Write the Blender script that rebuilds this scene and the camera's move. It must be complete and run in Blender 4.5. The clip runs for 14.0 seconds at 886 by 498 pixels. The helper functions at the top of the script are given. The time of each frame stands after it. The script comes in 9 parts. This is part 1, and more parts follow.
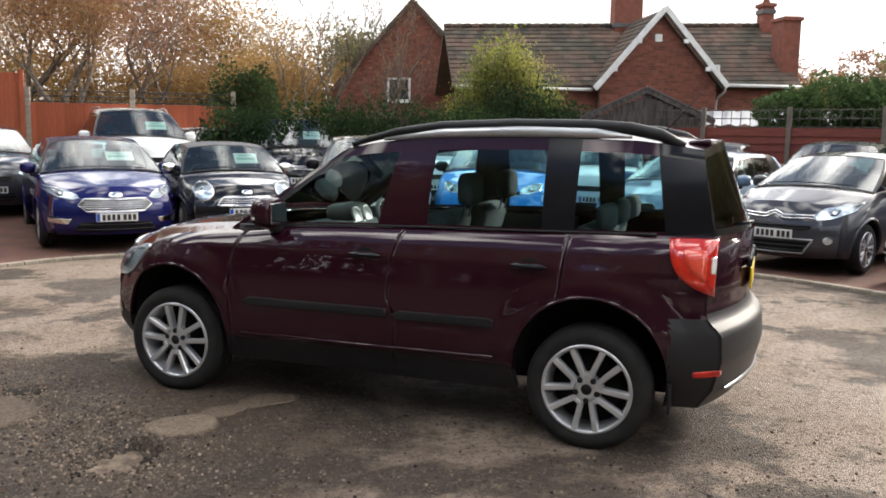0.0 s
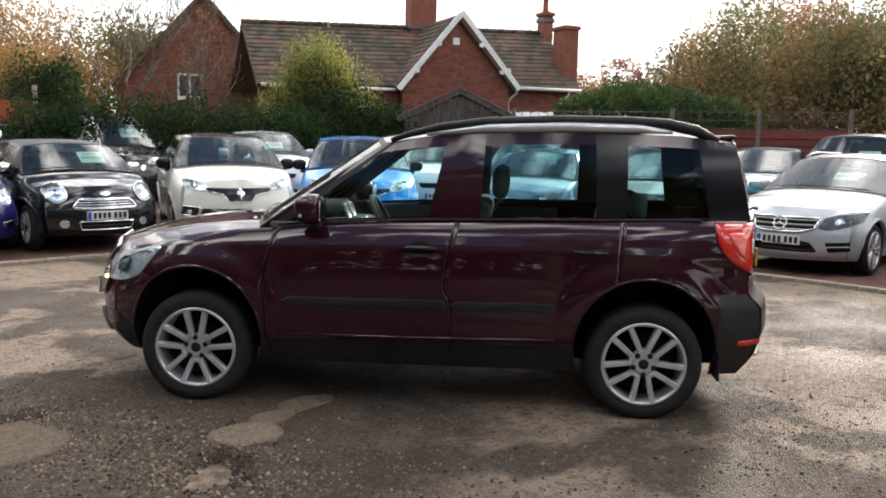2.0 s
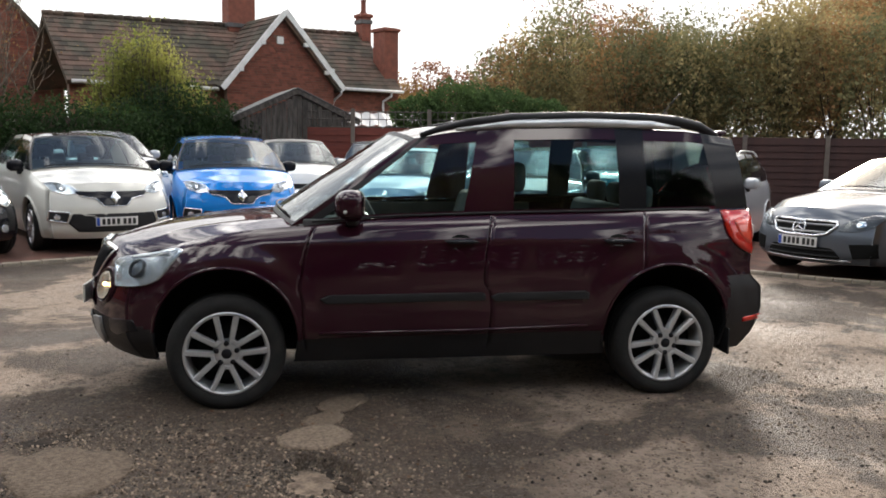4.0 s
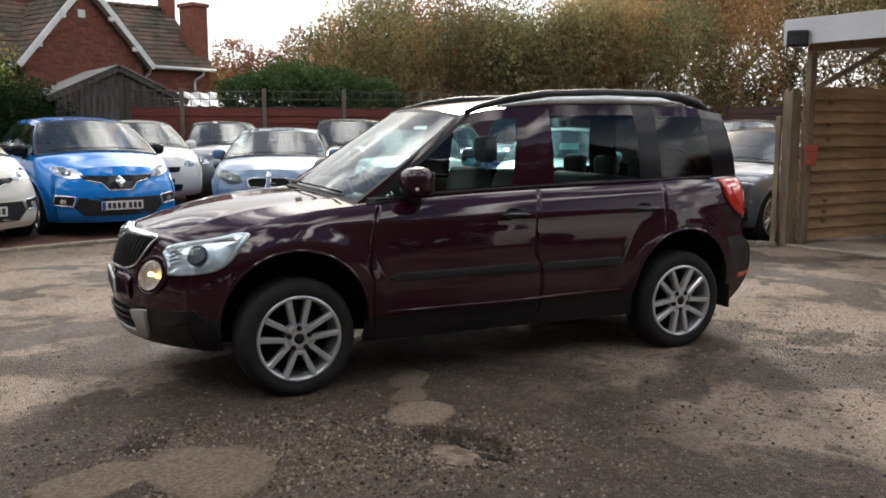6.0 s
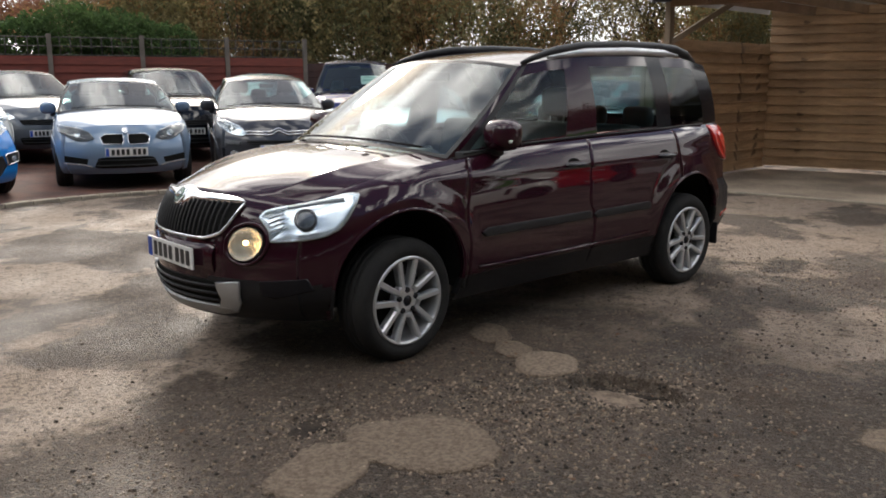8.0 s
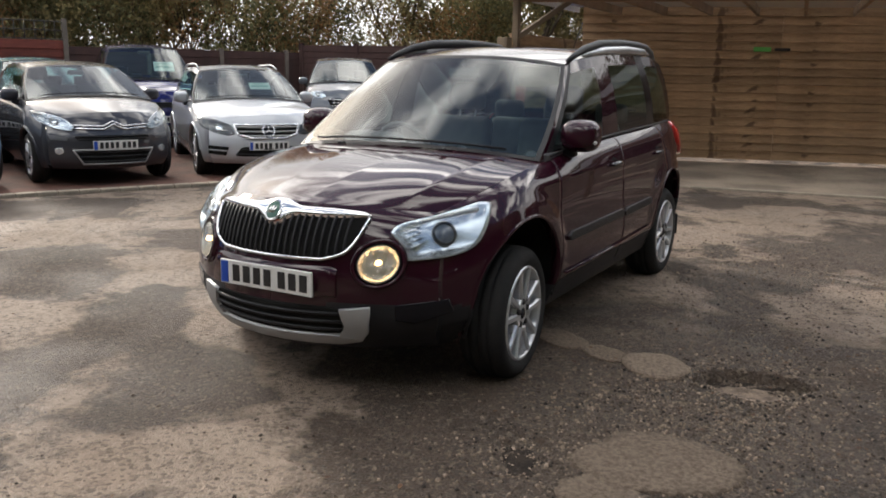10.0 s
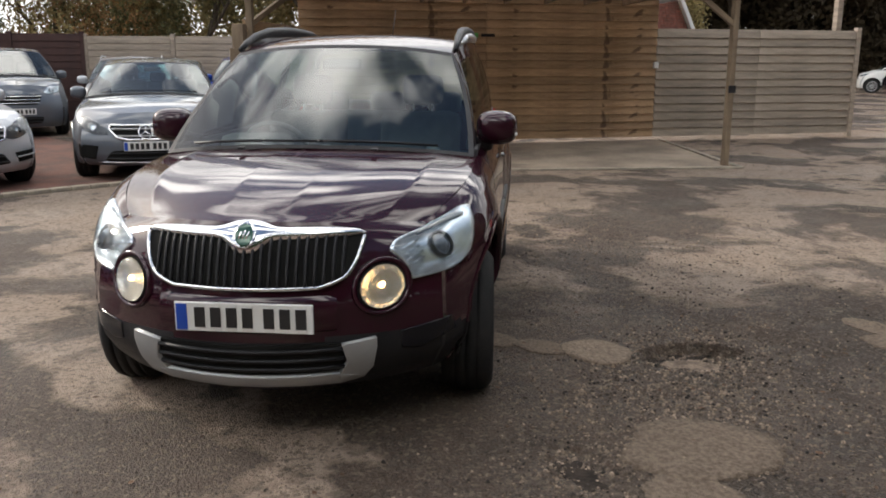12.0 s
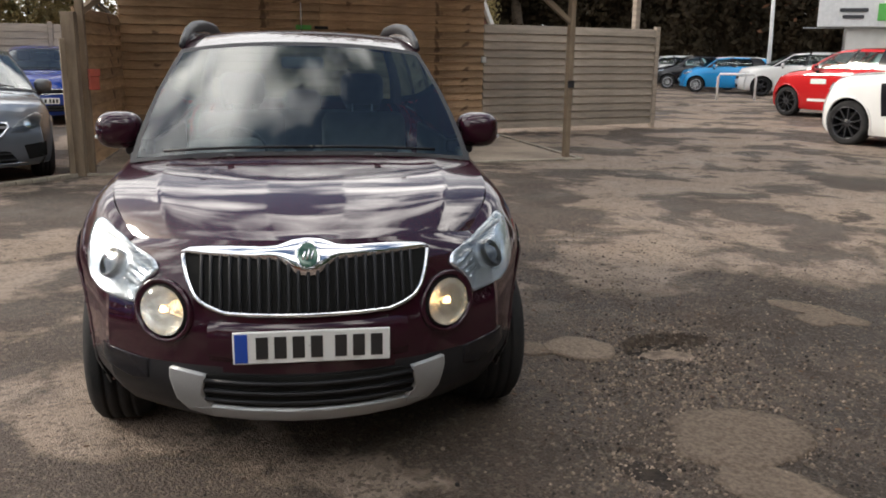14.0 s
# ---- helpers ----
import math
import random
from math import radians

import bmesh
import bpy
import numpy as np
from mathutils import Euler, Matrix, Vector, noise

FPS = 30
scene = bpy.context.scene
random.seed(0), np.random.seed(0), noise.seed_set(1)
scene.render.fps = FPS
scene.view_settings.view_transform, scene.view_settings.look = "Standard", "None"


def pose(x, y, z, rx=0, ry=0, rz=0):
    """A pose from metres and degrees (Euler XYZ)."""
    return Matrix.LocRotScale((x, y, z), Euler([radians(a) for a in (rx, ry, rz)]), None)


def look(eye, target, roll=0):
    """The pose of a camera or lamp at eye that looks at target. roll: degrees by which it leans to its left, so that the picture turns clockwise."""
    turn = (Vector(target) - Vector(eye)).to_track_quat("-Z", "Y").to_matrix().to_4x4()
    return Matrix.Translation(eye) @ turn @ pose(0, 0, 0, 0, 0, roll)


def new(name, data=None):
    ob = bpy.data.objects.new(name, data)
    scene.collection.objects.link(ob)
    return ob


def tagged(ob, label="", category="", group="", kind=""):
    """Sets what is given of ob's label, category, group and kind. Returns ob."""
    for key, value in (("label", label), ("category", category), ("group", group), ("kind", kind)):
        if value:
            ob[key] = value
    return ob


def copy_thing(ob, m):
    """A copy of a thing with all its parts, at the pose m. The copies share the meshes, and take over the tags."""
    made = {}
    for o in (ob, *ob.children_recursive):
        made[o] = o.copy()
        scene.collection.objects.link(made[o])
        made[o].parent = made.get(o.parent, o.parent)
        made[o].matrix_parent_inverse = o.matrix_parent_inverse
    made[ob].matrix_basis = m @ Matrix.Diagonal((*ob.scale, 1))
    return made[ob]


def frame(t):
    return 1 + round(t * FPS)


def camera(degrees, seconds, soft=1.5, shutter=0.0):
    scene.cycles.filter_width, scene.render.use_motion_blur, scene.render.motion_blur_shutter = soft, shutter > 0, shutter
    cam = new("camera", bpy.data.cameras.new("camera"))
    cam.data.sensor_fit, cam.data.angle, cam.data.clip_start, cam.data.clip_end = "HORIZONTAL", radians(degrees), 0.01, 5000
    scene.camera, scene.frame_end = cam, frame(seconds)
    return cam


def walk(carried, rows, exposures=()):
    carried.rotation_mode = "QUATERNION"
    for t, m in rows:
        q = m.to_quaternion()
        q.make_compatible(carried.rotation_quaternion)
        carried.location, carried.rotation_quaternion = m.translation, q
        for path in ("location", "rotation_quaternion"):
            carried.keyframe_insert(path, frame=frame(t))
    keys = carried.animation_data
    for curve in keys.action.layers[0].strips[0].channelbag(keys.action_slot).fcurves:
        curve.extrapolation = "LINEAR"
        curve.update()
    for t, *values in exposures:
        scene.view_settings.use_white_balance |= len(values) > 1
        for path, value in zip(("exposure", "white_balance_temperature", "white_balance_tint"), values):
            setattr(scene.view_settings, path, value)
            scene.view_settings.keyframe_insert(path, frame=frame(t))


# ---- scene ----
cam = camera(54.8, 14.0, soft=1.8)
PATH = [
    (0, (-0.139, -0.16, 1.582), (-0.089, 1.823, 1.325), 0.9),
    (0.5, (-0.511, -0.222, 1.563), (-0.34, 1.754, 1.31), 0.9),
    (1, (-0.919, -0.169, 1.562), (-0.568, 1.783, 1.308), 0.9),
    (1.5, (-1.405, -0.135, 1.551), (-0.901, 1.784, 1.299), 0.9),
    (2, (-1.788, -0.016, 1.528), (-1.181, 1.873, 1.28), 1.0),
    (2.5, (-2.12, 0.172, 1.529), (-1.422, 2.029, 1.276), 1.1),
    (3, (-2.503, 0.256, 1.513), (-1.661, 2.053, 1.26), 1.2),
    (3.2, (-2.629, 0.296, 1.507), (-1.73, 2.065, 1.255), 1.1),
    (5.3, (-3.914, 1.058, 1.416), (-2.638, 2.579, 1.174), 0.3),
    (5.5, (-4.042, 1.166, 1.423), (-2.717, 2.643, 1.169), 0.2),
    (6, (-4.419, 1.44, 1.436), (-2.97, 2.79, 1.158), 0.1),
    (6.5, (-4.745, 1.781, 1.407), (-3.185, 2.995, 1.101), 0.1),
    (7, (-5.041, 2.196, 1.42), (-3.403, 3.292, 1.084), 0.1),
    (7.5, (-5.304, 2.602, 1.443), (-3.597, 3.577, 1.074), 0.1),
    (7.7, (-5.376, 2.77, 1.446), (-3.644, 3.694, 1.066), -0.0),
    (9.8, (-5.68, 4.833, 1.465), (-3.745, 5.132, 1.055), 1.1),
    (10, (-5.715, 5.013, 1.489), (-3.77, 5.229, 1.073), 1.0),
    (10.5, (-5.67, 5.398, 1.49), (-3.716, 5.414, 1.065), 0.8),
    (11, (-5.515, 5.758, 1.507), (-3.571, 5.577, 1.072), 0.7),
    (11.5, (-5.381, 6.116, 1.507), (-3.466, 5.746, 1.066), 0.5),
    (12, (-5.225, 6.393, 1.499), (-3.361, 5.815, 1.06), 0.1),
    (12.5, (-5.058, 6.687, 1.488), (-3.25, 5.954, 1.046), -0.0),
    (13, (-4.984, 7.039, 1.523), (-3.258, 6.135, 1.07), -0.3),
    (13.5, (-4.801, 7.207, 1.522), (-3.147, 6.184, 1.058), -0.4),
    (14, (-4.668, 7.275, 1.536), (-3.018, 6.24, 1.081), 0.8),
]
walk(cam, [(t, look(eye, target, roll)) for t, eye, target, roll in PATH], exposures=[(0, 0.80), (1.5, 0.88), (2.0, 0.66), (2.5, 0.60), (3.2, 0.58), (5.5, 0.36), (7.5, 0.33), (10, 0.32), (11.5, 0.37), (14, 0.38)])

# ---- sky and sun ----
CLOUD_SHIFT = (0.15, 0.62, 0.0)
SUN_AZ, SUN_EL = 48.0, 24.0          # degrees: azimuth from +y towards +x, height
world = bpy.data.worlds.new("sky")
scene.world = world
world.use_nodes = True
wn, wl = world.node_tree.nodes, world.node_tree.links
wn.clear()
w_out = wn.new("ShaderNodeOutputWorld")
w_bg = wn.new("ShaderNodeBackground")
w_sky = wn.new("ShaderNodeTexSky")
w_sky.sky_type = "NISHITA"
w_sky.sun_disc = False
w_sky.sun_elevation = radians(SUN_EL)
w_sky.sun_rotation = radians(SUN_AZ)
w_sky.air_density, w_sky.dust_density = 1.0, 2.0
w_tc = wn.new("ShaderNodeTexCoord")
w_xyz = wn.new("ShaderNodeSeparateXYZ")
wl.new(w_tc.outputs["Generated"], w_xyz.inputs[0])
# broken cloud lies in a flat layer, drawn out in streets across the wind
w_den = wn.new("ShaderNodeMath")
w_den.operation = "MAXIMUM"
w_den.inputs[1].default_value = 0.0
wl.new(w_xyz.outputs[2], w_den.inputs[0])
w_inv = wn.new("ShaderNodeMath")
w_inv.operation = "ADD"
w_inv.inputs[1].default_value = 0.14
wl.new(w_den.outputs[0], w_inv.inputs[0])
w_div = wn.new("ShaderNodeMath")
w_div.operation = "DIVIDE"
w_div.inputs[0].default_value = 1.0
wl.new(w_inv.outputs[0], w_div.inputs[1])
w_flat = wn.new("ShaderNodeVectorMath")
w_flat.operation = "SCALE"
wl.new(w_tc.outputs["Generated"], w_flat.inputs[0])
wl.new(w_div.outputs[0], w_flat.inputs["Scale"])
w_turn = wn.new("ShaderNodeMapping")
w_turn.inputs["Rotation"].default_value = (0, 0, radians(22.7))
w_turn.inputs["Location"].default_value = CLOUD_SHIFT
wl.new(w_flat.outputs["Vector"], w_turn.inputs["Vector"])
w_map = wn.new("ShaderNodeMapping")
w_map.inputs["Scale"].default_value = (1.9, 1.0, 0.0)
wl.new(w_turn.outputs["Vector"], w_map.inputs["Vector"])
w_noise = wn.new("ShaderNodeTexNoise")
w_noise.inputs["Scale"].default_value = 1.9
w_noise.inputs["Detail"].default_value = 6.0
w_noise.inputs["Roughness"].default_value = 0.52
wl.new(w_map.outputs["Vector"], w_noise.inputs["Vector"])
w_ramp = wn.new("ShaderNodeValToRGB")
w_ramp.color_ramp.elements[0].position = 0.47
w_ramp.color_ramp.elements[1].position = 0.62
# the cloud thins out towards the south-west
w_dot = wn.new("ShaderNodeVectorMath")
w_dot.operation = "DOT_PRODUCT"
w_dot.inputs[1].default_value = (-0.386, -0.923, 0.0)
wl.new(w_tc.outputs["Generated"], w_dot.inputs[0])
w_thin = wn.new("ShaderNodeMapRange")
w_thin.inputs[1].default_value, w_thin.inputs[2].default_value = 0.25, 0.95
w_thin.inputs[3].default_value, w_thin.inputs[4].default_value = 0.0, -0.11
wl.new(w_dot.outputs["Value"], w_thin.inputs[0])
w_sum = wn.new("ShaderNodeMath")
w_sum.operation = "ADD"
wl.new(w_noise.outputs["Fac"], w_sum.inputs[0])
wl.new(w_thin.outputs[0], w_sum.inputs[1])
wl.new(w_sum.outputs[0], w_ramp.inputs["Fac"])
w_deep = wn.new("ShaderNodeVectorMath")
w_deep.operation = "SCALE"
w_deep.inputs["Scale"].default_value = 0.7
wl.new(w_sky.outputs["Color"], w_deep.inputs[0])
w_mix = wn.new("ShaderNodeMix")
w_mix.data_type = "RGBA"
w_mix.inputs[7].default_value = (23.5, 22.8, 21.8, 1)     # sunlit cloud
wl.new(w_ramp.outputs["Color"], w_mix.inputs[0])
wl.new(w_deep.outputs["Vector"], w_mix.inputs[6])
# a dimmer pale haze low down
w_low = wn.new("ShaderNodeMapRange")
w_low.inputs[1].default_value, w_low.inputs[2].default_value = 0.52, 0.28
wl.new(w_xyz.outputs[2], w_low.inputs[0])
w_haze = wn.new("ShaderNodeMix")
w_haze.data_type = "RGBA"
w_haze.inputs[7].default_value = (6.2, 6.15, 6.1, 1)
wl.new(w_low.outputs[0], w_haze.inputs[0])
wl.new(w_mix.outputs[2], w_haze.inputs[6])
wl.new(w_haze.outputs[2], w_bg.inputs["Color"])
w_bg.inputs["Strength"].default_value = 0.20
wl.new(w_bg.outputs["Background"], w_out.inputs["Surface"])

sun_data = bpy.data.lights.new("sun", "SUN")
sun_data.energy, sun_data.angle, sun_data.color = 2.3, radians(10), (1.0, 0.91, 0.80)
sun = new("sun", sun_data)
_a, _e = radians(SUN_AZ), radians(SUN_EL)
sun.matrix_world = look((math.sin(_a) * math.cos(_e) * 50, math.cos(_a) * math.cos(_e) * 50, math.sin(_e) * 50), (0, 0, 0))
scene.view_settings.exposure = 0.0


# ---- materials ----
def mat(name, base, rough=0.6, metal=0.0, second=None, scale=6.0, detail_scale=60.0, bump=0.0, coat=0.0, spec=0.5, low=0.35, high=0.65,
        island=0.0, per_object=0.0, stretch=(1, 1, 1), bump_scale=None, rough2=None):
    """Principled material, with a second colour mixed in by noise at two scales, and bump."""
    m = bpy.data.materials.new(name)
    m.use_nodes = True
    nt = m.node_tree
    n, l = nt.nodes, nt.links
    b = n["Principled BSDF"]
    b.inputs["Base Color"].default_value = (*base, 1)
    b.inputs["Roughness"].default_value = rough
    b.inputs["Metallic"].default_value = metal
    b.inputs["Specular IOR Level"].default_value = spec
    b.inputs["Coat Weight"].default_value = coat
    b.inputs["Coat Roughness"].default_value = 0.03
    tc = n.new("ShaderNodeTexCoord")
    mp = n.new("ShaderNodeMapping")
    mp.inputs["Scale"].default_value = stretch
    l.new(tc.outputs["Object"], mp.inputs["Vector"])
    if second is not None or bump:
        big = n.new("ShaderNodeTexNoise")
        big.inputs["Scale"].default_value, big.inputs["Detail"].default_value = scale, 5
        small = n.new("ShaderNodeTexNoise")
        small.inputs["Scale"].default_value, small.inputs["Detail"].default_value = detail_scale, 4
        l.new(mp.outputs["Vector"], big.inputs["Vector"])
        l.new(mp.outputs["Vector"], small.inputs["Vector"])
        add = n.new("ShaderNodeMath")
        add.operation = "MULTIPLY_ADD"
        l.new(small.outputs["Fac"], add.inputs[0])
        add.inputs[1].default_value = 0.4
        l.new(big.outputs["Fac"], add.inputs[2])
        sub = n.new("ShaderNodeMath")
        sub.operation = "SUBTRACT"
        l.new(add.outputs[0], sub.inputs[0])
        sub.inputs[1].default_value = 0.2
        ramp = n.new("ShaderNodeMapRange")
        ramp.inputs[1].default_value, ramp.inputs[2].default_value = low, high
        l.new(sub.outputs[0], ramp.inputs[0])
        if second is not None:
            mx = n.new("ShaderNodeMix")
            mx.data_type = "RGBA"
            mx.inputs[6].default_value = (*base, 1)
            mx.inputs[7].default_value = (*second, 1)
            l.new(ramp.outputs[0], mx.inputs[0])
            colour = mx.outputs[2]
            if island or per_object:
                info = n.new("ShaderNodeNewGeometry") if island else n.new("ShaderNodeObjectInfo")
                amount = island or per_object
                mr = n.new("ShaderNodeMapRange")
                mr.inputs[3].default_value, mr.inputs[4].default_value = 1 - amount, 1 + amount
                l.new(info.outputs["Random Per Island" if island else "Random"], mr.inputs[0])
                hsv = n.new("ShaderNodeHueSaturation")
                l.new(colour, hsv.inputs["Color"])
                l.new(mr.outputs[0], hsv.inputs["Value"])
                colour = hsv.outputs["Color"]
            l.new(colour, b.inputs["Base Color"])
        if rough2 is not None:
            rr = n.new("ShaderNodeMapRange")
            rr.inputs[3].default_value, rr.inputs[4].default_value = rough, rough2
            l.new(ramp.outputs[0], rr.inputs[0])
            l.new(rr.outputs[0], b.inputs["Roughness"])
        if bump:
            bp = n.new("ShaderNodeBump")
            bp.inputs["Strength"].default_value = bump
            bp.inputs["Distance"].default_value = 0.01
            if bump_scale:
                third = n.new("ShaderNodeTexNoise")
                third.inputs["Scale"].default_value, third.inputs["Detail"].default_value = bump_scale, 3
                l.new(mp.outputs["Vector"], third.inputs["Vector"])
                l.new(third.outputs["Fac"], bp.inputs["Height"])
            else:
                l.new(add.outputs[0], bp.inputs["Height"])
            l.new(bp.outputs["Normal"], b.inputs["Normal"])
    return m


def glass(name, tint=(0.75, 0.85, 0.82), ior=1.6):
    """Thin pane: clear through-light with a tint, and a mirror share by Fresnel."""
    m = bpy.data.materials.new(name)
    m.use_nodes = True
    n, l = m.node_tree.nodes, m.node_tree.links
    n.clear()
    out = n.new("ShaderNodeOutputMaterial")
    mix = n.new("ShaderNodeMixShader")
    clear = n.new("ShaderNodeBsdfTransparent")
    clear.inputs["Color"].default_value = (*tint, 1)
    gloss = n.new("ShaderNodeBsdfGlossy")
    gloss.inputs["Roughness"].default_value = 0.02
    gloss.inputs["Color"].default_value = (0.95, 0.97, 0.97, 1)
    fr = n.new("ShaderNodeFresnel")
    fr.inputs["IOR"].default_value = ior
    l.new(fr.outputs[0], mix.inputs[0])
    l.new(clear.outputs[0], mix.inputs[1])
    l.new(gloss.outputs[0], mix.inputs[2])
    l.new(mix.outputs[0], out.inputs["Surface"])
    return m


def paint(name, base, metal=0.35, second=None):
    return mat(name, base, 0.42, metal * 0.6, second or tuple(c * 0.90 for c in base), 1.5, 900, coat=1.0, spec=0.02, low=0.3, high=0.8)


M_MAROON = paint("maroon metallic paint", (0.0265, 0.0048, 0.0115), 0.0)
M_NAVY = paint("royal blue metallic paint", (0.010, 0.011, 0.088), 0.5)
M_BLACKPAINT = paint("black paint", (0.010, 0.010, 0.013), 0.2)
M_WHITEPAINT = paint("white paint", (0.72, 0.72, 0.70), 0.0)
M_CREAM = paint("pearl white paint", (0.64, 0.63, 0.575), 0.0)
M_BLUE = paint("bright blue paint", (0.008, 0.20, 0.62), 0.3)
M_ICE = paint("pale blue metallic paint", (0.165, 0.235, 0.335), 0.6)
M_DARKGREY = paint("dark grey metallic paint", (0.046, 0.047, 0.056), 0.6)
M_SILVER = paint("silver metallic paint", (0.47, 0.49, 0.52), 0.7)
M_STEELGREY = paint("steel grey metallic paint", (0.115, 0.128, 0.150), 0.7)
M_COBALT = paint("cobalt blue paint", (0.012, 0.040, 0.24), 0.3)
M_MIDNIGHT = paint("midnight blue paint", (0.012, 0.014, 0.09), 0.4)
M_SKYBLUE = paint("light blue paint", (0.02, 0.28, 0.62), 0.2)
M_RED = paint("red paint", (0.42, 0.014, 0.016), 0.1)
M_TEAL = paint("dark teal paint", (0.02, 0.12, 0.14), 0.4)
M_PLASTIC = mat("black grained plastic", (0.013, 0.013, 0.015), 0.5, 0, (0.018, 0.018, 0.020), 4, 300, bump=0.15, bump_scale=400, spec=0.3)
M_BUMPERGREY = mat("dark grey bumper plastic", (0.014, 0.014, 0.016), 0.42, 0, (0.020, 0.020, 0.022), 3, 300, bump=0.1, bump_scale=400, spec=0.40)
M_GLOSSBLACK = mat("gloss black trim", (0.010, 0.010, 0.013), 0.15, 0, (0.014, 0.014, 0.017), 3, 100, spec=0.25)
M_CHROME = mat("chrome", (0.80, 0.81, 0.83), 0.10, 1.0, (0.74, 0.75, 0.77), 5, 80)
M_SATIN = mat("satin silver plastic", (0.38, 0.385, 0.385), 0.38, 0.35, (0.33, 0.335, 0.335), 4, 200)
M_ALLOY = mat("silver alloy wheel", (0.64, 0.65, 0.67), 0.26, 0.60, (0.52, 0.53, 0.55), 8, 120)
M_DARKALLOY = mat("black alloy wheel", (0.03, 0.03, 0.033), 0.3, 0.4, (0.05, 0.05, 0.055), 8, 120)
M_TYRE = mat("tyre rubber", (0.017, 0.017, 0.018), 0.8, 0, (0.026, 0.025, 0.024), 9, 120, bump=0.3, bump_scale=160, spec=0.2)
M_DARK = mat("dark wheel housing", (0.011, 0.011, 0.011), 0.9, 0, (0.016, 0.016, 0.015), 6, 60, spec=0.05)
M_INTERIOR = mat("charcoal cabin trim", (0.075, 0.077, 0.080), 0.7, 0, (0.105, 0.106, 0.108), 5, 120, bump=0.1, spec=0.2)
M_FABRIC = mat("grey seat fabric", (0.085, 0.087, 0.090), 0.9, 0, (0.12, 0.12, 0.123), 8, 240, bump=0.2)
M_LENS = glass("clear lamp lens", (0.93, 0.97, 0.99), 1.45)
M_GLASS = glass("green-tinted window glass", (0.74, 0.93, 0.93), 1.42)
M_SCREEN = glass("windscreen glass", (0.70, 0.86, 0.84), 1.68)
M_PRIVACY = glass("tinted window glass", (0.52, 0.72, 0.74), 1.40)
M_REFLECTOR = mat("lamp reflector", (0.72, 0.76, 0.80), 0.20, 0.75, (0.60, 0.64, 0.69), 14, 60)
M_PROJECTOR = mat("projector glass", (0.12, 0.14, 0.18), 0.05, 0.0, (0.18, 0.20, 0.24), 20, 60, coat=1.0)
M_FOGBOWL = mat("fog lamp bowl", (0.84, 0.80, 0.74), 0.22, 0.80, (0.66, 0.62, 0.56), 30, 90, bump=0.5, bump_scale=60)
M_REDLENS2 = mat("bright red lamp chamber", (0.66, 0.055, 0.030), 0.12, 0.0, (0.72, 0.09, 0.05), 20, 90, coat=1.0)
M_LAMPDARK = mat("dark lamp housing", (0.04, 0.045, 0.05), 0.3, 0.3, (0.07, 0.07, 0.08), 10, 60)
M_REDLENS = mat("red lamp lens", (0.50, 0.012, 0.008), 0.10, 0.0, (0.62, 0.03, 0.015), 20, 90, coat=1.0)
M_CLEARLENS = mat("white lamp lens", (0.75, 0.74, 0.70), 0.12, 0.0, (0.65, 0.64, 0.62), 20, 90, coat=1.0)
M_AMBER = mat("amber lamp lens", (0.75, 0.25, 0.03), 0.2, 0.0, (0.65, 0.2, 0.02), 20, 90, coat=1.0)
M_PLATE_W = mat("white number plate", (0.72, 0.72, 0.70), 0.35, 0, (0.66, 0.66, 0.63), 9, 200)
M_PLATE_Y = mat("yellow number plate", (0.75, 0.50, 0.02), 0.35, 0, (0.68, 0.46, 0.02), 9, 200)
M_PLATE_BLUE = mat("blue plate band", (0.01, 0.06, 0.42), 0.35, 0, (0.015, 0.07, 0.36), 9, 200)
M_INK = mat("black plate characters", (0.012, 0.012, 0.013), 0.5, 0, (0.02, 0.02, 0.02), 9, 200)
M_CARD = mat("pale green price card", (0.56, 0.66, 0.61), 0.6, 0, (0.62, 0.70, 0.66), 12, 200)
M_CARDINK = mat("faded printed green lines", (0.30, 0.42, 0.37), 0.6, 0, (0.34, 0.46, 0.40), 12, 200)
M_BADGE = mat("dark green badge", (0.02, 0.07, 0.05), 0.2, 0.3, (0.03, 0.09, 0.06), 20, 90, coat=0.6)
m_glow = bpy.data.materials.new("lit bulb")
m_glow.use_nodes = True
m_glow.node_tree.nodes["Principled BSDF"].inputs["Emission Color"].default_value = (1.0, 0.60, 0.24, 1)
m_glow.node_tree.nodes["Principled BSDF"].inputs["Emission Strength"].default_value = 7.0

M_GRAVELRED = mat("red-brown gravel", (0.145, 0.062, 0.042), 0.95, 0, (0.085, 0.045, 0.034), 2.2, 55, bump=0.7, bump_scale=70)
M_CONCRETE = mat("worn concrete", (0.190, 0.145, 0.107), 0.95, 0, (0.090, 0.067, 0.050), 55, 300, bump=1.0, bump_scale=120, spec=0.2, low=0.36, high=0.72)
M_DRAIN = mat("worn drain cover concrete", (0.245, 0.188, 0.140), 0.95, 0, (0.125, 0.094, 0.070), 60, 260, bump=1.0, bump_scale=80, spec=0.2)
M_RUBBLE = mat("pale broken rubble", (0.26, 0.195, 0.145), 0.95, 0, (0.10, 0.075, 0.056), 14, 60, bump=1.0, bump_scale=50, spec=0.2)
# dark brown for the hollows; stands in for shade at the pothole's steep edge
M_HOLLOWDARK = mat("dark brown hollow ground", (0.022, 0.017, 0.014), 0.9, 0, (0.045, 0.034, 0.026), 12, 60, bump=0.8, bump_scale=60, spec=0.15)
M_SLAB = mat("dusty concrete slab", (0.33, 0.265, 0.205), 0.9, 0, (0.17, 0.135, 0.105), 1.2, 30, bump=0.35, bump_scale=60, spec=0.25)
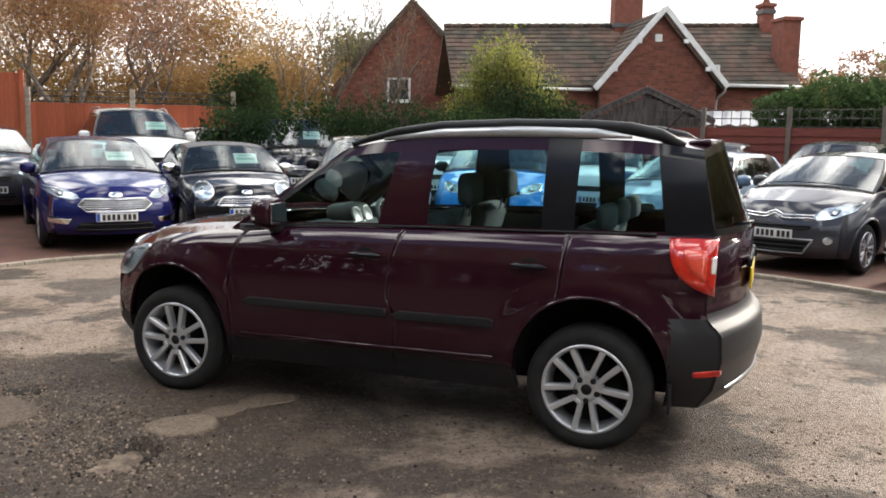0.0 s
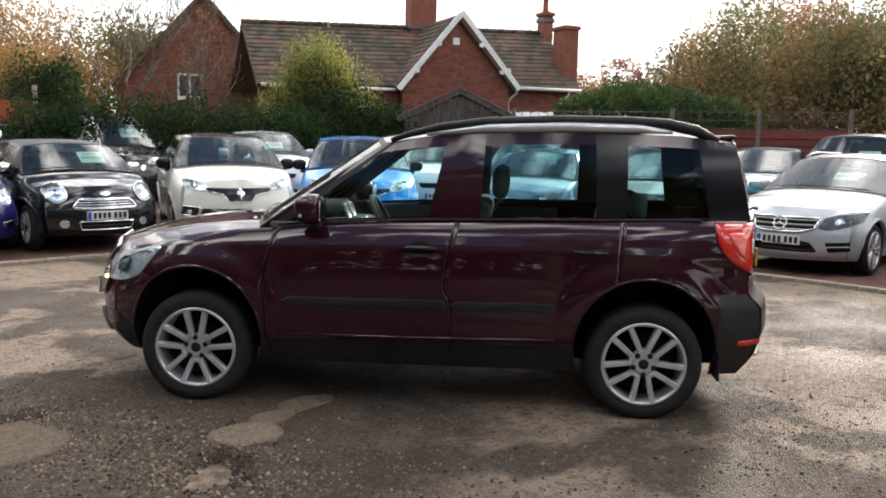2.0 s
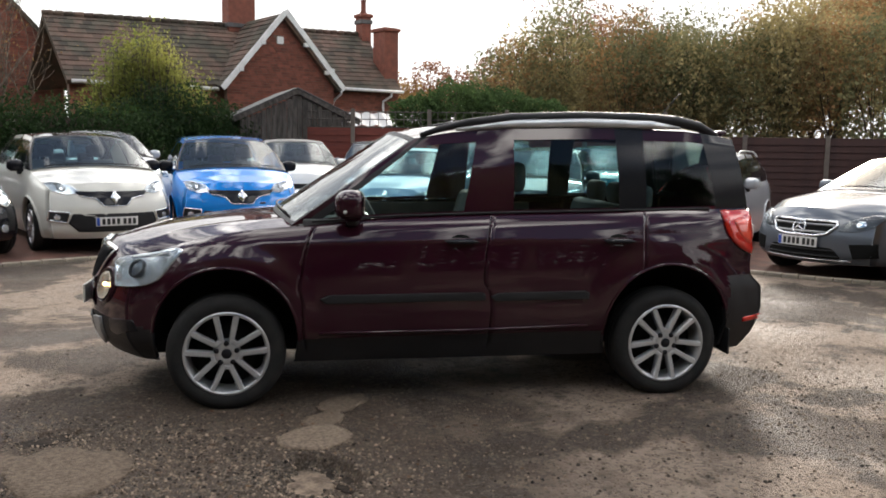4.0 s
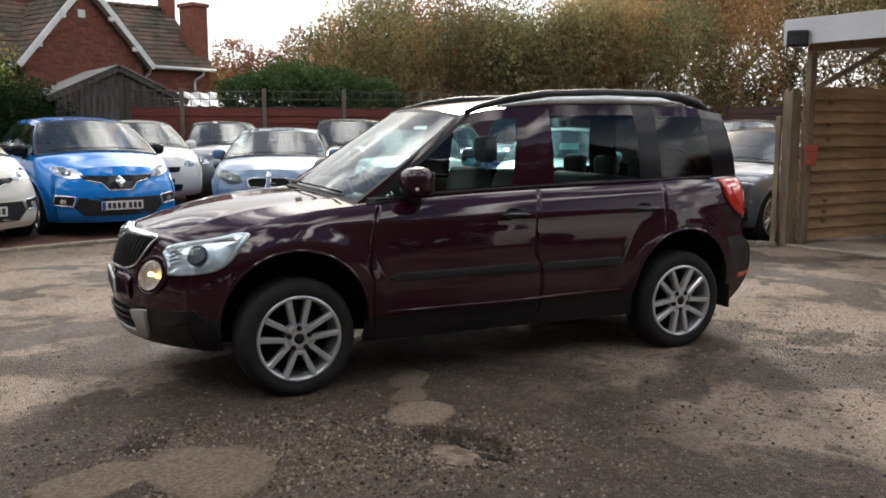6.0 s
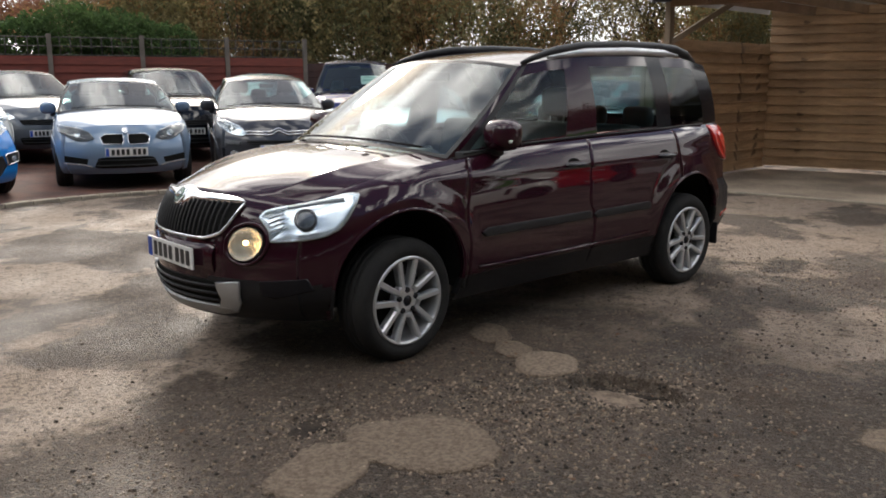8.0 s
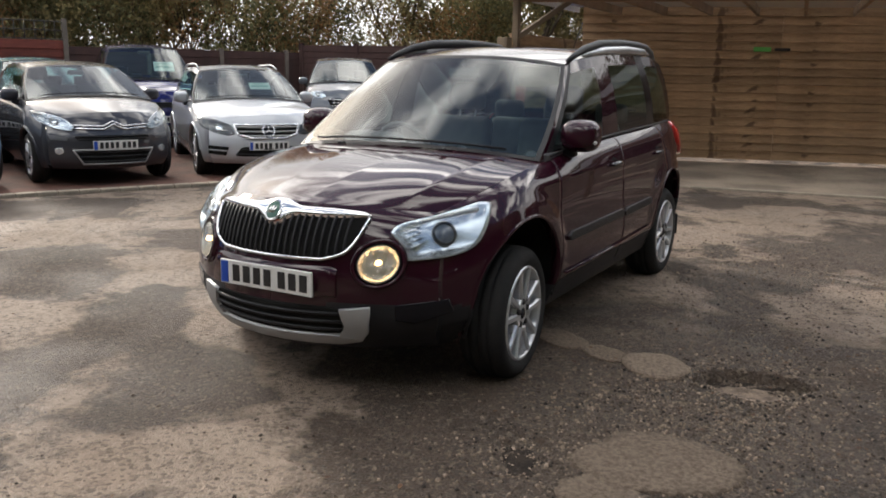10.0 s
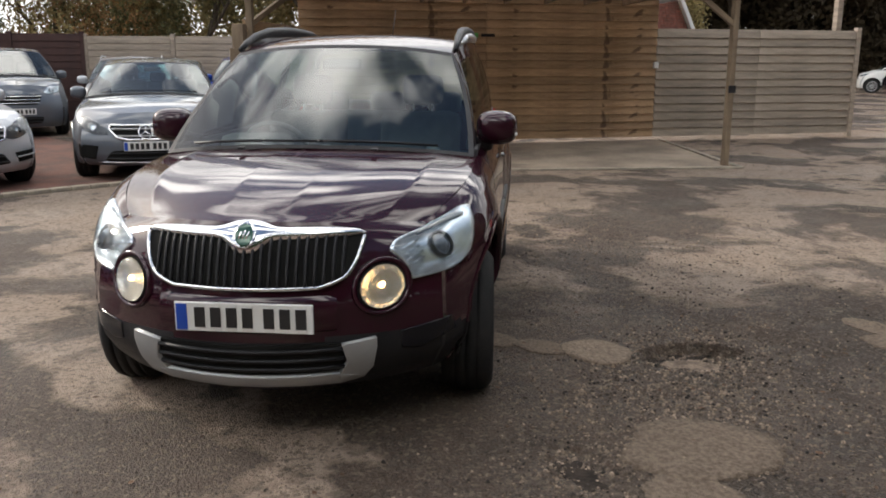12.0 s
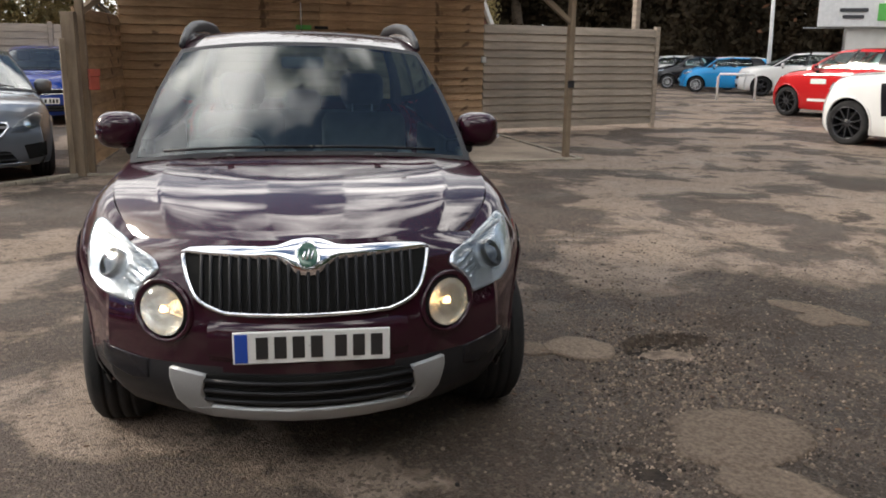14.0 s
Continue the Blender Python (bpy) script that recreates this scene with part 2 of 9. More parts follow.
M_KERB = mat("pale timber edging", (0.34, 0.29, 0.22), 0.8, 0, (0.22, 0.19, 0.15), 5, 70, bump=0.3)
M_PEBBLE = mat("loose stone chippings", (0.250, 0.188, 0.138), 0.85, 0, (0.085, 0.063, 0.047), 40, 200, island=0.9)
M_LEAFLITTER = mat("fallen leaves", (0.075, 0.034, 0.016), 0.8, 0, (0.12, 0.066, 0.030), 30, 100, island=0.4)
M_REDFENCE = mat("red-stained fence timber", (0.165, 0.038, 0.026), 0.85, 0, (0.115, 0.028, 0.020), 3, 50, bump=0.3, per_object=0.12, stretch=(1, 1, 6))
M_ORANGEFENCE = mat("orange-red stained boards", (0.42, 0.105, 0.045), 0.85, 0, (0.33, 0.08, 0.036), 3, 50, bump=0.3, per_object=0.12, stretch=(6, 1, 1))
M_POST = mat("grey concrete post", (0.17, 0.14, 0.12), 0.9, 0, (0.11, 0.095, 0.08), 4, 50, bump=0.3)
M_TIMBER = mat("warm brown lap board", (0.480, 0.315, 0.182), 0.8, 0, (0.310, 0.196, 0.110), 2.2, 14, bump=0.35, per_object=0.20, stretch=(1, 1, 8))


def resin_streaks(m, dark):
    """Dark knots and resin runs that carry on from board to board."""
    n, l = m.node_tree.nodes, m.node_tree.links
    b = n["Principled BSDF"]
    tc, info = n.new("ShaderNodeTexCoord"), n.new("ShaderNodeObjectInfo")
    xyz, join = n.new("ShaderNodeSeparateXYZ"), n.new("ShaderNodeCombineXYZ")
    l.new(tc.outputs["Object"], xyz.inputs[0])
    l.new(xyz.outputs[0], join.inputs[0])
    some = n.new("ShaderNodeMath")
    some.operation = "MULTIPLY_ADD"
    l.new(info.outputs["Random"], some.inputs[0])
    some.inputs[1].default_value = 0.35
    l.new(xyz.outputs[2], some.inputs[2])
    l.new(some.outputs[0], join.inputs[2])
    q = n.new("ShaderNodeTexNoise")
    q.inputs["Scale"].default_value, q.inputs["Detail"].default_value, q.inputs["Distortion"].default_value = 2.6, 4, 0.6
    l.new(join.outputs[0], q.inputs["Vector"])
    r = n.new("ShaderNodeMapRange")
    r.inputs[1].default_value, r.inputs[2].default_value, r.inputs[4].default_value = 0.645, 0.71, 0.80
    l.new(q.outputs["Fac"], r.inputs[0])
    x = n.new("ShaderNodeMix")
    x.data_type = "RGBA"
    l.new(b.inputs["Base Color"].links[0].from_socket, x.inputs[6])
    x.inputs[7].default_value = (*dark, 1)
    l.new(r.outputs[0], x.inputs[0])
    l.new(x.outputs[2], b.inputs["Base Color"])


resin_streaks(M_TIMBER, (0.085, 0.045, 0.024))
M_GREYTIMBER = mat("weathered grey-brown board", (0.345, 0.285, 0.228), 0.85, 0, (0.215, 0.176, 0.140), 1.6, 22, bump=0.35, per_object=0.14, stretch=(1, 1, 8))
M_POSTWOOD = mat("sawn timber post", (0.235, 0.175, 0.115), 0.85, 0, (0.15, 0.11, 0.075), 2, 30, bump=0.35, stretch=(6, 6, 1))
M_OLDWOOD = mat("old grey shed boards", (0.100, 0.088, 0.078), 0.9, 0, (0.040, 0.036, 0.033), 3, 30, bump=0.4, per_object=0.25, stretch=(5, 5, 1))
M_DARKFENCE = mat("dark brown fence", (0.055, 0.024, 0.020), 0.85, 0, (0.038, 0.018, 0.016), 3, 40, bump=0.3)
M_FASCIA = mat("white roof fascia", (0.62, 0.63, 0.66), 0.5, 0, (0.55, 0.56, 0.58), 1.2, 40)
M_SHEET = mat("translucent roof sheet", (0.72, 0.72, 0.70), 0.4, 0, (0.64, 0.64, 0.62), 2, 30)
M_SHEET.node_tree.nodes["Principled BSDF"].inputs["Transmission Weight"].default_value = 0.85
M_ROOFDECK = mat("brown roof decking", (0.27, 0.175, 0.105), 0.85, 0, (0.18, 0.115, 0.07), 2, 30, bump=0.2)
M_BRICK = mat("red brick", (0.215, 0.072, 0.046), 0.9, 0, (0.145, 0.052, 0.036), 6, 50, bump=0.3, island=0.28)
M_MORTAR = mat("mortar joint", (0.17, 0.115, 0.088), 0.95, 0, (0.13, 0.09, 0.07), 8, 60, bump=0.2)
M_TILE = mat("mossy clay roof tile", (0.105, 0.062, 0.045), 0.9, 0, (0.052, 0.046, 0.032), 1.1, 22, bump=0.4, island=0.42, low=0.38, high=0.60)
M_WHITEWOOD = mat("white painted wood", (0.74, 0.74, 0.72), 0.5, 0, (0.62, 0.62, 0.60), 4, 60)
M_PANE = mat("dark house window", (0.03, 0.035, 0.04), 0.06, 0, (0.05, 0.055, 0.06), 2, 20, coat=1.0)
M_LEAD = mat("grey lead flashing", (0.095, 0.092, 0.092), 0.6, 0.1, (0.065, 0.063, 0.063), 4, 40)
M_RENDER = mat("white rendered wall", (0.66, 0.65, 0.62), 0.8, 0, (0.58, 0.57, 0.54), 2, 30, bump=0.1)
M_GREEN = mat("green sign panel", (0.10, 0.42, 0.08), 0.4, 0, (0.12, 0.46, 0.10), 4, 40)
M_STEEL = mat("galvanised steel", (0.45, 0.46, 0.47), 0.4, 0.8, (0.36, 0.37, 0.38), 10, 80)
M_WHITEMETAL = mat("white painted metal", (0.72, 0.72, 0.72), 0.4, 0, (0.64, 0.64, 0.64), 6, 60)
M_REDBOX = mat("red plastic box", (0.36, 0.075, 0.045), 0.45, 0, (0.30, 0.06, 0.04), 8, 80)
M_BARK = mat("brown bark", (0.10, 0.075, 0.052), 0.95, 0, (0.055, 0.042, 0.030), 9, 60, bump=0.5)
M_BARK2 = mat("grey-brown bark", (0.20, 0.155, 0.115), 0.95, 0, (0.075, 0.062, 0.048), 9, 60, bump=0.5)


def leaf(name, a, b, island=0.32):
    """Leaves let some light through from behind."""
    m = mat(name, a, 0.75, 0, b, 0.6, 9, island=island, spec=0.2)
    n, l = m.node_tree.nodes, m.node_tree.links
    body = n["Principled BSDF"]
    back = n.new("ShaderNodeBsdfTranslucent")
    both = n.new("ShaderNodeMixShader")
    both.inputs[0].default_value = 0.50
    l.new(body.inputs["Base Color"].links[0].from_socket, back.inputs["Color"])
    l.new(body.outputs[0], both.inputs[1])
    l.new(back.outputs[0], both.inputs[2])
    l.new(both.outputs[0], n["Material Output"].inputs["Surface"])
    return m


M_HEDGE = leaf("dark hedge leaves", (0.035, 0.065, 0.020), (0.018, 0.036, 0.012))
M_BAMBOO = leaf("yellow-green bamboo leaves", (0.33, 0.325, 0.085), (0.17, 0.20, 0.05))
M_SHRUB = leaf("mid-green shrub leaves", (0.075, 0.120, 0.040), (0.040, 0.075, 0.024))
M_CONIFER = leaf("dull olive tree leaves", (0.235, 0.222, 0.110), (0.140, 0.140, 0.070))
M_AUTUMN = leaf("brown autumn leaves", (0.38, 0.22, 0.10), (0.26, 0.16, 0.075))
M_GOLD = leaf("golden autumn leaves", (0.36, 0.225, 0.085), (0.25, 0.155, 0.065))
M_RUSSET = leaf("russet autumn leaves", (0.27, 0.135, 0.080), (0.20, 0.10, 0.06))
M_OLIVE = leaf("olive autumn leaves", (0.40, 0.325, 0.155), (0.26, 0.215, 0.105))
M_WOODDARK = leaf("dark brown woodland leaves", (0.080, 0.058, 0.034), (0.045, 0.036, 0.022))
# the distance haze is put into this paler leaf colour
M_HAZETAN = leaf("tan autumn leaves paled for haze", (0.54, 0.42, 0.28), (0.40, 0.30, 0.19))
M_IVY = leaf("ivy leaves", (0.05, 0.075, 0.025), (0.028, 0.044, 0.016))


# ---- mesh helpers ----
def mesh_of(name, verts, faces, material, smooth=True):
    me = bpy.data.meshes.new(name)
    me.from_pydata([tuple(v) for v in verts], [], [tuple(f) for f in faces])
    me.update()
    if smooth:
        me.polygons.foreach_set("use_smooth", [True] * len(me.polygons))
    if material:
        me.materials.append(material)
    return me


def put(name, me, parent=None, label="", m=None):
    ob = new(name, me)
    if parent is not None:
        ob.parent = parent
    if m is not None:
        ob.matrix_basis = m
    if label:
        tagged(ob, label)
    return ob


def part(name, bm, material, parent, label="", smooth=False, m=None):
    """Links a bmesh as one mesh object under a thing or under a part."""
    me = bpy.data.meshes.new(name)
    bm.normal_update()
    bm.to_mesh(me)
    bm.free()
    me.materials.append(material)
    if smooth:
        me.polygons.foreach_set("use_smooth", [True] * len(me.polygons))
    return put(name, me, parent, label, m)


def thing(name, label, category, m=None, group="", kind=""):
    ob = new(name)
    ob.empty_display_size = 0.2
    if m is not None:
        ob.matrix_basis = m
    return tagged(ob, label, category, group, kind)


def box_bm(sx, sy, sz, at=(0, 0, 0), bevel=0.0, rot=None, segments=2, bm=None):
    """A box of full sizes about a centre, with rounded edges; may be added to bm."""
    b = bmesh.new()
    bmesh.ops.create_cube(b, size=1.0)
    bmesh.ops.scale(b, vec=(sx, sy, sz), verts=b.verts)
    if bevel:
        bmesh.ops.bevel(b, geom=b.edges[:], offset=bevel, segments=segments, profile=0.5, affect="EDGES")
    if rot is not None:
        bmesh.ops.transform(b, matrix=rot, verts=b.verts)
    bmesh.ops.translate(b, vec=at, verts=b.verts)
    if bm is None:
        return b
    tmp = bpy.data.meshes.new("tmp")
    b.to_mesh(tmp)
    b.free()
    bm.from_mesh(tmp)
    bpy.data.meshes.remove(tmp)
    return bm


def tube(points, radius, sides=8, closed=False, caps=True):
    """Vertices and faces of a tube along points; radius: one number or one a point."""
    pts = [Vector(p) for p in points]
    n = len(pts)
    rad = radius if isinstance(radius, (list, tuple)) else [radius] * n
    verts, faces = [], []
    up = Vector((0.13, 0.21, 0.97))
    for i, p in enumerate(pts):
        a, b = pts[i - 1 if i or closed else 0], pts[(i + 1) % n if i < n - 1 or closed else n - 1]
        d = (b - a).normalized()
        side = d.cross(up)
        if side.length < 1e-3:
            side = d.cross(Vector((1, 0, 0)))
        side.normalize()
        top = side.cross(d)
        for k in range(sides):
            w = 2 * math.pi * k / sides
            verts.append(p + rad[i] * (math.cos(w) * side + math.sin(w) * top))
    for i in range(n if closed else n - 1):
        for k in range(sides):
            a, b = i * sides, ((i + 1) % n) * sides
            faces.append((a + k, a + (k + 1) % sides, b + (k + 1) % sides, b + k))
    if caps and not closed:
        faces.append(tuple(range(sides))[::-1])
        faces.append(tuple((n - 1) * sides + k for k in range(sides)))
    return verts, faces


def lathe(profile, sides=40, axis="y"):
    """Turns (radius, along) pairs round an axis."""
    verts, faces = [], []
    for r, a in profile:
        for k in range(sides):
            w = 2 * math.pi * k / sides
            verts.append((r * math.cos(w), a, r * math.sin(w)) if axis == "y" else (r * math.cos(w), r * math.sin(w), a))
    for i in range(len(profile) - 1):
        for k in range(sides):
            a, b = i * sides, (i + 1) * sides
            f = (a + k, a + (k + 1) % sides, b + (k + 1) % sides, b + k)
            faces.append(f if axis == "y" else f[::-1])
    return verts, faces


def interp(x, table):
    return float(np.interp(x, [a for a, _ in table], [b for _, b in table]))


def glide(x, table):
    """Smooth curve through the points of a table, with no overshoot."""
    n = len(table)
    if x <= table[0][0]:
        return table[0][1]
    if x >= table[-1][0]:
        return table[-1][1]
    i = 0
    while x > table[i + 1][0]:
        i += 1

    def slope(k):
        if k <= 0 or k >= n - 1:
            j = min(max(k, 0), n - 2) if k <= 0 else n - 2
            return (table[j + 1][1] - table[j][1]) / (table[j + 1][0] - table[j][0])
        a = (table[k][1] - table[k - 1][1]) / (table[k][0] - table[k - 1][0])
        b = (table[k + 1][1] - table[k][1]) / (table[k + 1][0] - table[k][0])
        return 2 * a * b / (a + b) if a * b > 0 else 0.0

    h = table[i + 1][0] - table[i][0]
    t = (x - table[i][0]) / h
    m0, m1 = slope(i) * h, slope(i + 1) * h
    return (2 * t ** 3 - 3 * t * t + 1) * table[i][1] + (t ** 3 - 2 * t * t + t) * m0 + (3 * t * t - 2 * t ** 3) * table[i + 1][1] + (t ** 3 - t * t) * m1


# ---- wheels ----
WHEELS = {}


def wheel_meshes(kind, radius, width, rim_r, rim_mat):
    """Tyre, rim and cap meshes; the outer face looks along -y."""
    key = (kind, radius, width, rim_r, rim_mat.name)
    if key in WHEELS:
        return WHEELS[key]
    h = width / 2
    prof = [(rim_r - 0.012, -h + 0.028), (rim_r, -h + 0.012), (rim_r + 0.012, -h + 0.004), ((rim_r + radius) / 2, -h - 0.006), (radius - 0.028, -h + 0.006),
            (radius - 0.008, -h + 0.026), (radius - 0.001, -h + 0.05), (radius, -0.052), (radius - 0.008, -0.05), (radius - 0.008, -0.042), (radius, -0.04),
            (radius, -0.006), (radius - 0.008, -0.004), (radius - 0.008, 0.004), (radius, 0.006), (radius, 0.04), (radius - 0.008, 0.042), (radius - 0.008, 0.05), (radius, 0.052),
            (radius - 0.001, h - 0.05), (radius - 0.03, h - 0.004), (rim_r, h - 0.01)]
    tyre = mesh_of("wheel", *lathe(prof, 48), M_TYRE)
    # rim: lip and barrel, dish and spokes
    lip = [(rim_r + 0.006, -h + 0.014), (rim_r + 0.004, -h + 0.002), (rim_r - 0.010, -h), (rim_r - 0.016, -h + 0.012), (rim_r - 0.026, -h + 0.05), (rim_r - 0.03, h - 0.02)]
    v, f = lathe(lip, 48)
    bm = bmesh.new()
    tmp = mesh_of("tmp", v, f, None)
    bm.from_mesh(tmp)
    bpy.data.meshes.remove(tmp)
    hub_y = -h + 0.018

    def spoke(a0, a1, w0, w1, r0, r1):
        p0 = Vector((math.cos(a0) * r0, hub_y, math.sin(a0) * r0))
        p1 = Vector((math.cos(a1) * r1, -h + 0.010, math.sin(a1) * r1))
        d = (p1 - p0).normalized()
        s = d.cross(Vector((0, 1, 0))).normalized()
        vs = []
        for p, w in ((p0, w0), (p1, w1)):
            for q in (p - s * w, p - s * w * 0.62 + Vector((0, -0.010, 0)), p + s * w * 0.62 + Vector((0, -0.010, 0)), p + s * w, p + s * w + Vector((0, 0.035, 0)), p - s * w + Vector((0, 0.035, 0))):
                vs.append(bm.verts.new(q))
        for k in range(6):
            bm.faces.new((vs[k], vs[(k + 1) % 6], vs[6 + (k + 1) % 6], vs[6 + k]))

    if kind == "twin":
        for k in range(5):
            a = 2 * math.pi * k / 5 + math.pi / 2
            for e in (-1, 1):
                spoke(a + e * 0.24, a + e * 0.37, 0.0150, 0.0175, 0.064, rim_r - 0.012)
            spoke(a - 0.22, a + 0.22, 0.012, 0.012, 0.080, 0.080)
    elif kind == "multi":
        for k in range(10):
            a = 2 * math.pi * k / 10
            spoke(a, a + 0.03, 0.014, 0.013, 0.06, rim_r - 0.012)
    else:
        for k in range(5):
            a = 2 * math.pi * k / 5 + math.pi / 2
            spoke(a - 0.10, a - 0.20, 0.018, 0.016, 0.06, rim_r - 0.012)
            spoke(a + 0.10, a + 0.20, 0.018, 0.016, 0.06, rim_r - 0.012)
    hub = [(0.0, hub_y - 0.006), (0.030, hub_y - 0.006), (0.034, hub_y - 0.008), (0.058, hub_y - 0.006), (0.074, hub_y + 0.004), (0.076, hub_y + 0.05)]
    v, f = lathe(hub, 30)
    tmp = mesh_of("tmp", v, f, None)
    bm.from_mesh(tmp)
    bpy.data.meshes.remove(tmp)
    bmesh.ops.recalc_face_normals(bm, faces=bm.faces[:])
    rim = bpy.data.meshes.new("rim")
    bm.to_mesh(rim)
    bm.free()
    rim.materials.append(rim_mat)
    # dark brake disc and drum behind the spokes
    v, f = lathe([(0.0, -0.02), (rim_r * 0.72, -0.02), (rim_r * 0.72, 0.0), (rim_r - 0.03, 0.02), (rim_r - 0.03, h - 0.02), (0, h - 0.02)], 30)
    disc = mesh_of("brake_disc", v, f, M_DARK)
    v, f = lathe([(0.0, hub_y - 0.013), (0.022, hub_y - 0.012), (0.029, hub_y - 0.006), (0.029, hub_y)], 24)
    cap = mesh_of("hub_cap", v, f, M_GLOSSBLACK)
    v, f = lathe([(0.0, hub_y - 0.012), (0.012, hub_y - 0.014), (0.0155, hub_y - 0.009), (0.0155, hub_y)], 12)
    nuts = mesh_of("wheel_nut", v, f, M_GLOSSBLACK)
    WHEELS[key] = (tyre, rim, disc, cap, nuts)
    return WHEELS[key]


def add_wheels(car, S):
    kind, r, w, rr, rm = S["wheel"]
    tyre, rim, disc, cap, nuts = wheel_meshes(kind, r, w, rr, rm)
    for x in (0.0, S["wb"]):
        for side in (1, -1):
            y = side * (S["W"] - w / 2 - S.get("tuck", 0.025))
            steer = S.get("steer", 0) if x > 0 else 0
            m = pose(x, y, r - 0.012, 0, 0, (180 if side > 0 else 0) + steer) @ pose(0, 0, 0, 0, (S.get("spin_front", 23) if x > 0 else side * S.get("spin", 14)) % 72, 0)
            wh = put("wheel", tyre, car, "black rubber tyre", m)
            for nm, me in (("rim", rim), ("brake_disc", disc), ("hub_cap", cap)):
                put(nm, me, wh)
            if kind == "twin":
                for k in range(5):
                    a = 2 * math.pi * (k + 0.5) / 5 + math.pi / 2
                    put("wheel_nut", nuts, wh, "", Matrix.Translation((0.058 * math.cos(a), 0, 0.058 * math.sin(a))))


# ---- car bodies ----
def pieces(verts, faces):
    """Splits a mesh into its connected pieces."""
    root = list(range(len(verts)))

    def find(a):
        while root[a] != a:
            root[a] = root[root[a]]
            a = root[a]
        return a

    for f in faces:
        for a in f[1:]:
            root[find(a)] = find(f[0])
    sets = {}
    for f in faces:
        sets.setdefault(find(f[0]), []).append(f)
    for fs in sets.values():
        used = sorted({a for f in fs for a in f})
        at = {a: i for i, a in enumerate(used)}
        yield [verts[a] for a in used], [[at[a] for a in f] for f in fs]


SECTION = [(0.0, 0.925), (0.06, 0.955), (0.2, 0.985), (0.38, 1.0), (0.6, 1.0), (0.78, 0.985), (0.9, 0.962), (0.96, 0.94), (1.0, 0.905)]


class Shell:
    """The outer surface of a car: x ahead of the rear axle, y to its left, z up."""

    def __init__(s, S):
        s.S = S
        s.W, s.zb = S["W"], S.get("zb", 0.22)
        s.xf, s.xr, s.bow, s.bowr = S["xf"], S["xr"], S["bow"], S.get("bowr", 0.10)
        s.xef, s.xer = s.xf - s.bow, s.xr + s.bowr
        s.x1, s.kf = S.get("x1", S["wb"] - 0.05), S.get("kf", 0.20)
        s.x2, s.kr = S.get("x2", 0.10), S.get("kr", 0.10)
        s.sec = S.get("section", SECTION)
        s.beltline = S["belt"]          # (x, z) from rear to nose
        s.lean_table = S["lean"]        # (q, back) for the nose
        s.leanr_table = S.get("leanr", [(0, 0.05), (0.3, 0.0), (0.6, 0.02), (1, 0.08)])
        s.crown = S.get("crown", 0.06)
        s.ra, s.za, s.bulge = S["arch"], S.get("arch_z", S["wheel"][1] - 0.012), S.get("wing", 0.0)

    def belt(s, x):
        if s.bulge:
            return (glide(x - 0.04, s.beltline) + 2 * glide(x, s.beltline) + glide(x + 0.04, s.beltline)) / 4
        return interp(x, s.beltline)

    def plan(s, x):
        p = 1.0
        if x > s.x1:
            p -= s.kf * ((x - s.x1) / (s.xef - s.x1)) ** 2.3
        if x < s.x2:
            p -= s.kr * ((s.x2 - x) / (s.x2 - s.xer)) ** 2.3
        return p

    def hwq(s, x, q):
        if s.bulge:
            return s.W * glide(q, s.sec) * s.plan(x)
        return s.W * interp(q, s.sec) * s.plan(x)

    def hw(s, x, z):
        return s.hwq(x, (z - s.zb) / (s.belt(x) - s.zb))

    def wing(s, x, z):
        """How far the wing swells out round the wheel openings."""
        if not s.bulge:
            return 0.0
        out = 0.0
        for xw in (0.0, s.S["wb"]):
            d = math.hypot(x - xw, z - s.za) - s.ra
            k = min(1.0, max(0.0, (0.17 - d) / 0.12))
            fade = min(1.0, max(0.0, (z - 0.36) / 0.36))
            fade *= min(1.0, max(0.0, (s.S["wb"] + 0.40 - x) / 0.16))
            out = max(out, s.bulge * k * k * (3 - 2 * k) * fade * (1 - 0.25 * min(1.0, max(0.0, d) / 0.12)))
        return out

    def end_front(s, q):
        return s.xef - glide(q, s.lean_table)

    def end_rear(s, q):
        return s.xer + interp(q, s.leanr_table)

    def zfront(s, t, v):
        top = s.belt(s.xef) + s.crown * (1 - t * t)
        return s.zb + v * (top - s.zb)

    def front(s, y, z, off=0.0):
        """A point of the nose or its corner from its width and height, lifted off by off."""
        def surf(yy, zz):
            ay = abs(yy)
            t = 0.5
            q = 0.5
            for _ in range(4):
                q = min(1.0, max(0.0, (zz - s.zb) / (s.belt(s.xef) + s.crown * (1 - min(1, t) ** 2) - s.zb)))
                ye = s.hwq(s.xef, q)
                t = ay / ye
            if t <= 1:
                return Vector((s.end_front(q) + s.bow * (1 - t * t), yy, zz))
            xs, span = s.xef, s.xef - s.xer
            for _ in range(5):
                full = s.W * glide(q, s.sec)
                u = max(0.0, (1 - min(ay / full, 0.9999)) / s.kf) ** (1 / 2.3)
                xs = s.x1 + (s.xef - s.x1) * min(u, 1.0)
                q = min(1.0, max(0.0, (zz - s.zb) / (s.belt(xs) - s.zb)))
            return Vector((xs - glide(q, s.lean_table) * (xs - s.xer) / span, yy, zz))
        p = surf(y, z)
        if off:
            a, b = surf(y + 0.01, z) - surf(y - 0.01, z), surf(y, z + 0.01) - surf(y, z - 0.01)
            n = a.cross(b).normalized()
            if n.x < 0:
                n = -n
            p = p + n * off
        return p

    def side(s, x, z, off=0.0, sign=1):
        return Vector((x, sign * (s.hw(x, z) + s.wing(x, z) + off), z))


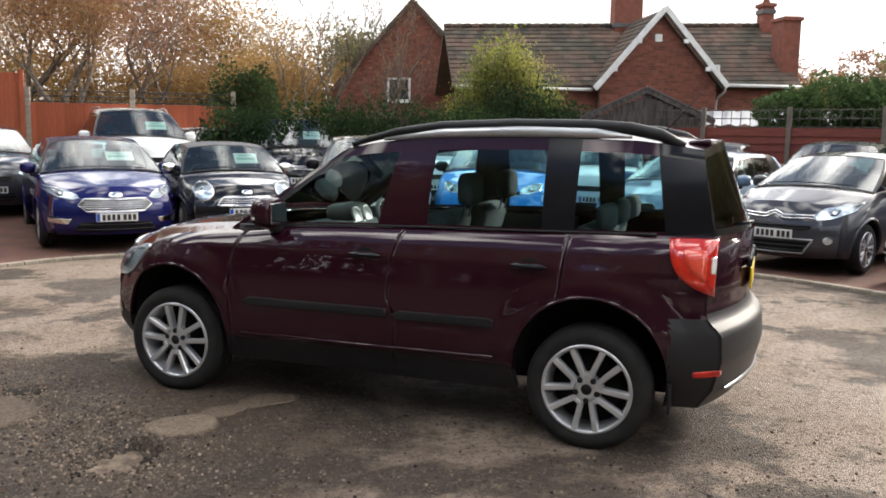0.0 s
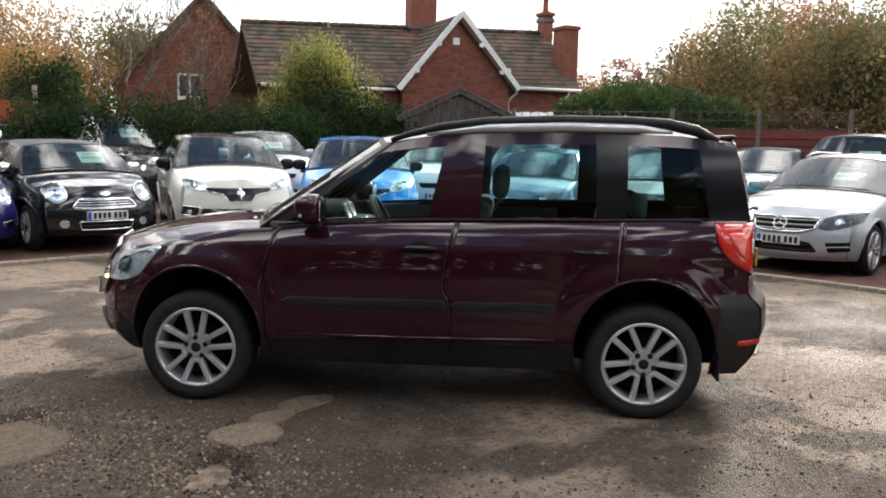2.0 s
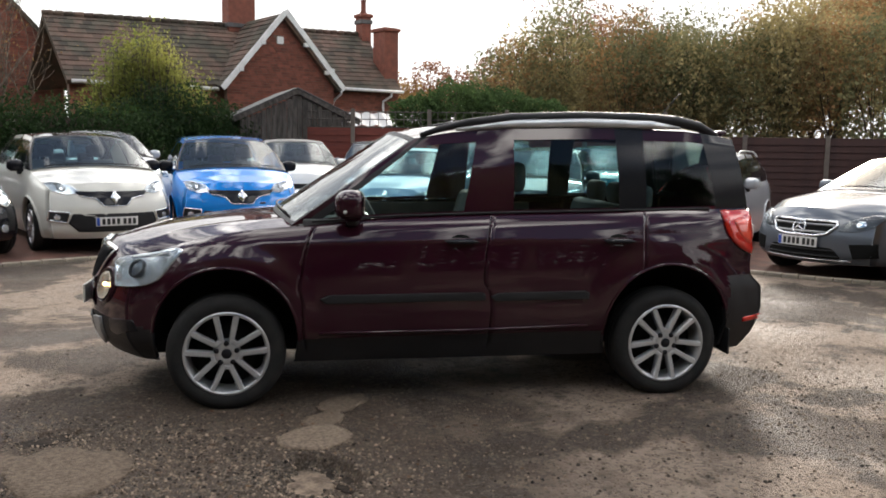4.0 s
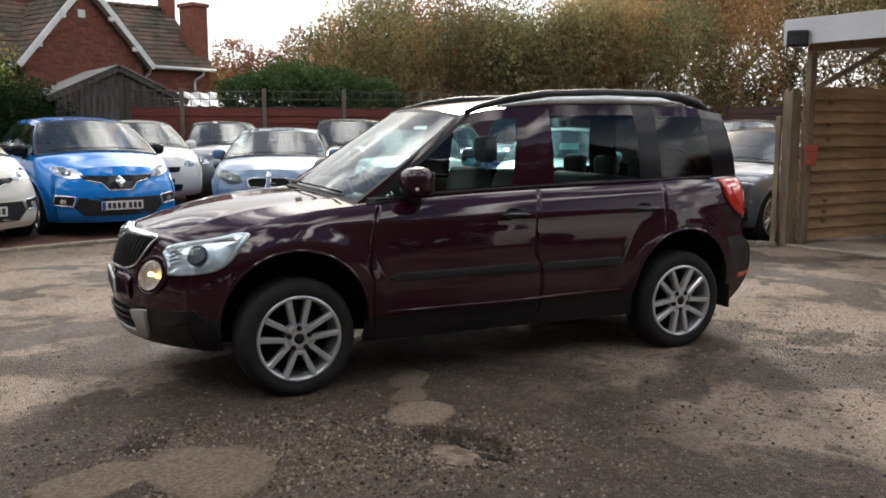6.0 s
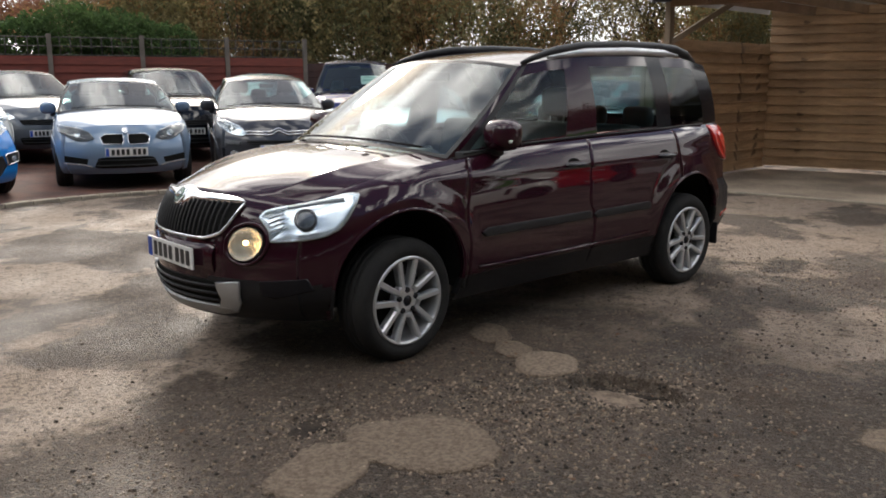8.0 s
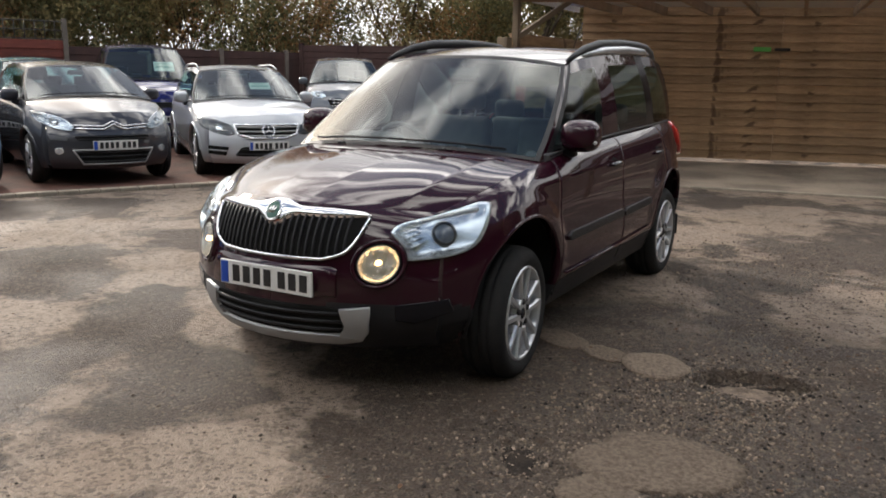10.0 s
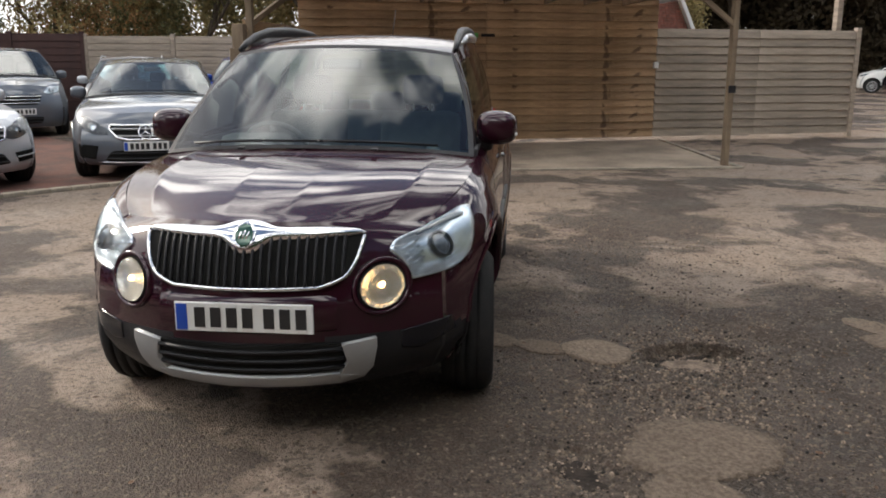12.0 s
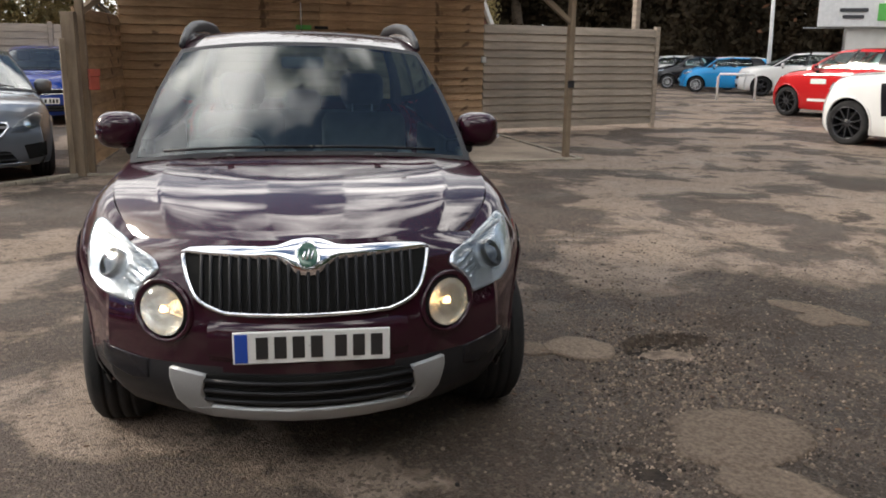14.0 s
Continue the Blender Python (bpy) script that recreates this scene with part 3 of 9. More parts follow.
def patch(name, outline, place, off, material, parent, label="", dome=0.0, skirt=0.012, rings=(1.0, 0.93, 0.7, 0.4), steps=4):
    """A plate that follows a surface: outline in the surface's two directions, rounded inward rings, and a skirt round its edge."""
    pts = []
    n0 = len(outline)
    for i in range(n0):
        a, b = outline[i], outline[(i + 1) % n0]
        for k in range(steps):
            f = k / steps
            pts.append((a[0] + (b[0] - a[0]) * f, a[1] + (b[1] - a[1]) * f))
    cx, cz = sum(p[0] for p in pts) / len(pts), sum(p[1] for p in pts) / len(pts)
    n = len(pts)
    verts, faces = [], []
    rows = [(1.0, off - skirt)] + [(r, off + dome * (1 - r * r)) for r in rings]
    for r, o in rows:
        for a, b in pts:
            verts.append(place(cx + (a - cx) * r, cz + (b - cz) * r, o))
    for i in range(len(rows) - 1):
        for k in range(n):
            faces.append((i * n + k, i * n + (k + 1) % n, (i + 1) * n + (k + 1) % n, (i + 1) * n + k))
    verts.append(place(cx, cz, off + dome))
    c = len(verts) - 1
    for k in range(n):
        faces.append(((len(rows) - 1) * n + k, (len(rows) - 1) * n + (k + 1) % n, c))
    bm = bmesh.new()
    tmp = mesh_of("tmp", verts, faces, None)
    bm.from_mesh(tmp)
    bpy.data.meshes.remove(tmp)
    bmesh.ops.recalc_face_normals(bm, faces=bm.faces[:])
    bm.faces.ensure_lookup_table()
    if bm.faces[-1].normal.dot(place(cx, cz, off + 0.03) - place(cx, cz, off)) < 0:
        bmesh.ops.reverse_faces(bm, faces=bm.faces[:])
    return part(name, bm, material, parent, label, smooth=True)


def rounded(pts, r=0.25, k=3):
    """An outline with its corners cut round."""
    out = []
    n = len(pts)
    for i in range(n):
        p, a, b = Vector(pts[i]), Vector(pts[i - 1]), Vector(pts[(i + 1) % n])
        s, e = p.lerp(a, r), p.lerp(b, r)
        for j in range(k + 1):
            f = j / k
            out.append(tuple(s.lerp(p, f).lerp(p.lerp(e, f), f)))
    return out


def bowl(name, outline, place, rows, material, parent, label="", steps=3, cap=True):
    """Rings of an outline at given shrink and depth, joined into one dished piece."""
    pts = []
    n0 = len(outline)
    for i in range(n0):
        a, b = outline[i], outline[(i + 1) % n0]
        for k in range(steps):
            f = k / steps
            pts.append((a[0] + (b[0] - a[0]) * f, a[1] + (b[1] - a[1]) * f))
    cx, cz = sum(p[0] for p in pts) / len(pts), sum(p[1] for p in pts) / len(pts)
    n = len(pts)
    verts, faces = [], []
    for r, o in rows:
        verts += [place(cx + (a - cx) * r, cz + (b - cz) * r, o) for a, b in pts]
    for i in range(len(rows) - 1):
        faces += [(i * n + k, i * n + (k + 1) % n, (i + 1) * n + (k + 1) % n, (i + 1) * n + k) for k in range(n)]
    verts.append(place(cx, cz, rows[-1][1]))
    faces += [((len(rows) - 1) * n + k, (len(rows) - 1) * n + (k + 1) % n, len(verts) - 1) for k in range(n)]
    # outer side outwards
    a, b, c = (Vector(verts[i]) for i in faces[-1])
    if (b - a).cross(c - a).dot(place(cx, cz, 0.03) - place(cx, cz, 0.0)) < 0:
        faces = [q[::-1] for q in faces]
    if not cap:
        faces = [q for q in faces if len(verts) - 1 not in q]
        verts = verts[:-1]
    return put(name, mesh_of(name, verts, faces, material), parent, label)


def strip(name, ys, lo, hi, place, off, bulge, material, parent, label=""):
    """A rounded band between two heights along the nose."""
    verts, faces = [], []
    n = 9
    for y in ys:
        for k in range(n):
            s = -1 + 2 * k / (n - 1)
            z = (lo(y) + hi(y)) / 2 + s * (hi(y) - lo(y)) / 2
            verts.append(place(y, z, off + bulge * math.sqrt(max(0.0, 1 - s * s))))
    for i in range(len(ys) - 1):
        faces += [(i * n + k, (i + 1) * n + k, (i + 1) * n + k + 1, i * n + k + 1) for k in range(n - 1)]
    return put(name, mesh_of(name, verts, faces, material), parent, label)


def ellipse(cx, cz, rx, rz, n=20):
    return [(cx + rx * math.cos(2 * math.pi * k / n), cz + rz * math.sin(2 * math.pi * k / n)) for k in range(n)]


def mirrored(outline):
    return [(-a, b) for a, b in outline][::-1]


def bar_on(sh, pts, r, material, name, parent, off=0.0, sides=6, label=""):
    """A rod that follows the nose through (y, z) points."""
    line = []
    for a, b in zip(pts, pts[1:]):
        for k in range(6):
            f = k / 6
            line.append(sh.front(a[0] + (b[0] - a[0]) * f, a[1] + (b[1] - a[1]) * f, off))
    line.append(sh.front(*pts[-1], off))
    return put(name, mesh_of(name, *tube(line, r, sides), material), parent, label)


def number_plate(sh, car, z, y0=0.0, off=0.012, wide=0.52, material=None):
    """A plate with its blue band and seven plain bars in place of the characters."""
    h = 0.111
    xm = min(sh.front(y0 - wide / 2, z).x, sh.front(y0 + wide / 2, z).x, )
    xc = sh.front(y0, z).x
    x = max(xc, xm) + off
    pl = part("number_plate", box_bm(0.012, wide, h, (x, y0, z), 0.004), material or M_PLATE_W, car, "white front number plate")
    part("blue_band", box_bm(0.003, 0.042, h - 0.012, (x + 0.0075, y0 - wide / 2 + 0.027, z), 0.001), M_PLATE_BLUE, pl)
    ys = [-0.165, -0.105, -0.045, 0.015, 0.095, 0.155, 0.215]
    for q in ys:
        part("character_bar", box_bm(0.003, 0.040, 0.076, (x + 0.0075, y0 + q * wide / 0.52, z), 0.001), M_INK, pl)
    return pl


def build_seat(car, x, y, z, material, name="seat", back=0.62, wide=0.50):
    st = part(name, box_bm(0.50, wide, 0.16, (x + 0.22, y, z), 0.05), material, car, "dark fabric car seat", True)
    part("backrest", box_bm(0.14, wide, back, (0, 0, back / 2), 0.055, pose(0, 0, 0, 0, -14, 0)), material, st, "", True, pose(x, y, z + 0.05))
    part("headrest", box_bm(0.10, 0.26, 0.19, (x - 0.19, y, z + back + 0.17), 0.045), material, st, "", True)
    for e in (-0.06, 0.06):
        v, f = tube([(x - 0.16, y + e, z + back + 0.0), (x - 0.185, y + e, z + back + 0.10)], 0.006, 6)
        put("headrest_post", mesh_of("headrest_post", v, f, M_STEEL), st)
    return st


def build_car(S, name, label, m, group="", category="car"):
    """A whole car from its numbers. Returns the thing and its shell."""
    sh = Shell(S)
    car = thing(name, label, category, m, group)
    paint_m, clad, wb = S["paint"], S.get("clad", M_PLASTIC), S["wb"]
    ra, zw = S["arch"], sh.za
    dens = S.get("dens", 0.055)

    # columns along the side, with a groove at every door seam
    n = int((sh.xef - sh.xer) / dens)
    cols = [i / n for i in range(n + 1)]
    span = sh.xef - sh.xer
    seams = []
    for x in S.get("seams", []):
        c = (x - sh.xer) / span
        e = (0.0017 if S.get("wing") else 0.0035) / span
        cols = [q for q in cols if abs(q - c) > 6 * e] + [c - 3 * e, c - e, c + e, c + 3 * e]
        seams.append(c)
    cols.sort()
    qs = S.get("rows", [0, 0.05, 0.11, 0.17, 0.235, 0.30, 0.37, 0.44, 0.51, 0.58, 0.65, 0.72, 0.79, 0.85, 0.90, 0.94, 0.97, 1.0])
    nc, nr = len(cols), len(qs)
    crease = S.get("crease", [])
    groups = {}

    def emit(tag, quad_pts):
        groups.setdefault(tag, []).append(quad_pts)

    grid = []
    for c in cols:
        row = []
        for q in qs:
            x0, x1 = sh.end_rear(q), sh.end_front(q)
            x = x0 + (x1 - x0) * c
            xs = sh.xer + span * c
            z = sh.zb + q * (sh.belt(xs) - sh.zb)
            y = sh.hwq(xs, q)
            for zc, depth, wid in crease:
                y += depth * math.exp(-((z - zc) / wid) ** 2)
            if any(abs(c - k) < (0.0025 if S.get("wing") else 0.0045) / span for k in seams) and 0.10 < q < 0.985:
                y -= 0.014
            row.append([x, y + sh.wing(x, z), z])
        grid.append(row)
    # wheel openings
    inside = [[None] * nr for _ in range(nc)]
    for i in range(nc):
        for j in range(nr):
            x, y, z = grid[i][j]
            for xw in (0.0, wb):
                d = math.hypot(x - xw, z - zw)
                if d < ra:
                    inside[i][j] = (xw, d)
    drop = set()
    for i in range(nc - 1):
        for j in range(nr - 1):
            if all(inside[a][b] for a, b in ((i, j), (i + 1, j), (i + 1, j + 1), (i, j + 1))):
                drop.add((i, j))
    for i in range(nc):
        for j in range(nr):
            if inside[i][j]:
                xw, d = inside[i][j]
                x, y, z = grid[i][j]
                k = ra / max(d, 1e-3)
                nx, nz = xw + (x - xw) * k, zw + (z - zw) * k
                if nz < sh.zb and j == 0:
                    nz = sh.zb
                    nx = xw + math.copysign(math.sqrt(max(0.0, ra * ra - (nz - zw) ** 2)), x - xw)
                grid[i][j] = [nx, y, max(nz, sh.zb)]
    zone = S.get("zone", lambda x, z, f: "body")
    for i in range(nc - 1):
        for j in range(nr - 1):
            if (i, j) in drop:
                continue
            a, b, c, d = grid[i][j], grid[i + 1][j], grid[i + 1][j + 1], grid[i][j + 1]
            mx, mz = (a[0] + c[0]) / 2, (a[2] + c[2]) / 2
            tag = zone(mx, sh.zb + (qs[j] + qs[j + 1]) / 2 * (sh.belt(mx) - sh.zb), "side")
            emit(tag, (a, b, c, d))
            emit(tag, tuple((p[0], -p[1], p[2]) for p in (d, c, b, a)))
    # nose and tail
    nn = S.get("nose_cols", 9)
    ts = [math.sin(math.pi / 2 * k / nn) for k in range(-nn, nn + 1)]
    for end in ("front", "rear"):
        g = []
        for t in ts:
            row = []
            for q in qs:
                xs = sh.xef if end == "front" else sh.xer
                y = t * sh.hwq(xs, q)
                if end == "front":
                    x = sh.end_front(q) + sh.bow * (1 - t * t)
                    z = sh.zfront(t, q)
                else:
                    x = sh.end_rear(q) - sh.bowr * (1 - t * t)
                    z = sh.zb + q * (sh.belt(xs) - sh.zb)
                row.append((x, y, z))
            g.append(row)
        for i in range(len(ts) - 1):
            for j in range(nr - 1):
                a, b, c, d = g[i][j], g[i + 1][j], g[i + 1][j + 1], g[i][j + 1]
                tag = zone((a[0] + c[0]) / 2, (a[2] + c[2]) / 2, end)
                emit(tag, (a, b, c, d) if end == "front" else (d, c, b, a))
    # bonnet
    gh = S["gh"]
    cowl, cowl_bow = gh[0][0] + S.get("cowl_gap", 0.05), S.get("cowl_bow", 0.14)
    ridge = S.get("ridge", [])
    nb = 44 if S.get("wing") else 16
    cs = [(cowl - sh.xer) / span + (1 - (cowl - sh.xer) / span) * k / nb for k in range(nb + 1)]
    tb = [k / 60 for k in range(-60, 61)] if nn > 9 else [k / 14 for k in range(-14, 15)]
    bonnet = []
    q1 = 1.0
    for k, c in enumerate(cs):
        row = []
        xs = sh.xer + span * c
        f = k / nb
        xside = sh.end_rear(q1) + (sh.end_front(q1) - sh.end_rear(q1)) * c
        for t in tb:
            x = xside + (cowl_bow * (1 - f) + sh.bow * f) * (1 - t * t)
            z = sh.belt(xs) + sh.crown * (1 - abs(t) ** 2.4 if f < 0.99 else 1 - t * t)
            for tc, h, w in ridge:
                z += h * (math.exp(-abs(abs(t) - tc) / w) if S.get("wing") else math.exp(-((abs(t) - tc) / w) ** 2)) * min(1, 4 * (1 - f)) * (0.45 + 0.55 * f)
            row.append((x, t * sh.hwq(xs, q1), z))
        bonnet.append(row)
    seam_t = S.get("bonnet_seam", 0.86)
    for k in range(nb):
        for i in range(len(tb) - 1):
            groups.setdefault("bonnet" if abs(tb[i] + tb[i + 1]) / 2 < seam_t else "body", []).append((bonnet[k][i], bonnet[k + 1][i], bonnet[k + 1][i + 1], bonnet[k][i + 1])[::-1])

    # greenhouse columns: (x at belt, x at roof edge, what follows)
    zr, Wr = S["zroof"], S["Wr"]
    f_lo, f_hi = S.get("glass_rows", (0.05, 0.88))
    fs = [0.0, f_lo, f_lo + (f_hi - f_lo) * 0.33, f_lo + (f_hi - f_lo) * 0.67, f_hi, 1.0]
    gb = S.get("bulge", 0.03)

    def ghp(xb, xr, f, sign):
        yb = sh.hwq(xb, 1.0) - 0.006
        yr = Wr * (1 - 0.05 * max(0, (xr - S["roof_mid"]) / 0.9) ** 2 - 0.06 * max(0, (S["roof_mid"] - xr) / 1.2) ** 2)
        zb_, zr_ = sh.belt(xb), interp(xr, zr)
        return (xb + (xr - xb) * f, sign * (yb + (yr - yb) * f + gb * 4 * f * (1 - f)), zb_ + (zr_ - zb_) * f)

    panes = []
    for k in range(len(gh) - 1):
        (xb0, xr0, tag), (xb1, xr1, _) = gh[k], gh[k + 1]
        subs = 4 if abs(xb0 - xb1) > 0.25 else 1
        for e in (1, -1):
            pane = []
            for u in range(subs):
                fa, fb = u / subs, (u + 1) / subs
                ca = (xb0 + (xb1 - xb0) * fa, xr0 + (xr1 - xr0) * fa)
                cb = (xb0 + (xb1 - xb0) * fb, xr0 + (xr1 - xr0) * fb)
                for r in range(len(fs) - 1):
                    quad = [ghp(*ca, fs[r], e), ghp(*cb, fs[r], e), ghp(*cb, fs[r + 1], e), ghp(*ca, fs[r + 1], e)]
                    if e < 0:
                        quad = quad[::-1]
                    if tag.startswith("glass") and 0 < r < len(fs) - 2:
                        pane.append(quad)
                    else:
                        emit(S.get("frame", "body") if tag.startswith("glass") else tag, tuple(quad))
            if pane:
                panes.append(("side_window", pane, M_PRIVACY if tag == "glass_dark" else M_GLASS))
    # windscreen and rear window
    bw, bwt, cw, cr = cowl_bow, S.get("top_bow", 0.07), sh.crown, S.get("roof_crown", 0.05)
    for end in (0, -1):
        xb, xr, _ = gh[end]
        sgn = 1 if end == 0 else -1
        pane = []
        g = []
        tw = [-1, -0.965, -0.8, -0.6, -0.4, -0.2, 0, 0.2, 0.4, 0.6, 0.8, 0.965, 1]
        fw = [0, 0.03, 0.2, 0.4, 0.6, 0.8, 0.96, 1] if end == 0 else [0, 0.08, 0.25, 0.5, 0.75, 0.9, 1]
        kb, kt = (bw, bwt) if end == 0 else (sh.bowr * 0.9, 0.05)
        for t in tw:
            row = []
            for f in fw:
                b, top = ghp(xb, xr, 0, 1), ghp(xb, xr, 1, 1)
                mid = ghp(xb, xr, f, 1)
                x = mid[0] + sgn * (kb + (kt - kb) * f) * (1 - t * t)
                z = b[2] + (top[2] - b[2]) * f + ((cw if end == 0 else 0.0) * (1 - f) + cr * f) * (1 - abs(t) ** 2.4)
                row.append((x, t * mid[1], z))
            g.append(row)
        for i in range(len(tw) - 1):
            for j in range(len(fw) - 1):
                quad = (g[i][j], g[i + 1][j], g[i + 1][j + 1], g[i][j + 1])
                if end == -1:
                    quad = quad[::-1]
                edge = i in (0, len(tw) - 2) or j in (0, len(fw) - 2)
                if edge:
                    emit("seal" if end == 0 else S.get("tail_frame", "body"), quad)
                else:
                    pane.append(quad)
        panes.append(("windscreen" if end == 0 else "rear_window", pane, M_SCREEN if end == 0 else M_PRIVACY))
    # roof
    rt = [-1, -0.97, -0.9, -0.75, -0.55, -0.3, 0, 0.3, 0.55, 0.75, 0.9, 0.97, 1]
    x0, x1 = gh[0][1], gh[-1][1]
    g = []
    for k in range(13):
        f = k / 12
        xc = x0 + (x1 - x0) * f
        row = []
        for t in rt:
            x = xc + (bwt * (1 - f) ** 3 - 0.05 * f ** 3) * (1 - t * t)
            yr = ghp(xc, xc, 1, 1)[1]
            row.append((x, t * yr, interp(xc, zr) + cr * (1 - abs(t) ** 2.4)))
        g.append(row)
    for k in range(12):
        for i in range(len(rt) - 1):
            emit(S.get("roof_tag", "roof"), (g[k][i], g[k][i + 1], g[k + 1][i + 1], g[k + 1][i]))

    mats = {"body": paint_m, "bonnet": paint_m, "roof": S.get("roof_paint", paint_m), "black": M_GLOSSBLACK, "seal": M_PLASTIC, "clad": clad, "sill": clad, "front_bumper": clad, "rear_bumper": S.get("rear_mat", clad),
            "front_door": paint_m, "rear_door": paint_m, "pillar": S.get("pillar_mat", paint_m), "soft_top": M_INTERIOR, "a_pillar": paint_m}
    names = {"clad": "lower_cladding", "black": "black_pillar", "seal": "window_seal", "roof": "roof", "pillar": "pillar"}
    for tag, quads in groups.items():
        keys, verts, faces = {}, [], []
        for quad in quads:
            f = []
            for p in quad:
                key = (round(p[0], 4), round(p[1], 4), round(p[2], 4))
                if key not in keys:
                    keys[key] = len(verts)
                    verts.append(key)
                if keys[key] not in f:
                    f.append(keys[key])
            if len(f) > 2:
                faces.append(f)
        for pv, pf in pieces(verts, faces):
            put(names.get(tag, tag), mesh_of(tag, pv, pf, mats.get(tag, paint_m)), car)
    for nm, pane, pm in panes:
        keys, verts, faces = {}, [], []
        for quad in pane:
            f = []
            for p in quad:
                key = (round(p[0], 4), round(p[1], 4), round(p[2], 4))
                if key not in keys:
                    keys[key] = len(verts)
                    verts.append(key)
                f.append(keys[key])
            faces.append(f)
        ob = put(nm, mesh_of(nm, verts, faces, pm), car, "clear windscreen glass" if nm == "windscreen" else "tinted window glass")
        ob.visible_shadow = False
    # wheel arches: lip and housing
    wide_lip = S.get("lip", 0.03)
    for xw in (0.0, wb):
        for e in (1, -1):
            v, f = [], []
            a0, a1, k1 = -0.30, math.pi + 0.30, 30
            prof = [(ra + wide_lip, 0.001), (ra + wide_lip * 0.75, S.get("flare", 0.012)), (ra + wide_lip * 0.3, S.get("flare", 0.012) + 0.004), (ra - 0.002, S.get("flare", 0.012)), (ra - 0.006, -0.02), (ra + 0.004, -0.05)]
            for k in range(k1 + 1):
                a = a0 + (a1 - a0) * k / k1
                for r, o in prof:
                    x, z = xw + r * math.cos(a), zw + r * math.sin(a)
                    z = max(z, sh.zb + 0.01)
                    v.append((x, e * (sh.hw(min(max(x, sh.xer), sh.xef), z) + sh.wing(x, z) + o), z))
            np_ = len(prof)
            runs = {}
            for k in range(k1):
                a = a0 + (a1 - a0) * (k + 0.5) / k1
                tag = zone(xw + (ra + 0.02) * math.cos(a), zw + (ra + 0.02) * math.sin(a), "side")
                if tag in ("front_door", "rear_door"):
                    tag = "body"
                for i in range(np_ - 1):
                    q = (k * np_ + i, k * np_ + i + 1, (k + 1) * np_ + i + 1, (k + 1) * np_ + i)
                    runs.setdefault(tag, []).append(q if e < 0 else q[::-1])
            for tag, fq in runs.items():
                for pv, pf in pieces(v, fq):
                    put("wheel_arch", mesh_of("wheel_arch", pv, pf, S.get("arch_mat", paint_m) if tag == "body" else mats.get(tag, paint_m)), car)
            v, f = [], []
            for k in range(17):
                a = math.pi * k / 16
                xh, zh = xw + ra * math.cos(a), zw + ra * math.sin(a)
                for r, yy in ((ra + 0.004, min(sh.W * 0.965, sh.hw(min(max(xh, sh.xer), sh.xef), zh) - 0.02)), (ra + 0.004, sh.W - 0.36), (0.05, sh.W - 0.36)):
                    v.append((xw + r * math.cos(a), e * yy, zw + r * math.sin(a) if k not in (0, 16) else zw - 0.08))
            for k in range(16):
                for i in range(2):
                    f.append((k * 3 + i, k * 3 + i + 1, (k + 1) * 3 + i + 1, (k + 1) * 3 + i))
            put("wheel_housing", mesh_of("wheel_housing", v, f, M_DARK), car)
    add_wheels(car, S)
    # underside and cabin
    part("underside", box_bm(sh.xef - sh.xer - 0.1, sh.W * 1.3, 0.10, ((sh.xef + sh.xer) / 2, 0, sh.zb + 0.06), 0.02), M_DARK, car)
    xb0, xbN = gh[0][0], gh[-1][0]
    part("cabin_floor", box_bm(xb0 - xbN, sh.W * 1.15, 0.06, ((xb0 + xbN) / 2, 0, 0.42), 0.01), M_INTERIOR, car)
    for e in (1, -1):
        l0, l1 = max(xbN, ra + 0.03), min(xb0, wb - ra - 0.03)
        part("door_lining", box_bm(l1 - l0, 0.03, sh.belt(1.2) - 0.45, ((l0 + l1) / 2, e * (sh.W * 0.86), (sh.belt(1.2) + 0.40) / 2), 0.01), M_INTERIOR, car)
    zd = sh.belt(xb0) - 0.02
    dash = part("dashboard", box_bm(0.52, sh.W * 1.56, 0.24, (xb0 - 0.22, 0, zd - 0.13), 0.07), M_INTERIOR, car, "charcoal plastic dashboard", True)
    wheel_v, wheel_f = tube([(0.18 * math.cos(a), 0.18 * math.sin(a), 0) for a in [2 * math.pi * k / 24 for k in range(24)]], 0.015, 8, closed=True)
    for a in (0.3, math.pi - 0.3, -math.pi / 2):
        v, f = tube([(0, 0, -0.02), (0.175 * math.cos(a), 0.175 * math.sin(a), 0)], 0.016, 6)
        o = len(wheel_v)
        wheel_v += v
        wheel_f += [tuple(i + o for i in q) for q in f]
    put("steering_wheel", mesh_of("steering_wheel", wheel_v, wheel_f, M_INTERIOR), car, "black three-spoke steering wheel", pose(xb0 - 0.55, -0.37, zd - 0.02, 0, -62, 0) @ pose(0, 0, 0, 0, 0, 90))
    sx = S.get("seat_x", xb0 - 1.18)
    for e in (1, -1):
        build_seat(car, sx, e * 0.36, 0.50, S.get("seat_mat", M_FABRIC))
    if S.get("rear_seats", True):
        bx = max(sx - 0.86, xbN + 0.25)
        bench = part("rear_bench", box_bm(0.46, sh.W * 1.16, 0.16, (bx + 0.2, 0, 0.50), 0.05), S.get("seat_mat", M_FABRIC), car, "dark fabric rear bench", True)
        part("backrest", box_bm(0.14, sh.W * 1.16, 0.58, (0, 0, 0.29), 0.05, pose(0, 0, 0, 0, -12, 0)), S.get("seat_mat", M_FABRIC), bench, "", True, pose(bx, 0, 0.54))
        for y in (-0.42, 0, 0.42):
            part("headrest", box_bm(0.09, 0.25, 0.15, (bx - 0.15, y, 1.17), 0.04), S.get("seat_mat", M_FABRIC), bench, "", True)
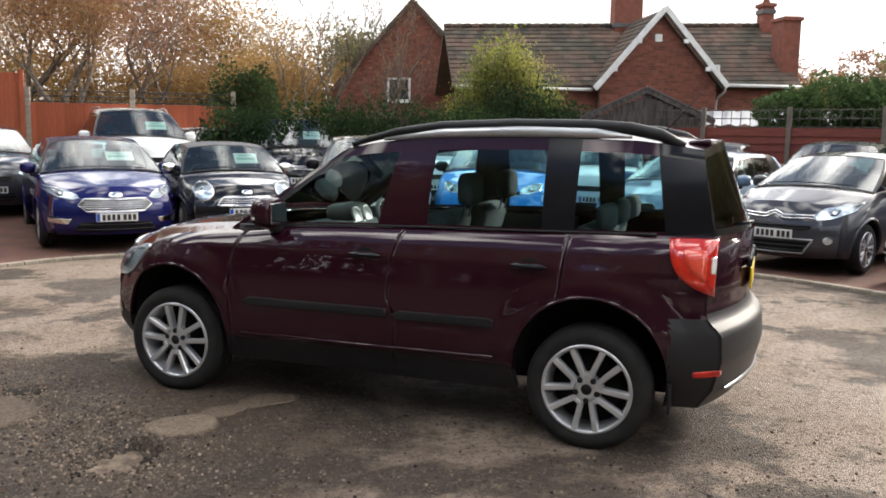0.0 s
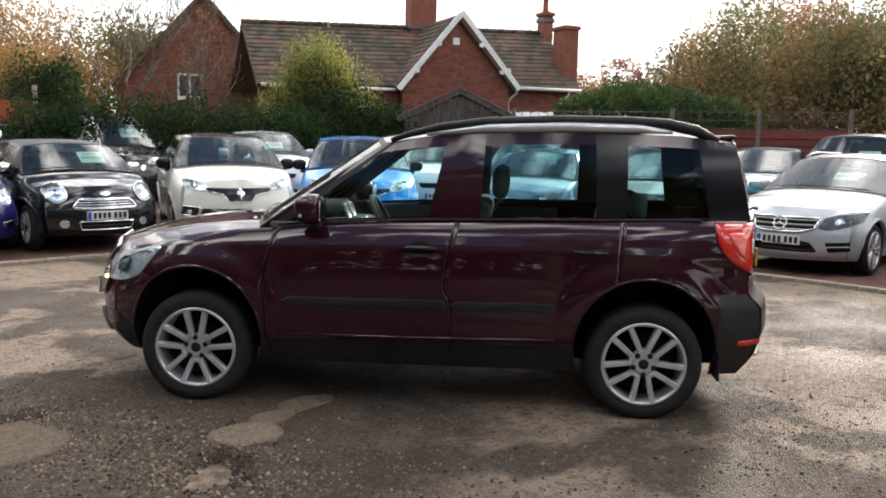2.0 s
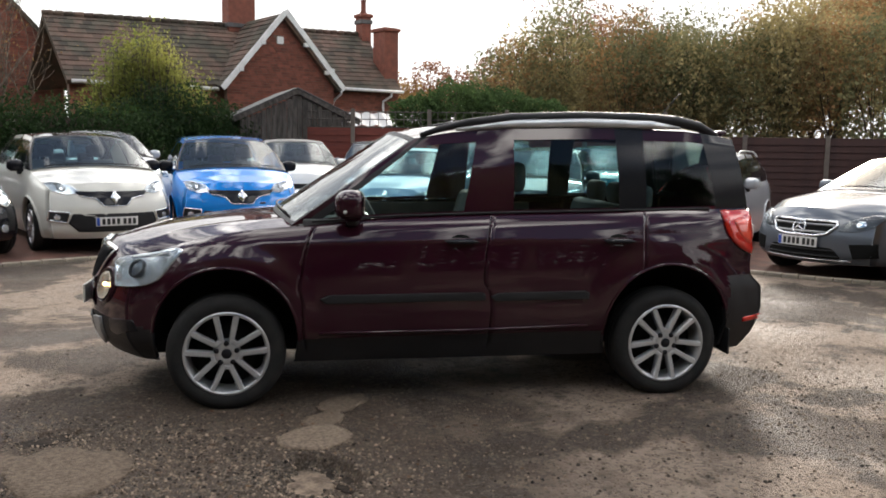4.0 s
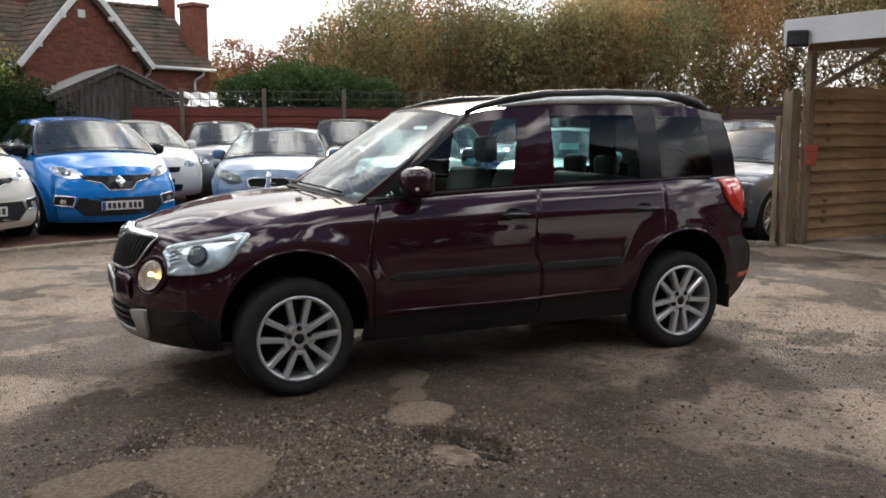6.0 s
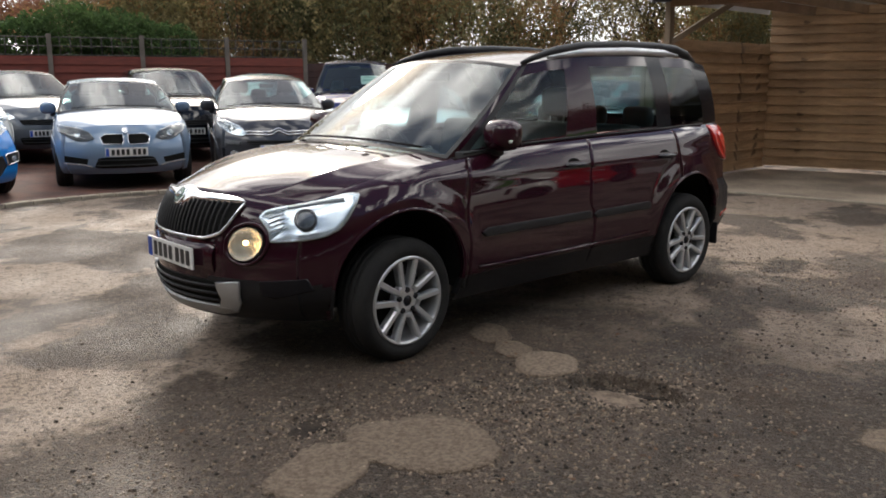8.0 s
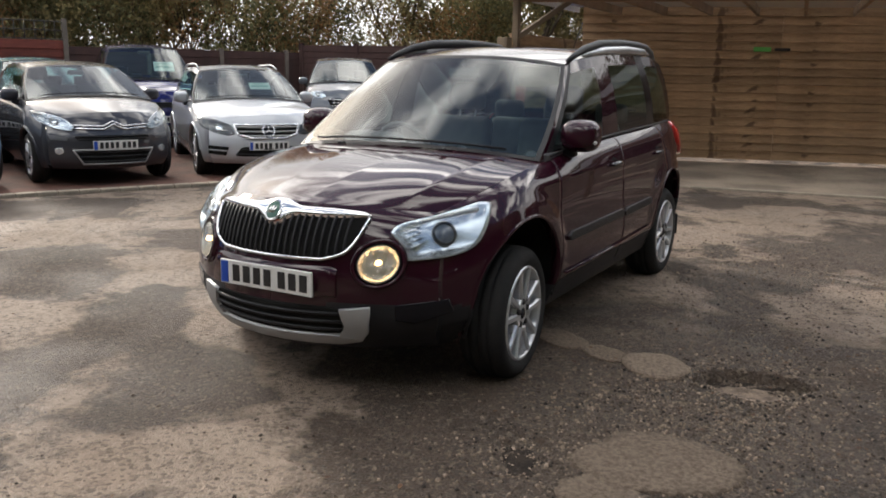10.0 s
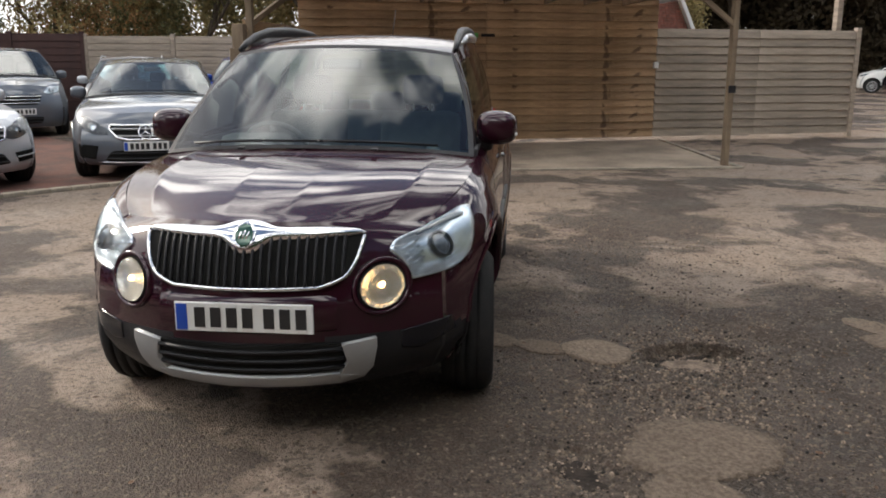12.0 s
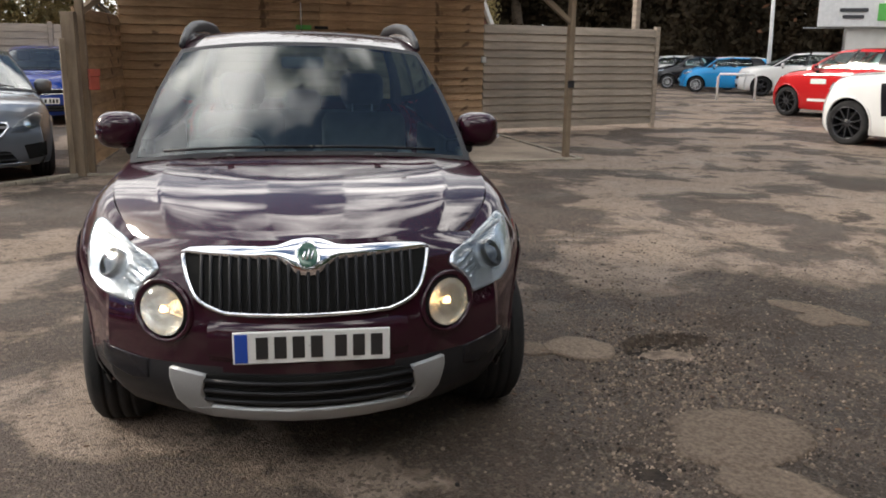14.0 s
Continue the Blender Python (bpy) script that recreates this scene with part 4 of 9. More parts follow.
    # mirror inside, door mirrors
    part("interior_mirror", box_bm(0.03, 0.22, 0.06, (gh[0][1] + 0.10, 0, interp(gh[0][1], zr) - 0.06), 0.015), M_INTERIOR, car)
    mx, mz, my = S.get("mirror", (xb0 - 0.38, sh.belt(xb0) + 0.06, sh.W + 0.03))
    ms = S.get("mirror_size", (0.075, 0.035, 0.105, 0.082))
    for e in (1, -1):
        bm = bmesh.new()
        bmesh.ops.create_uvsphere(bm, u_segments=20, v_segments=12, radius=1.0)
        for v in bm.verts:
            x, y, z = v.co
            sq = lambda q, p: math.copysign(abs(q) ** p, q)
            v.co = (mx + (ms[0] * sq(x, 0.8) if x > 0 else ms[1] * sq(x, 0.4)), e * my + ms[2] * sq(y, 0.75), mz + ms[3] * sq(z, 0.7))
        mir = part("door_mirror", bm, S.get("mirror_mat", paint_m), car, "", True)
        part("mirror_glass", box_bm(0.006, 0.165, 0.115, (mx - ms[1] - 0.001, e * my, mz), 0.003), M_CHROME, mir)
        part("mirror_foot", box_bm(0.07, 0.14, 0.07, (mx - 0.005, e * (my - 0.09), mz - 0.085), 0.02), M_PLASTIC, mir, "", True)
    # wipers
    for y0, y1 in ((-0.62, 0.05), (0.02, 0.60)):
        line = []
        for k in range(6):
            y = y0 + (y1 - y0) * k / 5
            t = y / sh.hwq(xb0, 1.0)
            line.append((xb0 + cowl_bow * (1 - t * t) - 0.035 + 0.012, y, sh.belt(xb0) + sh.crown * (1 - abs(t) ** 2.4) + 0.035))
        put("wiper", mesh_of("wiper", *tube(line, 0.007, 5), M_PLASTIC), car)
    return car, sh


def card(car, sh, S, y, f=0.30, w=0.34, h=0.22):
    """A price card lying against the inside of the windscreen, with plain printed bars."""
    xb, xr, _ = S["gh"][0]
    zb_, zt = sh.belt(xb) + sh.crown, interp(xr, S["zroof"]) + 0.04
    bowx = S.get("cowl_bow", 0.14) * (1 - f) * (1 - (y / 0.7) ** 2)
    ang = math.degrees(math.atan2(xb - xr, zt - zb_))
    m = pose(xb + (xr - xb) * f + bowx - 0.045, y, zb_ + (zt - zb_) * f, 0, -ang, 0)
    c = part("price_card", box_bm(0.004, w, h, (0, 0, 0), 0.001), S.get("card_mat", M_CARD), car, "pale printed price card behind the windscreen", m=m)
    part("print_bar", box_bm(0.002, w * 0.8, h * 0.22, (0.004, 0, -h * 0.05)), M_CARDINK, c)
    part("print_bar", box_bm(0.002, w * 0.6, h * 0.12, (0.004, 0, h * 0.28)), M_CARDINK, c)
    return c



# ---- ground ----
P_FRONT_L, P_FRONT_R = Vector((6.22, 5.50, 0)), Vector((4.90, -0.96, 0))
C_LEFT, C_STEP, C_END = (9.28, 4.38), (8.78, -1.98), (8.45, -6.10)
EDGE = [(-9.5, 4.0), (-7.6, 6.8), (-5.4, 9.4), (-4.5, 10.5), (-3.0, 11.3), (-1.8, 11.65), (0.0, 11.75), (1.9, 11.45), (2.9, 10.9), (3.75, 9.9), (4.55, 8.9), (5.3, 7.6), (5.75, 6.5), (6.2, 5.62)]


def ground_z(x, y):
    """The parking strip climbs a little towards the hedge."""
    z = 0.036 * min(max(0.0, y - 11.2), 9.0) * min(1.0, max(0.0, (5.0 - x) / 4.0))
    # broken hollows: steep on the far side, running out on the near side
    for cx, cy, rx, ry, d in ((-1.64, 3.93, 0.23, 0.30, 0.075), (-2.62, 5.03, 0.26, 0.13, 0.024), (-1.95, 4.25, 0.30, 0.22, 0.012), (-3.3, 4.2, 0.2, 0.14, 0.018)):
        u, w = (x - cx) / rx, (y - cy) / ry
        r = math.hypot(u, w)
        if r < 1.7:
            r *= 1 + 0.22 * noise.noise(Vector((x * 7, y * 7, 0))) + 0.10 * noise.noise(Vector((x * 23, y * 23, 3)))
            soft = 0.14 if u > 0 else 0.75
            k = min(1.0, max(0.0, (1.0 - r) / soft))
            z -= d * k * k * (3 - 2 * k) * (0.85 + 0.5 * noise.noise(Vector((x * 14, y * 14, 7))))
    return z


def smooth_line(pts, n=6):
    """A line through pts with rounded corners."""
    out = []
    for i in range(len(pts) - 1):
        p0, p1, p2, p3 = (Vector((*pts[max(0, min(len(pts) - 1, i + k))], 0)) for k in (-1, 0, 1, 2))
        for k in range(n):
            t = k / n
            out.append(0.5 * ((2 * p1) + (p2 - p0) * t + (2 * p0 - 5 * p1 + 4 * p2 - p3) * t * t + (3 * p1 - p0 - 3 * p2 + p3) * t ** 3))
    out.append(Vector((*pts[-1], 0)))
    return out


def ground_material():
    m = bpy.data.materials.new("worn tarmac")
    m.use_nodes = True
    n, l = m.node_tree.nodes, m.node_tree.links
    b = n["Principled BSDF"]
    tc = n.new("ShaderNodeTexCoord")

    def noise_node(scale, detail=5, rough=0.55, distort=0.0):
        q = n.new("ShaderNodeTexNoise")
        q.inputs["Scale"].default_value, q.inputs["Detail"].default_value, q.inputs["Roughness"].default_value, q.inputs["Distortion"].default_value = scale, detail, rough, distort
        l.new(tc.outputs["Object"], q.inputs["Vector"])
        return q

    def ramp(src, lo, hi, a=0.0, c=1.0):
        r = n.new("ShaderNodeMapRange")
        r.inputs[1].default_value, r.inputs[2].default_value, r.inputs[3].default_value, r.inputs[4].default_value = lo, hi, a, c
        l.new(src, r.inputs[0])
        return r.outputs[0]

    def mix(fac, a, c):
        x = n.new("ShaderNodeMix")
        x.data_type = "RGBA"
        l.new(fac, x.inputs[0])
        for k, v in ((6, a), (7, c)):
            if isinstance(v, tuple):
                x.inputs[k].default_value = (*v, 1)
            else:
                l.new(v, x.inputs[k])
        return x.outputs[2]

    patches = ramp(noise_node(0.62, 7, 0.60, 0.3).outputs["Fac"], 0.462, 0.512)
    grit = ramp(noise_node(85, 3, 0.6).outputs["Fac"], 0.40, 0.68)
    vor = n.new("ShaderNodeTexVoronoi")
    vor.inputs["Scale"].default_value = 55
    l.new(tc.outputs["Object"], vor.inputs["Vector"])
    stone = ramp(vor.outputs["Distance"], 0.10, 0.40, 1, 0)
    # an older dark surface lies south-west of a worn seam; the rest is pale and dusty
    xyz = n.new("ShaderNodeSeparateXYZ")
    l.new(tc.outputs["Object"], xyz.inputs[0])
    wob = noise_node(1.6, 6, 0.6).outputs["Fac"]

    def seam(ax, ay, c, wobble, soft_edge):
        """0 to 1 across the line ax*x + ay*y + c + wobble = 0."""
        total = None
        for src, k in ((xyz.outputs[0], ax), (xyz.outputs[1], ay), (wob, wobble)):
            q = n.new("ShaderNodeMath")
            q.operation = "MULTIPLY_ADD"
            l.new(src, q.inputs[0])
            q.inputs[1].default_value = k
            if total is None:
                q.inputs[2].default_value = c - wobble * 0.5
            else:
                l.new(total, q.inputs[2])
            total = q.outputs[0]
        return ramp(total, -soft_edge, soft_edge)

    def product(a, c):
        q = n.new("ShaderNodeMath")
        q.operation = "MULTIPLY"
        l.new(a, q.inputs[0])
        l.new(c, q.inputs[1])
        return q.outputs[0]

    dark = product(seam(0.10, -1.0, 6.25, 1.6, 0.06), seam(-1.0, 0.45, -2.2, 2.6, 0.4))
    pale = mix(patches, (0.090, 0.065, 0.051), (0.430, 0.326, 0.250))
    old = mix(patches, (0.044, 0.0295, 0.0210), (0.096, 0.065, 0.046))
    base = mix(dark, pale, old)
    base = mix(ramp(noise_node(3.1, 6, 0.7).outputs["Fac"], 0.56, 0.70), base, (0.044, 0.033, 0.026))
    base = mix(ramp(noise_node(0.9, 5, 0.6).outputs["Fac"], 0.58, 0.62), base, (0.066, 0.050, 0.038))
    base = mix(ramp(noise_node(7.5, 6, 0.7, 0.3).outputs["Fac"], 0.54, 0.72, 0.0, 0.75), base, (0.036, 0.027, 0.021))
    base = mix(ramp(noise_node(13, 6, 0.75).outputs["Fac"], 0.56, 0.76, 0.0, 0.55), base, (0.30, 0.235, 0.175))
    speck = n.new("ShaderNodeSeparateColor")
    l.new(vor.outputs["Color"], speck.inputs[0])
    base = mix(ramp(speck.outputs[0], 0.72, 1.0, 0.0, 0.50), base, (0.29, 0.225, 0.17))
    base = mix(ramp(speck.outputs[1], 0.60, 1.0, 0.0, 0.6), base, (0.028, 0.025, 0.022))
    base2 = mix(grit, base, (0.31, 0.240, 0.180))
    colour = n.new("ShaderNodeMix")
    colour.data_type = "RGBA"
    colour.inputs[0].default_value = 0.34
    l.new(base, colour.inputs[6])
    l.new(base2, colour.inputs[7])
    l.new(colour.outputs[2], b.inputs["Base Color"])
    l.new(ramp(noise_node(1.1, 5).outputs["Fac"], 0.35, 0.65, 0.55, 0.90), b.inputs["Roughness"])
    b.inputs["Specular IOR Level"].default_value = 0.36
    hsum = n.new("ShaderNodeMath")
    hsum.operation = "MULTIPLY_ADD"
    l.new(stone, hsum.inputs[0])
    hsum.inputs[1].default_value = 0.5
    l.new(grit, hsum.inputs[2])
    bp = n.new("ShaderNodeBump")
    bp.inputs["Strength"].default_value, bp.inputs["Distance"].default_value = 1.0, 0.018
    l.new(hsum.outputs[0], bp.inputs["Height"])
    l.new(bp.outputs["Normal"], b.inputs["Normal"])
    return m


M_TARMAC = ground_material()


def build_ground():
    xs = sorted(set([-600, -200, -80, -40] + [x * 1.0 for x in range(-24, 33)] + [round(-3.7 + 0.06 * k, 3) for k in range(50)] + [round(-2.95 + 0.02 * k, 3) for k in range(85)] + [40, 60, 120, 300, 600]))
    ys = sorted(set([-600, -200, -80, -50, -40] + [y * 1.0 for y in range(-34, 31)] + [round(3.3 + 0.06 * k, 3) for k in range(33)] + [round(3.52 + 0.02 * k, 3) for k in range(84)] + [40, 60, 120, 300, 600]))
    verts = [(x, y, ground_z(x, y)) for x in xs for y in ys]
    n = len(ys)
    faces = [(i * n + j, (i + 1) * n + j, (i + 1) * n + j + 1, i * n + j + 1) for i in range(len(xs) - 1) for j in range(n - 1)]
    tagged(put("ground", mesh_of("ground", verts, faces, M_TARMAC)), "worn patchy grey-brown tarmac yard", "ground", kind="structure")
    # gravel beyond the edging
    line = smooth_line(EDGE)
    verts, faces = [], []
    steps = [0.05, 0.6, 1.5, 3, 5, 7, 9, 11]
    for i, p in enumerate(line):
        d = (line[min(i + 1, len(line) - 1)] - line[max(i - 1, 0)]).normalized()
        out = Vector((-d.y, d.x, 0))
        for s in steps:
            q = p + out * s if s < 1 else p.lerp(p + (p - Vector((-1.0, 2.0, 0))).normalized() * s, 1.0)
            verts.append((q.x, q.y, ground_z(q.x, q.y) + 0.008))
    k = len(steps)
    for i in range(len(line) - 1):
        for j in range(k - 1):
            faces.append((i * k + j, (i + 1) * k + j, (i + 1) * k + j + 1, i * k + j + 1))
    tagged(put("gravel_bed", mesh_of("gravel_bed", verts, faces, M_GRAVELRED)), "red-brown gravel parking strip", "gravel", kind="structure")
    kerb = thing("edging", "low timber edging between tarmac and gravel", "edging", kind="structure")
    for i in range(0, len(line) - 1):
        a, b = line[i], line[i + 1]
        mid, d = (a + b) / 2, b - a
        bm = box_bm(d.length - 0.008, 0.10, 0.07, (0, 0, 0), 0.012)
        part("edging_board", bm, M_KERB, kerb, m=Matrix.Translation((mid.x, mid.y, ground_z(mid.x, mid.y) + 0.012)) @ pose(0, 0, 0, 0, 0, math.degrees(math.atan2(d.y, d.x))))


def blob(cx, cy, rx, ry, turn, rough, seed, n=40):
    rnd = random.Random(seed)
    ph = [(rnd.uniform(0, 6.28), rnd.uniform(0.3, 1)) for _ in range(5)]
    pts = []
    for k in range(n):
        a = 2 * math.pi * k / n
        r = 1 + rough * sum(w * math.sin((i + 2) * a + p) / (i + 1.5) for i, (p, w) in enumerate(ph)) + rnd.uniform(-0.07, 0.07) * min(1.0, rough * 4)
        x, y = rx * r * math.cos(a), ry * r * math.sin(a)
        c, s = math.cos(radians(turn)), math.sin(radians(turn))
        pts.append((cx + c * x - s * y, cy + s * x + c * y))
    return pts


def slab_piece(name, pts, z, h, material, label, category):
    """A thin worn sheet with an uneven rim, lying on the ground."""
    cx, cy = sum(p[0] for p in pts) / len(pts), sum(p[1] for p in pts) / len(pts)
    n = len(pts)
    verts = [(x, y, z) for x, y in pts]
    for r, zz in ((0.985, z + h), (0.8, z + h * 1.15), (0.45, z + h)):
        verts += [(cx + (x - cx) * r, cy + (y - cy) * r, zz) for x, y in pts]
    faces = []
    for i in range(3):
        faces += [(i * n + k, i * n + (k + 1) % n, (i + 1) * n + (k + 1) % n, (i + 1) * n + k) for k in range(n)]
    verts.append((cx, cy, z + h))
    faces += [(3 * n + k, 3 * n + (k + 1) % n, 4 * n) for k in range(n)]
    return tagged(put(name, mesh_of(name, verts, faces, material)), label, category, kind="structure")


def ground_details():
    slab_piece("drain_cover", blob(-1.43, 4.38, 0.185, 0.175, 0, 0.10, 1, 60), 0.001, 0.010, M_DRAIN, "round worn concrete drain cover set in tarmac", "drain cover")
    slab_piece("concrete_patch", blob(-1.27, 4.63, 0.16, 0.10, 20, 0.30, 2, 60), 0.001, 0.006, M_CONCRETE, "small grey concrete repair in tarmac", "concrete patch")
    slab_piece("concrete_patch", blob(-1.05, 4.85, 0.18, 0.12, 30, 0.14, 3, 60), 0.001, 0.006, M_CONCRETE, "grey concrete repair beside the drain", "concrete patch")
    slab_piece("concrete_patch", blob(-2.57, 4.51, 0.265, 0.32, -14, 0.16, 9, 110), 0.001, 0.009, M_CONCRETE, "large rounded pale concrete patch in tarmac", "concrete patch")
    slab_piece("concrete_patch", blob(-2.98, 4.74, 0.31, 0.145, 10, 0.22, 6, 90), 0.001, 0.007, M_CONCRETE, "thin worn tail of concrete in tarmac", "concrete patch")
    slab_piece("concrete_patch", blob(-1.68, 2.70, 0.22, 0.20, 50, 0.60, 5, 110), 0.001, 0.004, M_CONCRETE, "pale broken concrete patch in tarmac", "concrete patch")
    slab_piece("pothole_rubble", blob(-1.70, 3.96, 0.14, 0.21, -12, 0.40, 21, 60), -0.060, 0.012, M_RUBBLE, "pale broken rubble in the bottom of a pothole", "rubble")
    # the shade under the pothole's steep edge is put into this dark crescent
    slab_piece("hollow_sheet", blob(-1.49, 3.90, 0.060, 0.24, 10, 0.40, 22, 60), -0.067, 0.008, M_HOLLOWDARK, "dark crescent painting the shade along the pothole edge", "earth")
    slab_piece("hollow_sheet", blob(-2.66, 5.04, 0.17, 0.075, 14, 0.45, 25, 60), -0.022, 0.007, M_HOLLOWDARK, "dark brown sheet in the hollow beside the concrete patch", "earth")
    # loose chippings
    rnd = random.Random(5)
    verts, faces = [], []

    def stone(x, y, s):
        o = len(verts)
        a = rnd.uniform(0, 6.28)
        base = ground_z(x, y) + 0.0005
        for k in range(4):
            w = a + k * 1.57 + rnd.uniform(-0.4, 0.4)
            verts.append((x + s * math.cos(w), y + s * math.sin(w), base))
        h = base + s * rnd.uniform(0.5, 0.9)
        for k in range(4):
            w = a + k * 1.57 + rnd.uniform(-0.4, 0.4)
            verts.append((x + 0.6 * s * math.cos(w), y + 0.6 * s * math.sin(w), h))
        for k in range(4):
            faces.append((o + k, o + (k + 1) % 4, o + 4 + (k + 1) % 4, o + 4 + k))
        faces.append((o + 4, o + 5, o + 6, o + 7))

    spots = [(-1.72, 3.95, 0.22, 700), (-2.62, 5.05, 0.30, 800), (-1.45, 3.75, 0.35, 500), (-1.95, 4.35, 0.45, 1200), (-2.5, 3.8, 0.8, 900), (-3.0, 5.2, 0.7, 900), (0.6, 3.4, 1.2, 900), (-1.6, 4.0, 0.55, 900), (-2.3, 4.2, 0.5, 900), (-1.9, 3.9, 0.9, 1500), (-1.2, 3.6, 1.0, 900), (-0.4, 3.6, 1.0, 700), (-2.9, 4.4, 0.8, 700), (1.6, 3.4, 0.9, 900), (0.9, 3.0, 1.2, 800), (-3.2, 3.6, 1.0, 700), (-1.0, 2.2, 1.5, 900), (-3.0, 5.6, 1.2, 400), (-2.15, 4.7, 0.45, 900), (-1.65, 3.95, 0.28, 500), (-2.1, 4.4, 0.5, 900), (-2.55, 5.05, 0.35, 500)]
    for cx, cy, r, k in spots:
        for _ in range(int(k * 0.65)):
            stone(rnd.gauss(cx, r * 0.6), rnd.gauss(cy, r * 0.6), rnd.choice((0.003, 0.004, 0.004, 0.005, 0.006, 0.008, 0.011)))
    for _ in range(3500):
        stone(rnd.uniform(-5, 5), rnd.uniform(0.5, 10), rnd.choice((0.004, 0.005, 0.007)))
    tagged(put("stone_chippings", mesh_of("stone_chippings", verts, faces, M_PEBBLE, smooth=False)), "loose pale stone chippings scattered on tarmac", "gravel", kind="stuff")
    # fallen leaves
    verts, faces = [], []
    for k in range(620):
        if k < 240:
            x, y = rnd.uniform(-4.5, 4.5), rnd.uniform(0.5, 9.5)
        elif k < 340:
            x, y = rnd.gauss(-1.8, 0.7), rnd.gauss(3.9, 0.6)
        else:
            p = Vector(C_STEP).lerp(Vector(C_END), rnd.uniform(-1.4, 1.0))
            x, y = p.x - abs(rnd.gauss(0, 0.5)) - 0.1, p.y
        s, a = rnd.uniform(0.009, 0.019), rnd.uniform(0, 6.28)
        u, w = Vector((math.cos(a), math.sin(a), rnd.uniform(-0.1, 0.2))) * s, Vector((-math.sin(a), math.cos(a), rnd.uniform(-0.2, 0.3))) * s * 0.6
        c = Vector((x, y, ground_z(x, y) + 0.009))
        o = len(verts)
        verts += [c - u, c + w * 0.8 - u * 0.3, c + w + u * 0.3, c + u * 1.1, c - w + u * 0.3, c - w * 0.8 - u * 0.3]
        faces += [(o, o + 1, o + 2, o + 3), (o, o + 3, o + 4, o + 5)]
    tagged(put("leaf_litter", mesh_of("leaf_litter", verts, faces, M_LEAFLITTER, smooth=False)), "brown fallen leaves scattered on the yard", "leaves", kind="stuff")


build_ground()
ground_details()


# ---- car port and its fence ----
def wall_boards(owner, p, q, z0, z1, board_h, material, thick=0.032, seed=1, split=1, name="board", lap=13):
    """Horizontal lapped boards between two plan points, each a piece of its own."""
    rnd = random.Random(seed)
    p, q = Vector((*p, 0)), Vector((*q, 0))
    d = q - p
    ang = math.degrees(math.atan2(d.y, d.x))
    seg = d.length / split
    bm = box_bm(seg - 0.004, thick, board_h + 0.012, (0, 0, 0), 0.003, segments=1)
    me = bpy.data.meshes.new(name)
    bm.to_mesh(me)
    bm.free()
    me.materials.append(material)
    n = round((z1 - z0) / board_h)
    for k in range(n):
        for s in range(split):
            c = p + d * ((s + 0.5) / split)
            put(name, me, owner, "", Matrix.Translation((c.x, c.y, z0 + board_h * (k + 0.5))) @ pose(0, 0, 0, 0, 0, ang) @ pose(rnd.uniform(-0.003, 0.003), rnd.uniform(-0.003, 0.003), rnd.uniform(-0.004, 0.004), -lap + rnd.uniform(-1, 1), rnd.uniform(-0.12, 0.12), 0))


def post(owner, x, y, h, w=0.10, material=None, z0=0.0, name="post", turn=0, lean=0):
    return part(name, box_bm(w, w, h, (0, 0, h / 2), 0.008), material or M_POSTWOOD, owner, m=Matrix.Translation((x, y, z0)) @ pose(0, 0, 0, lean, 0, turn))


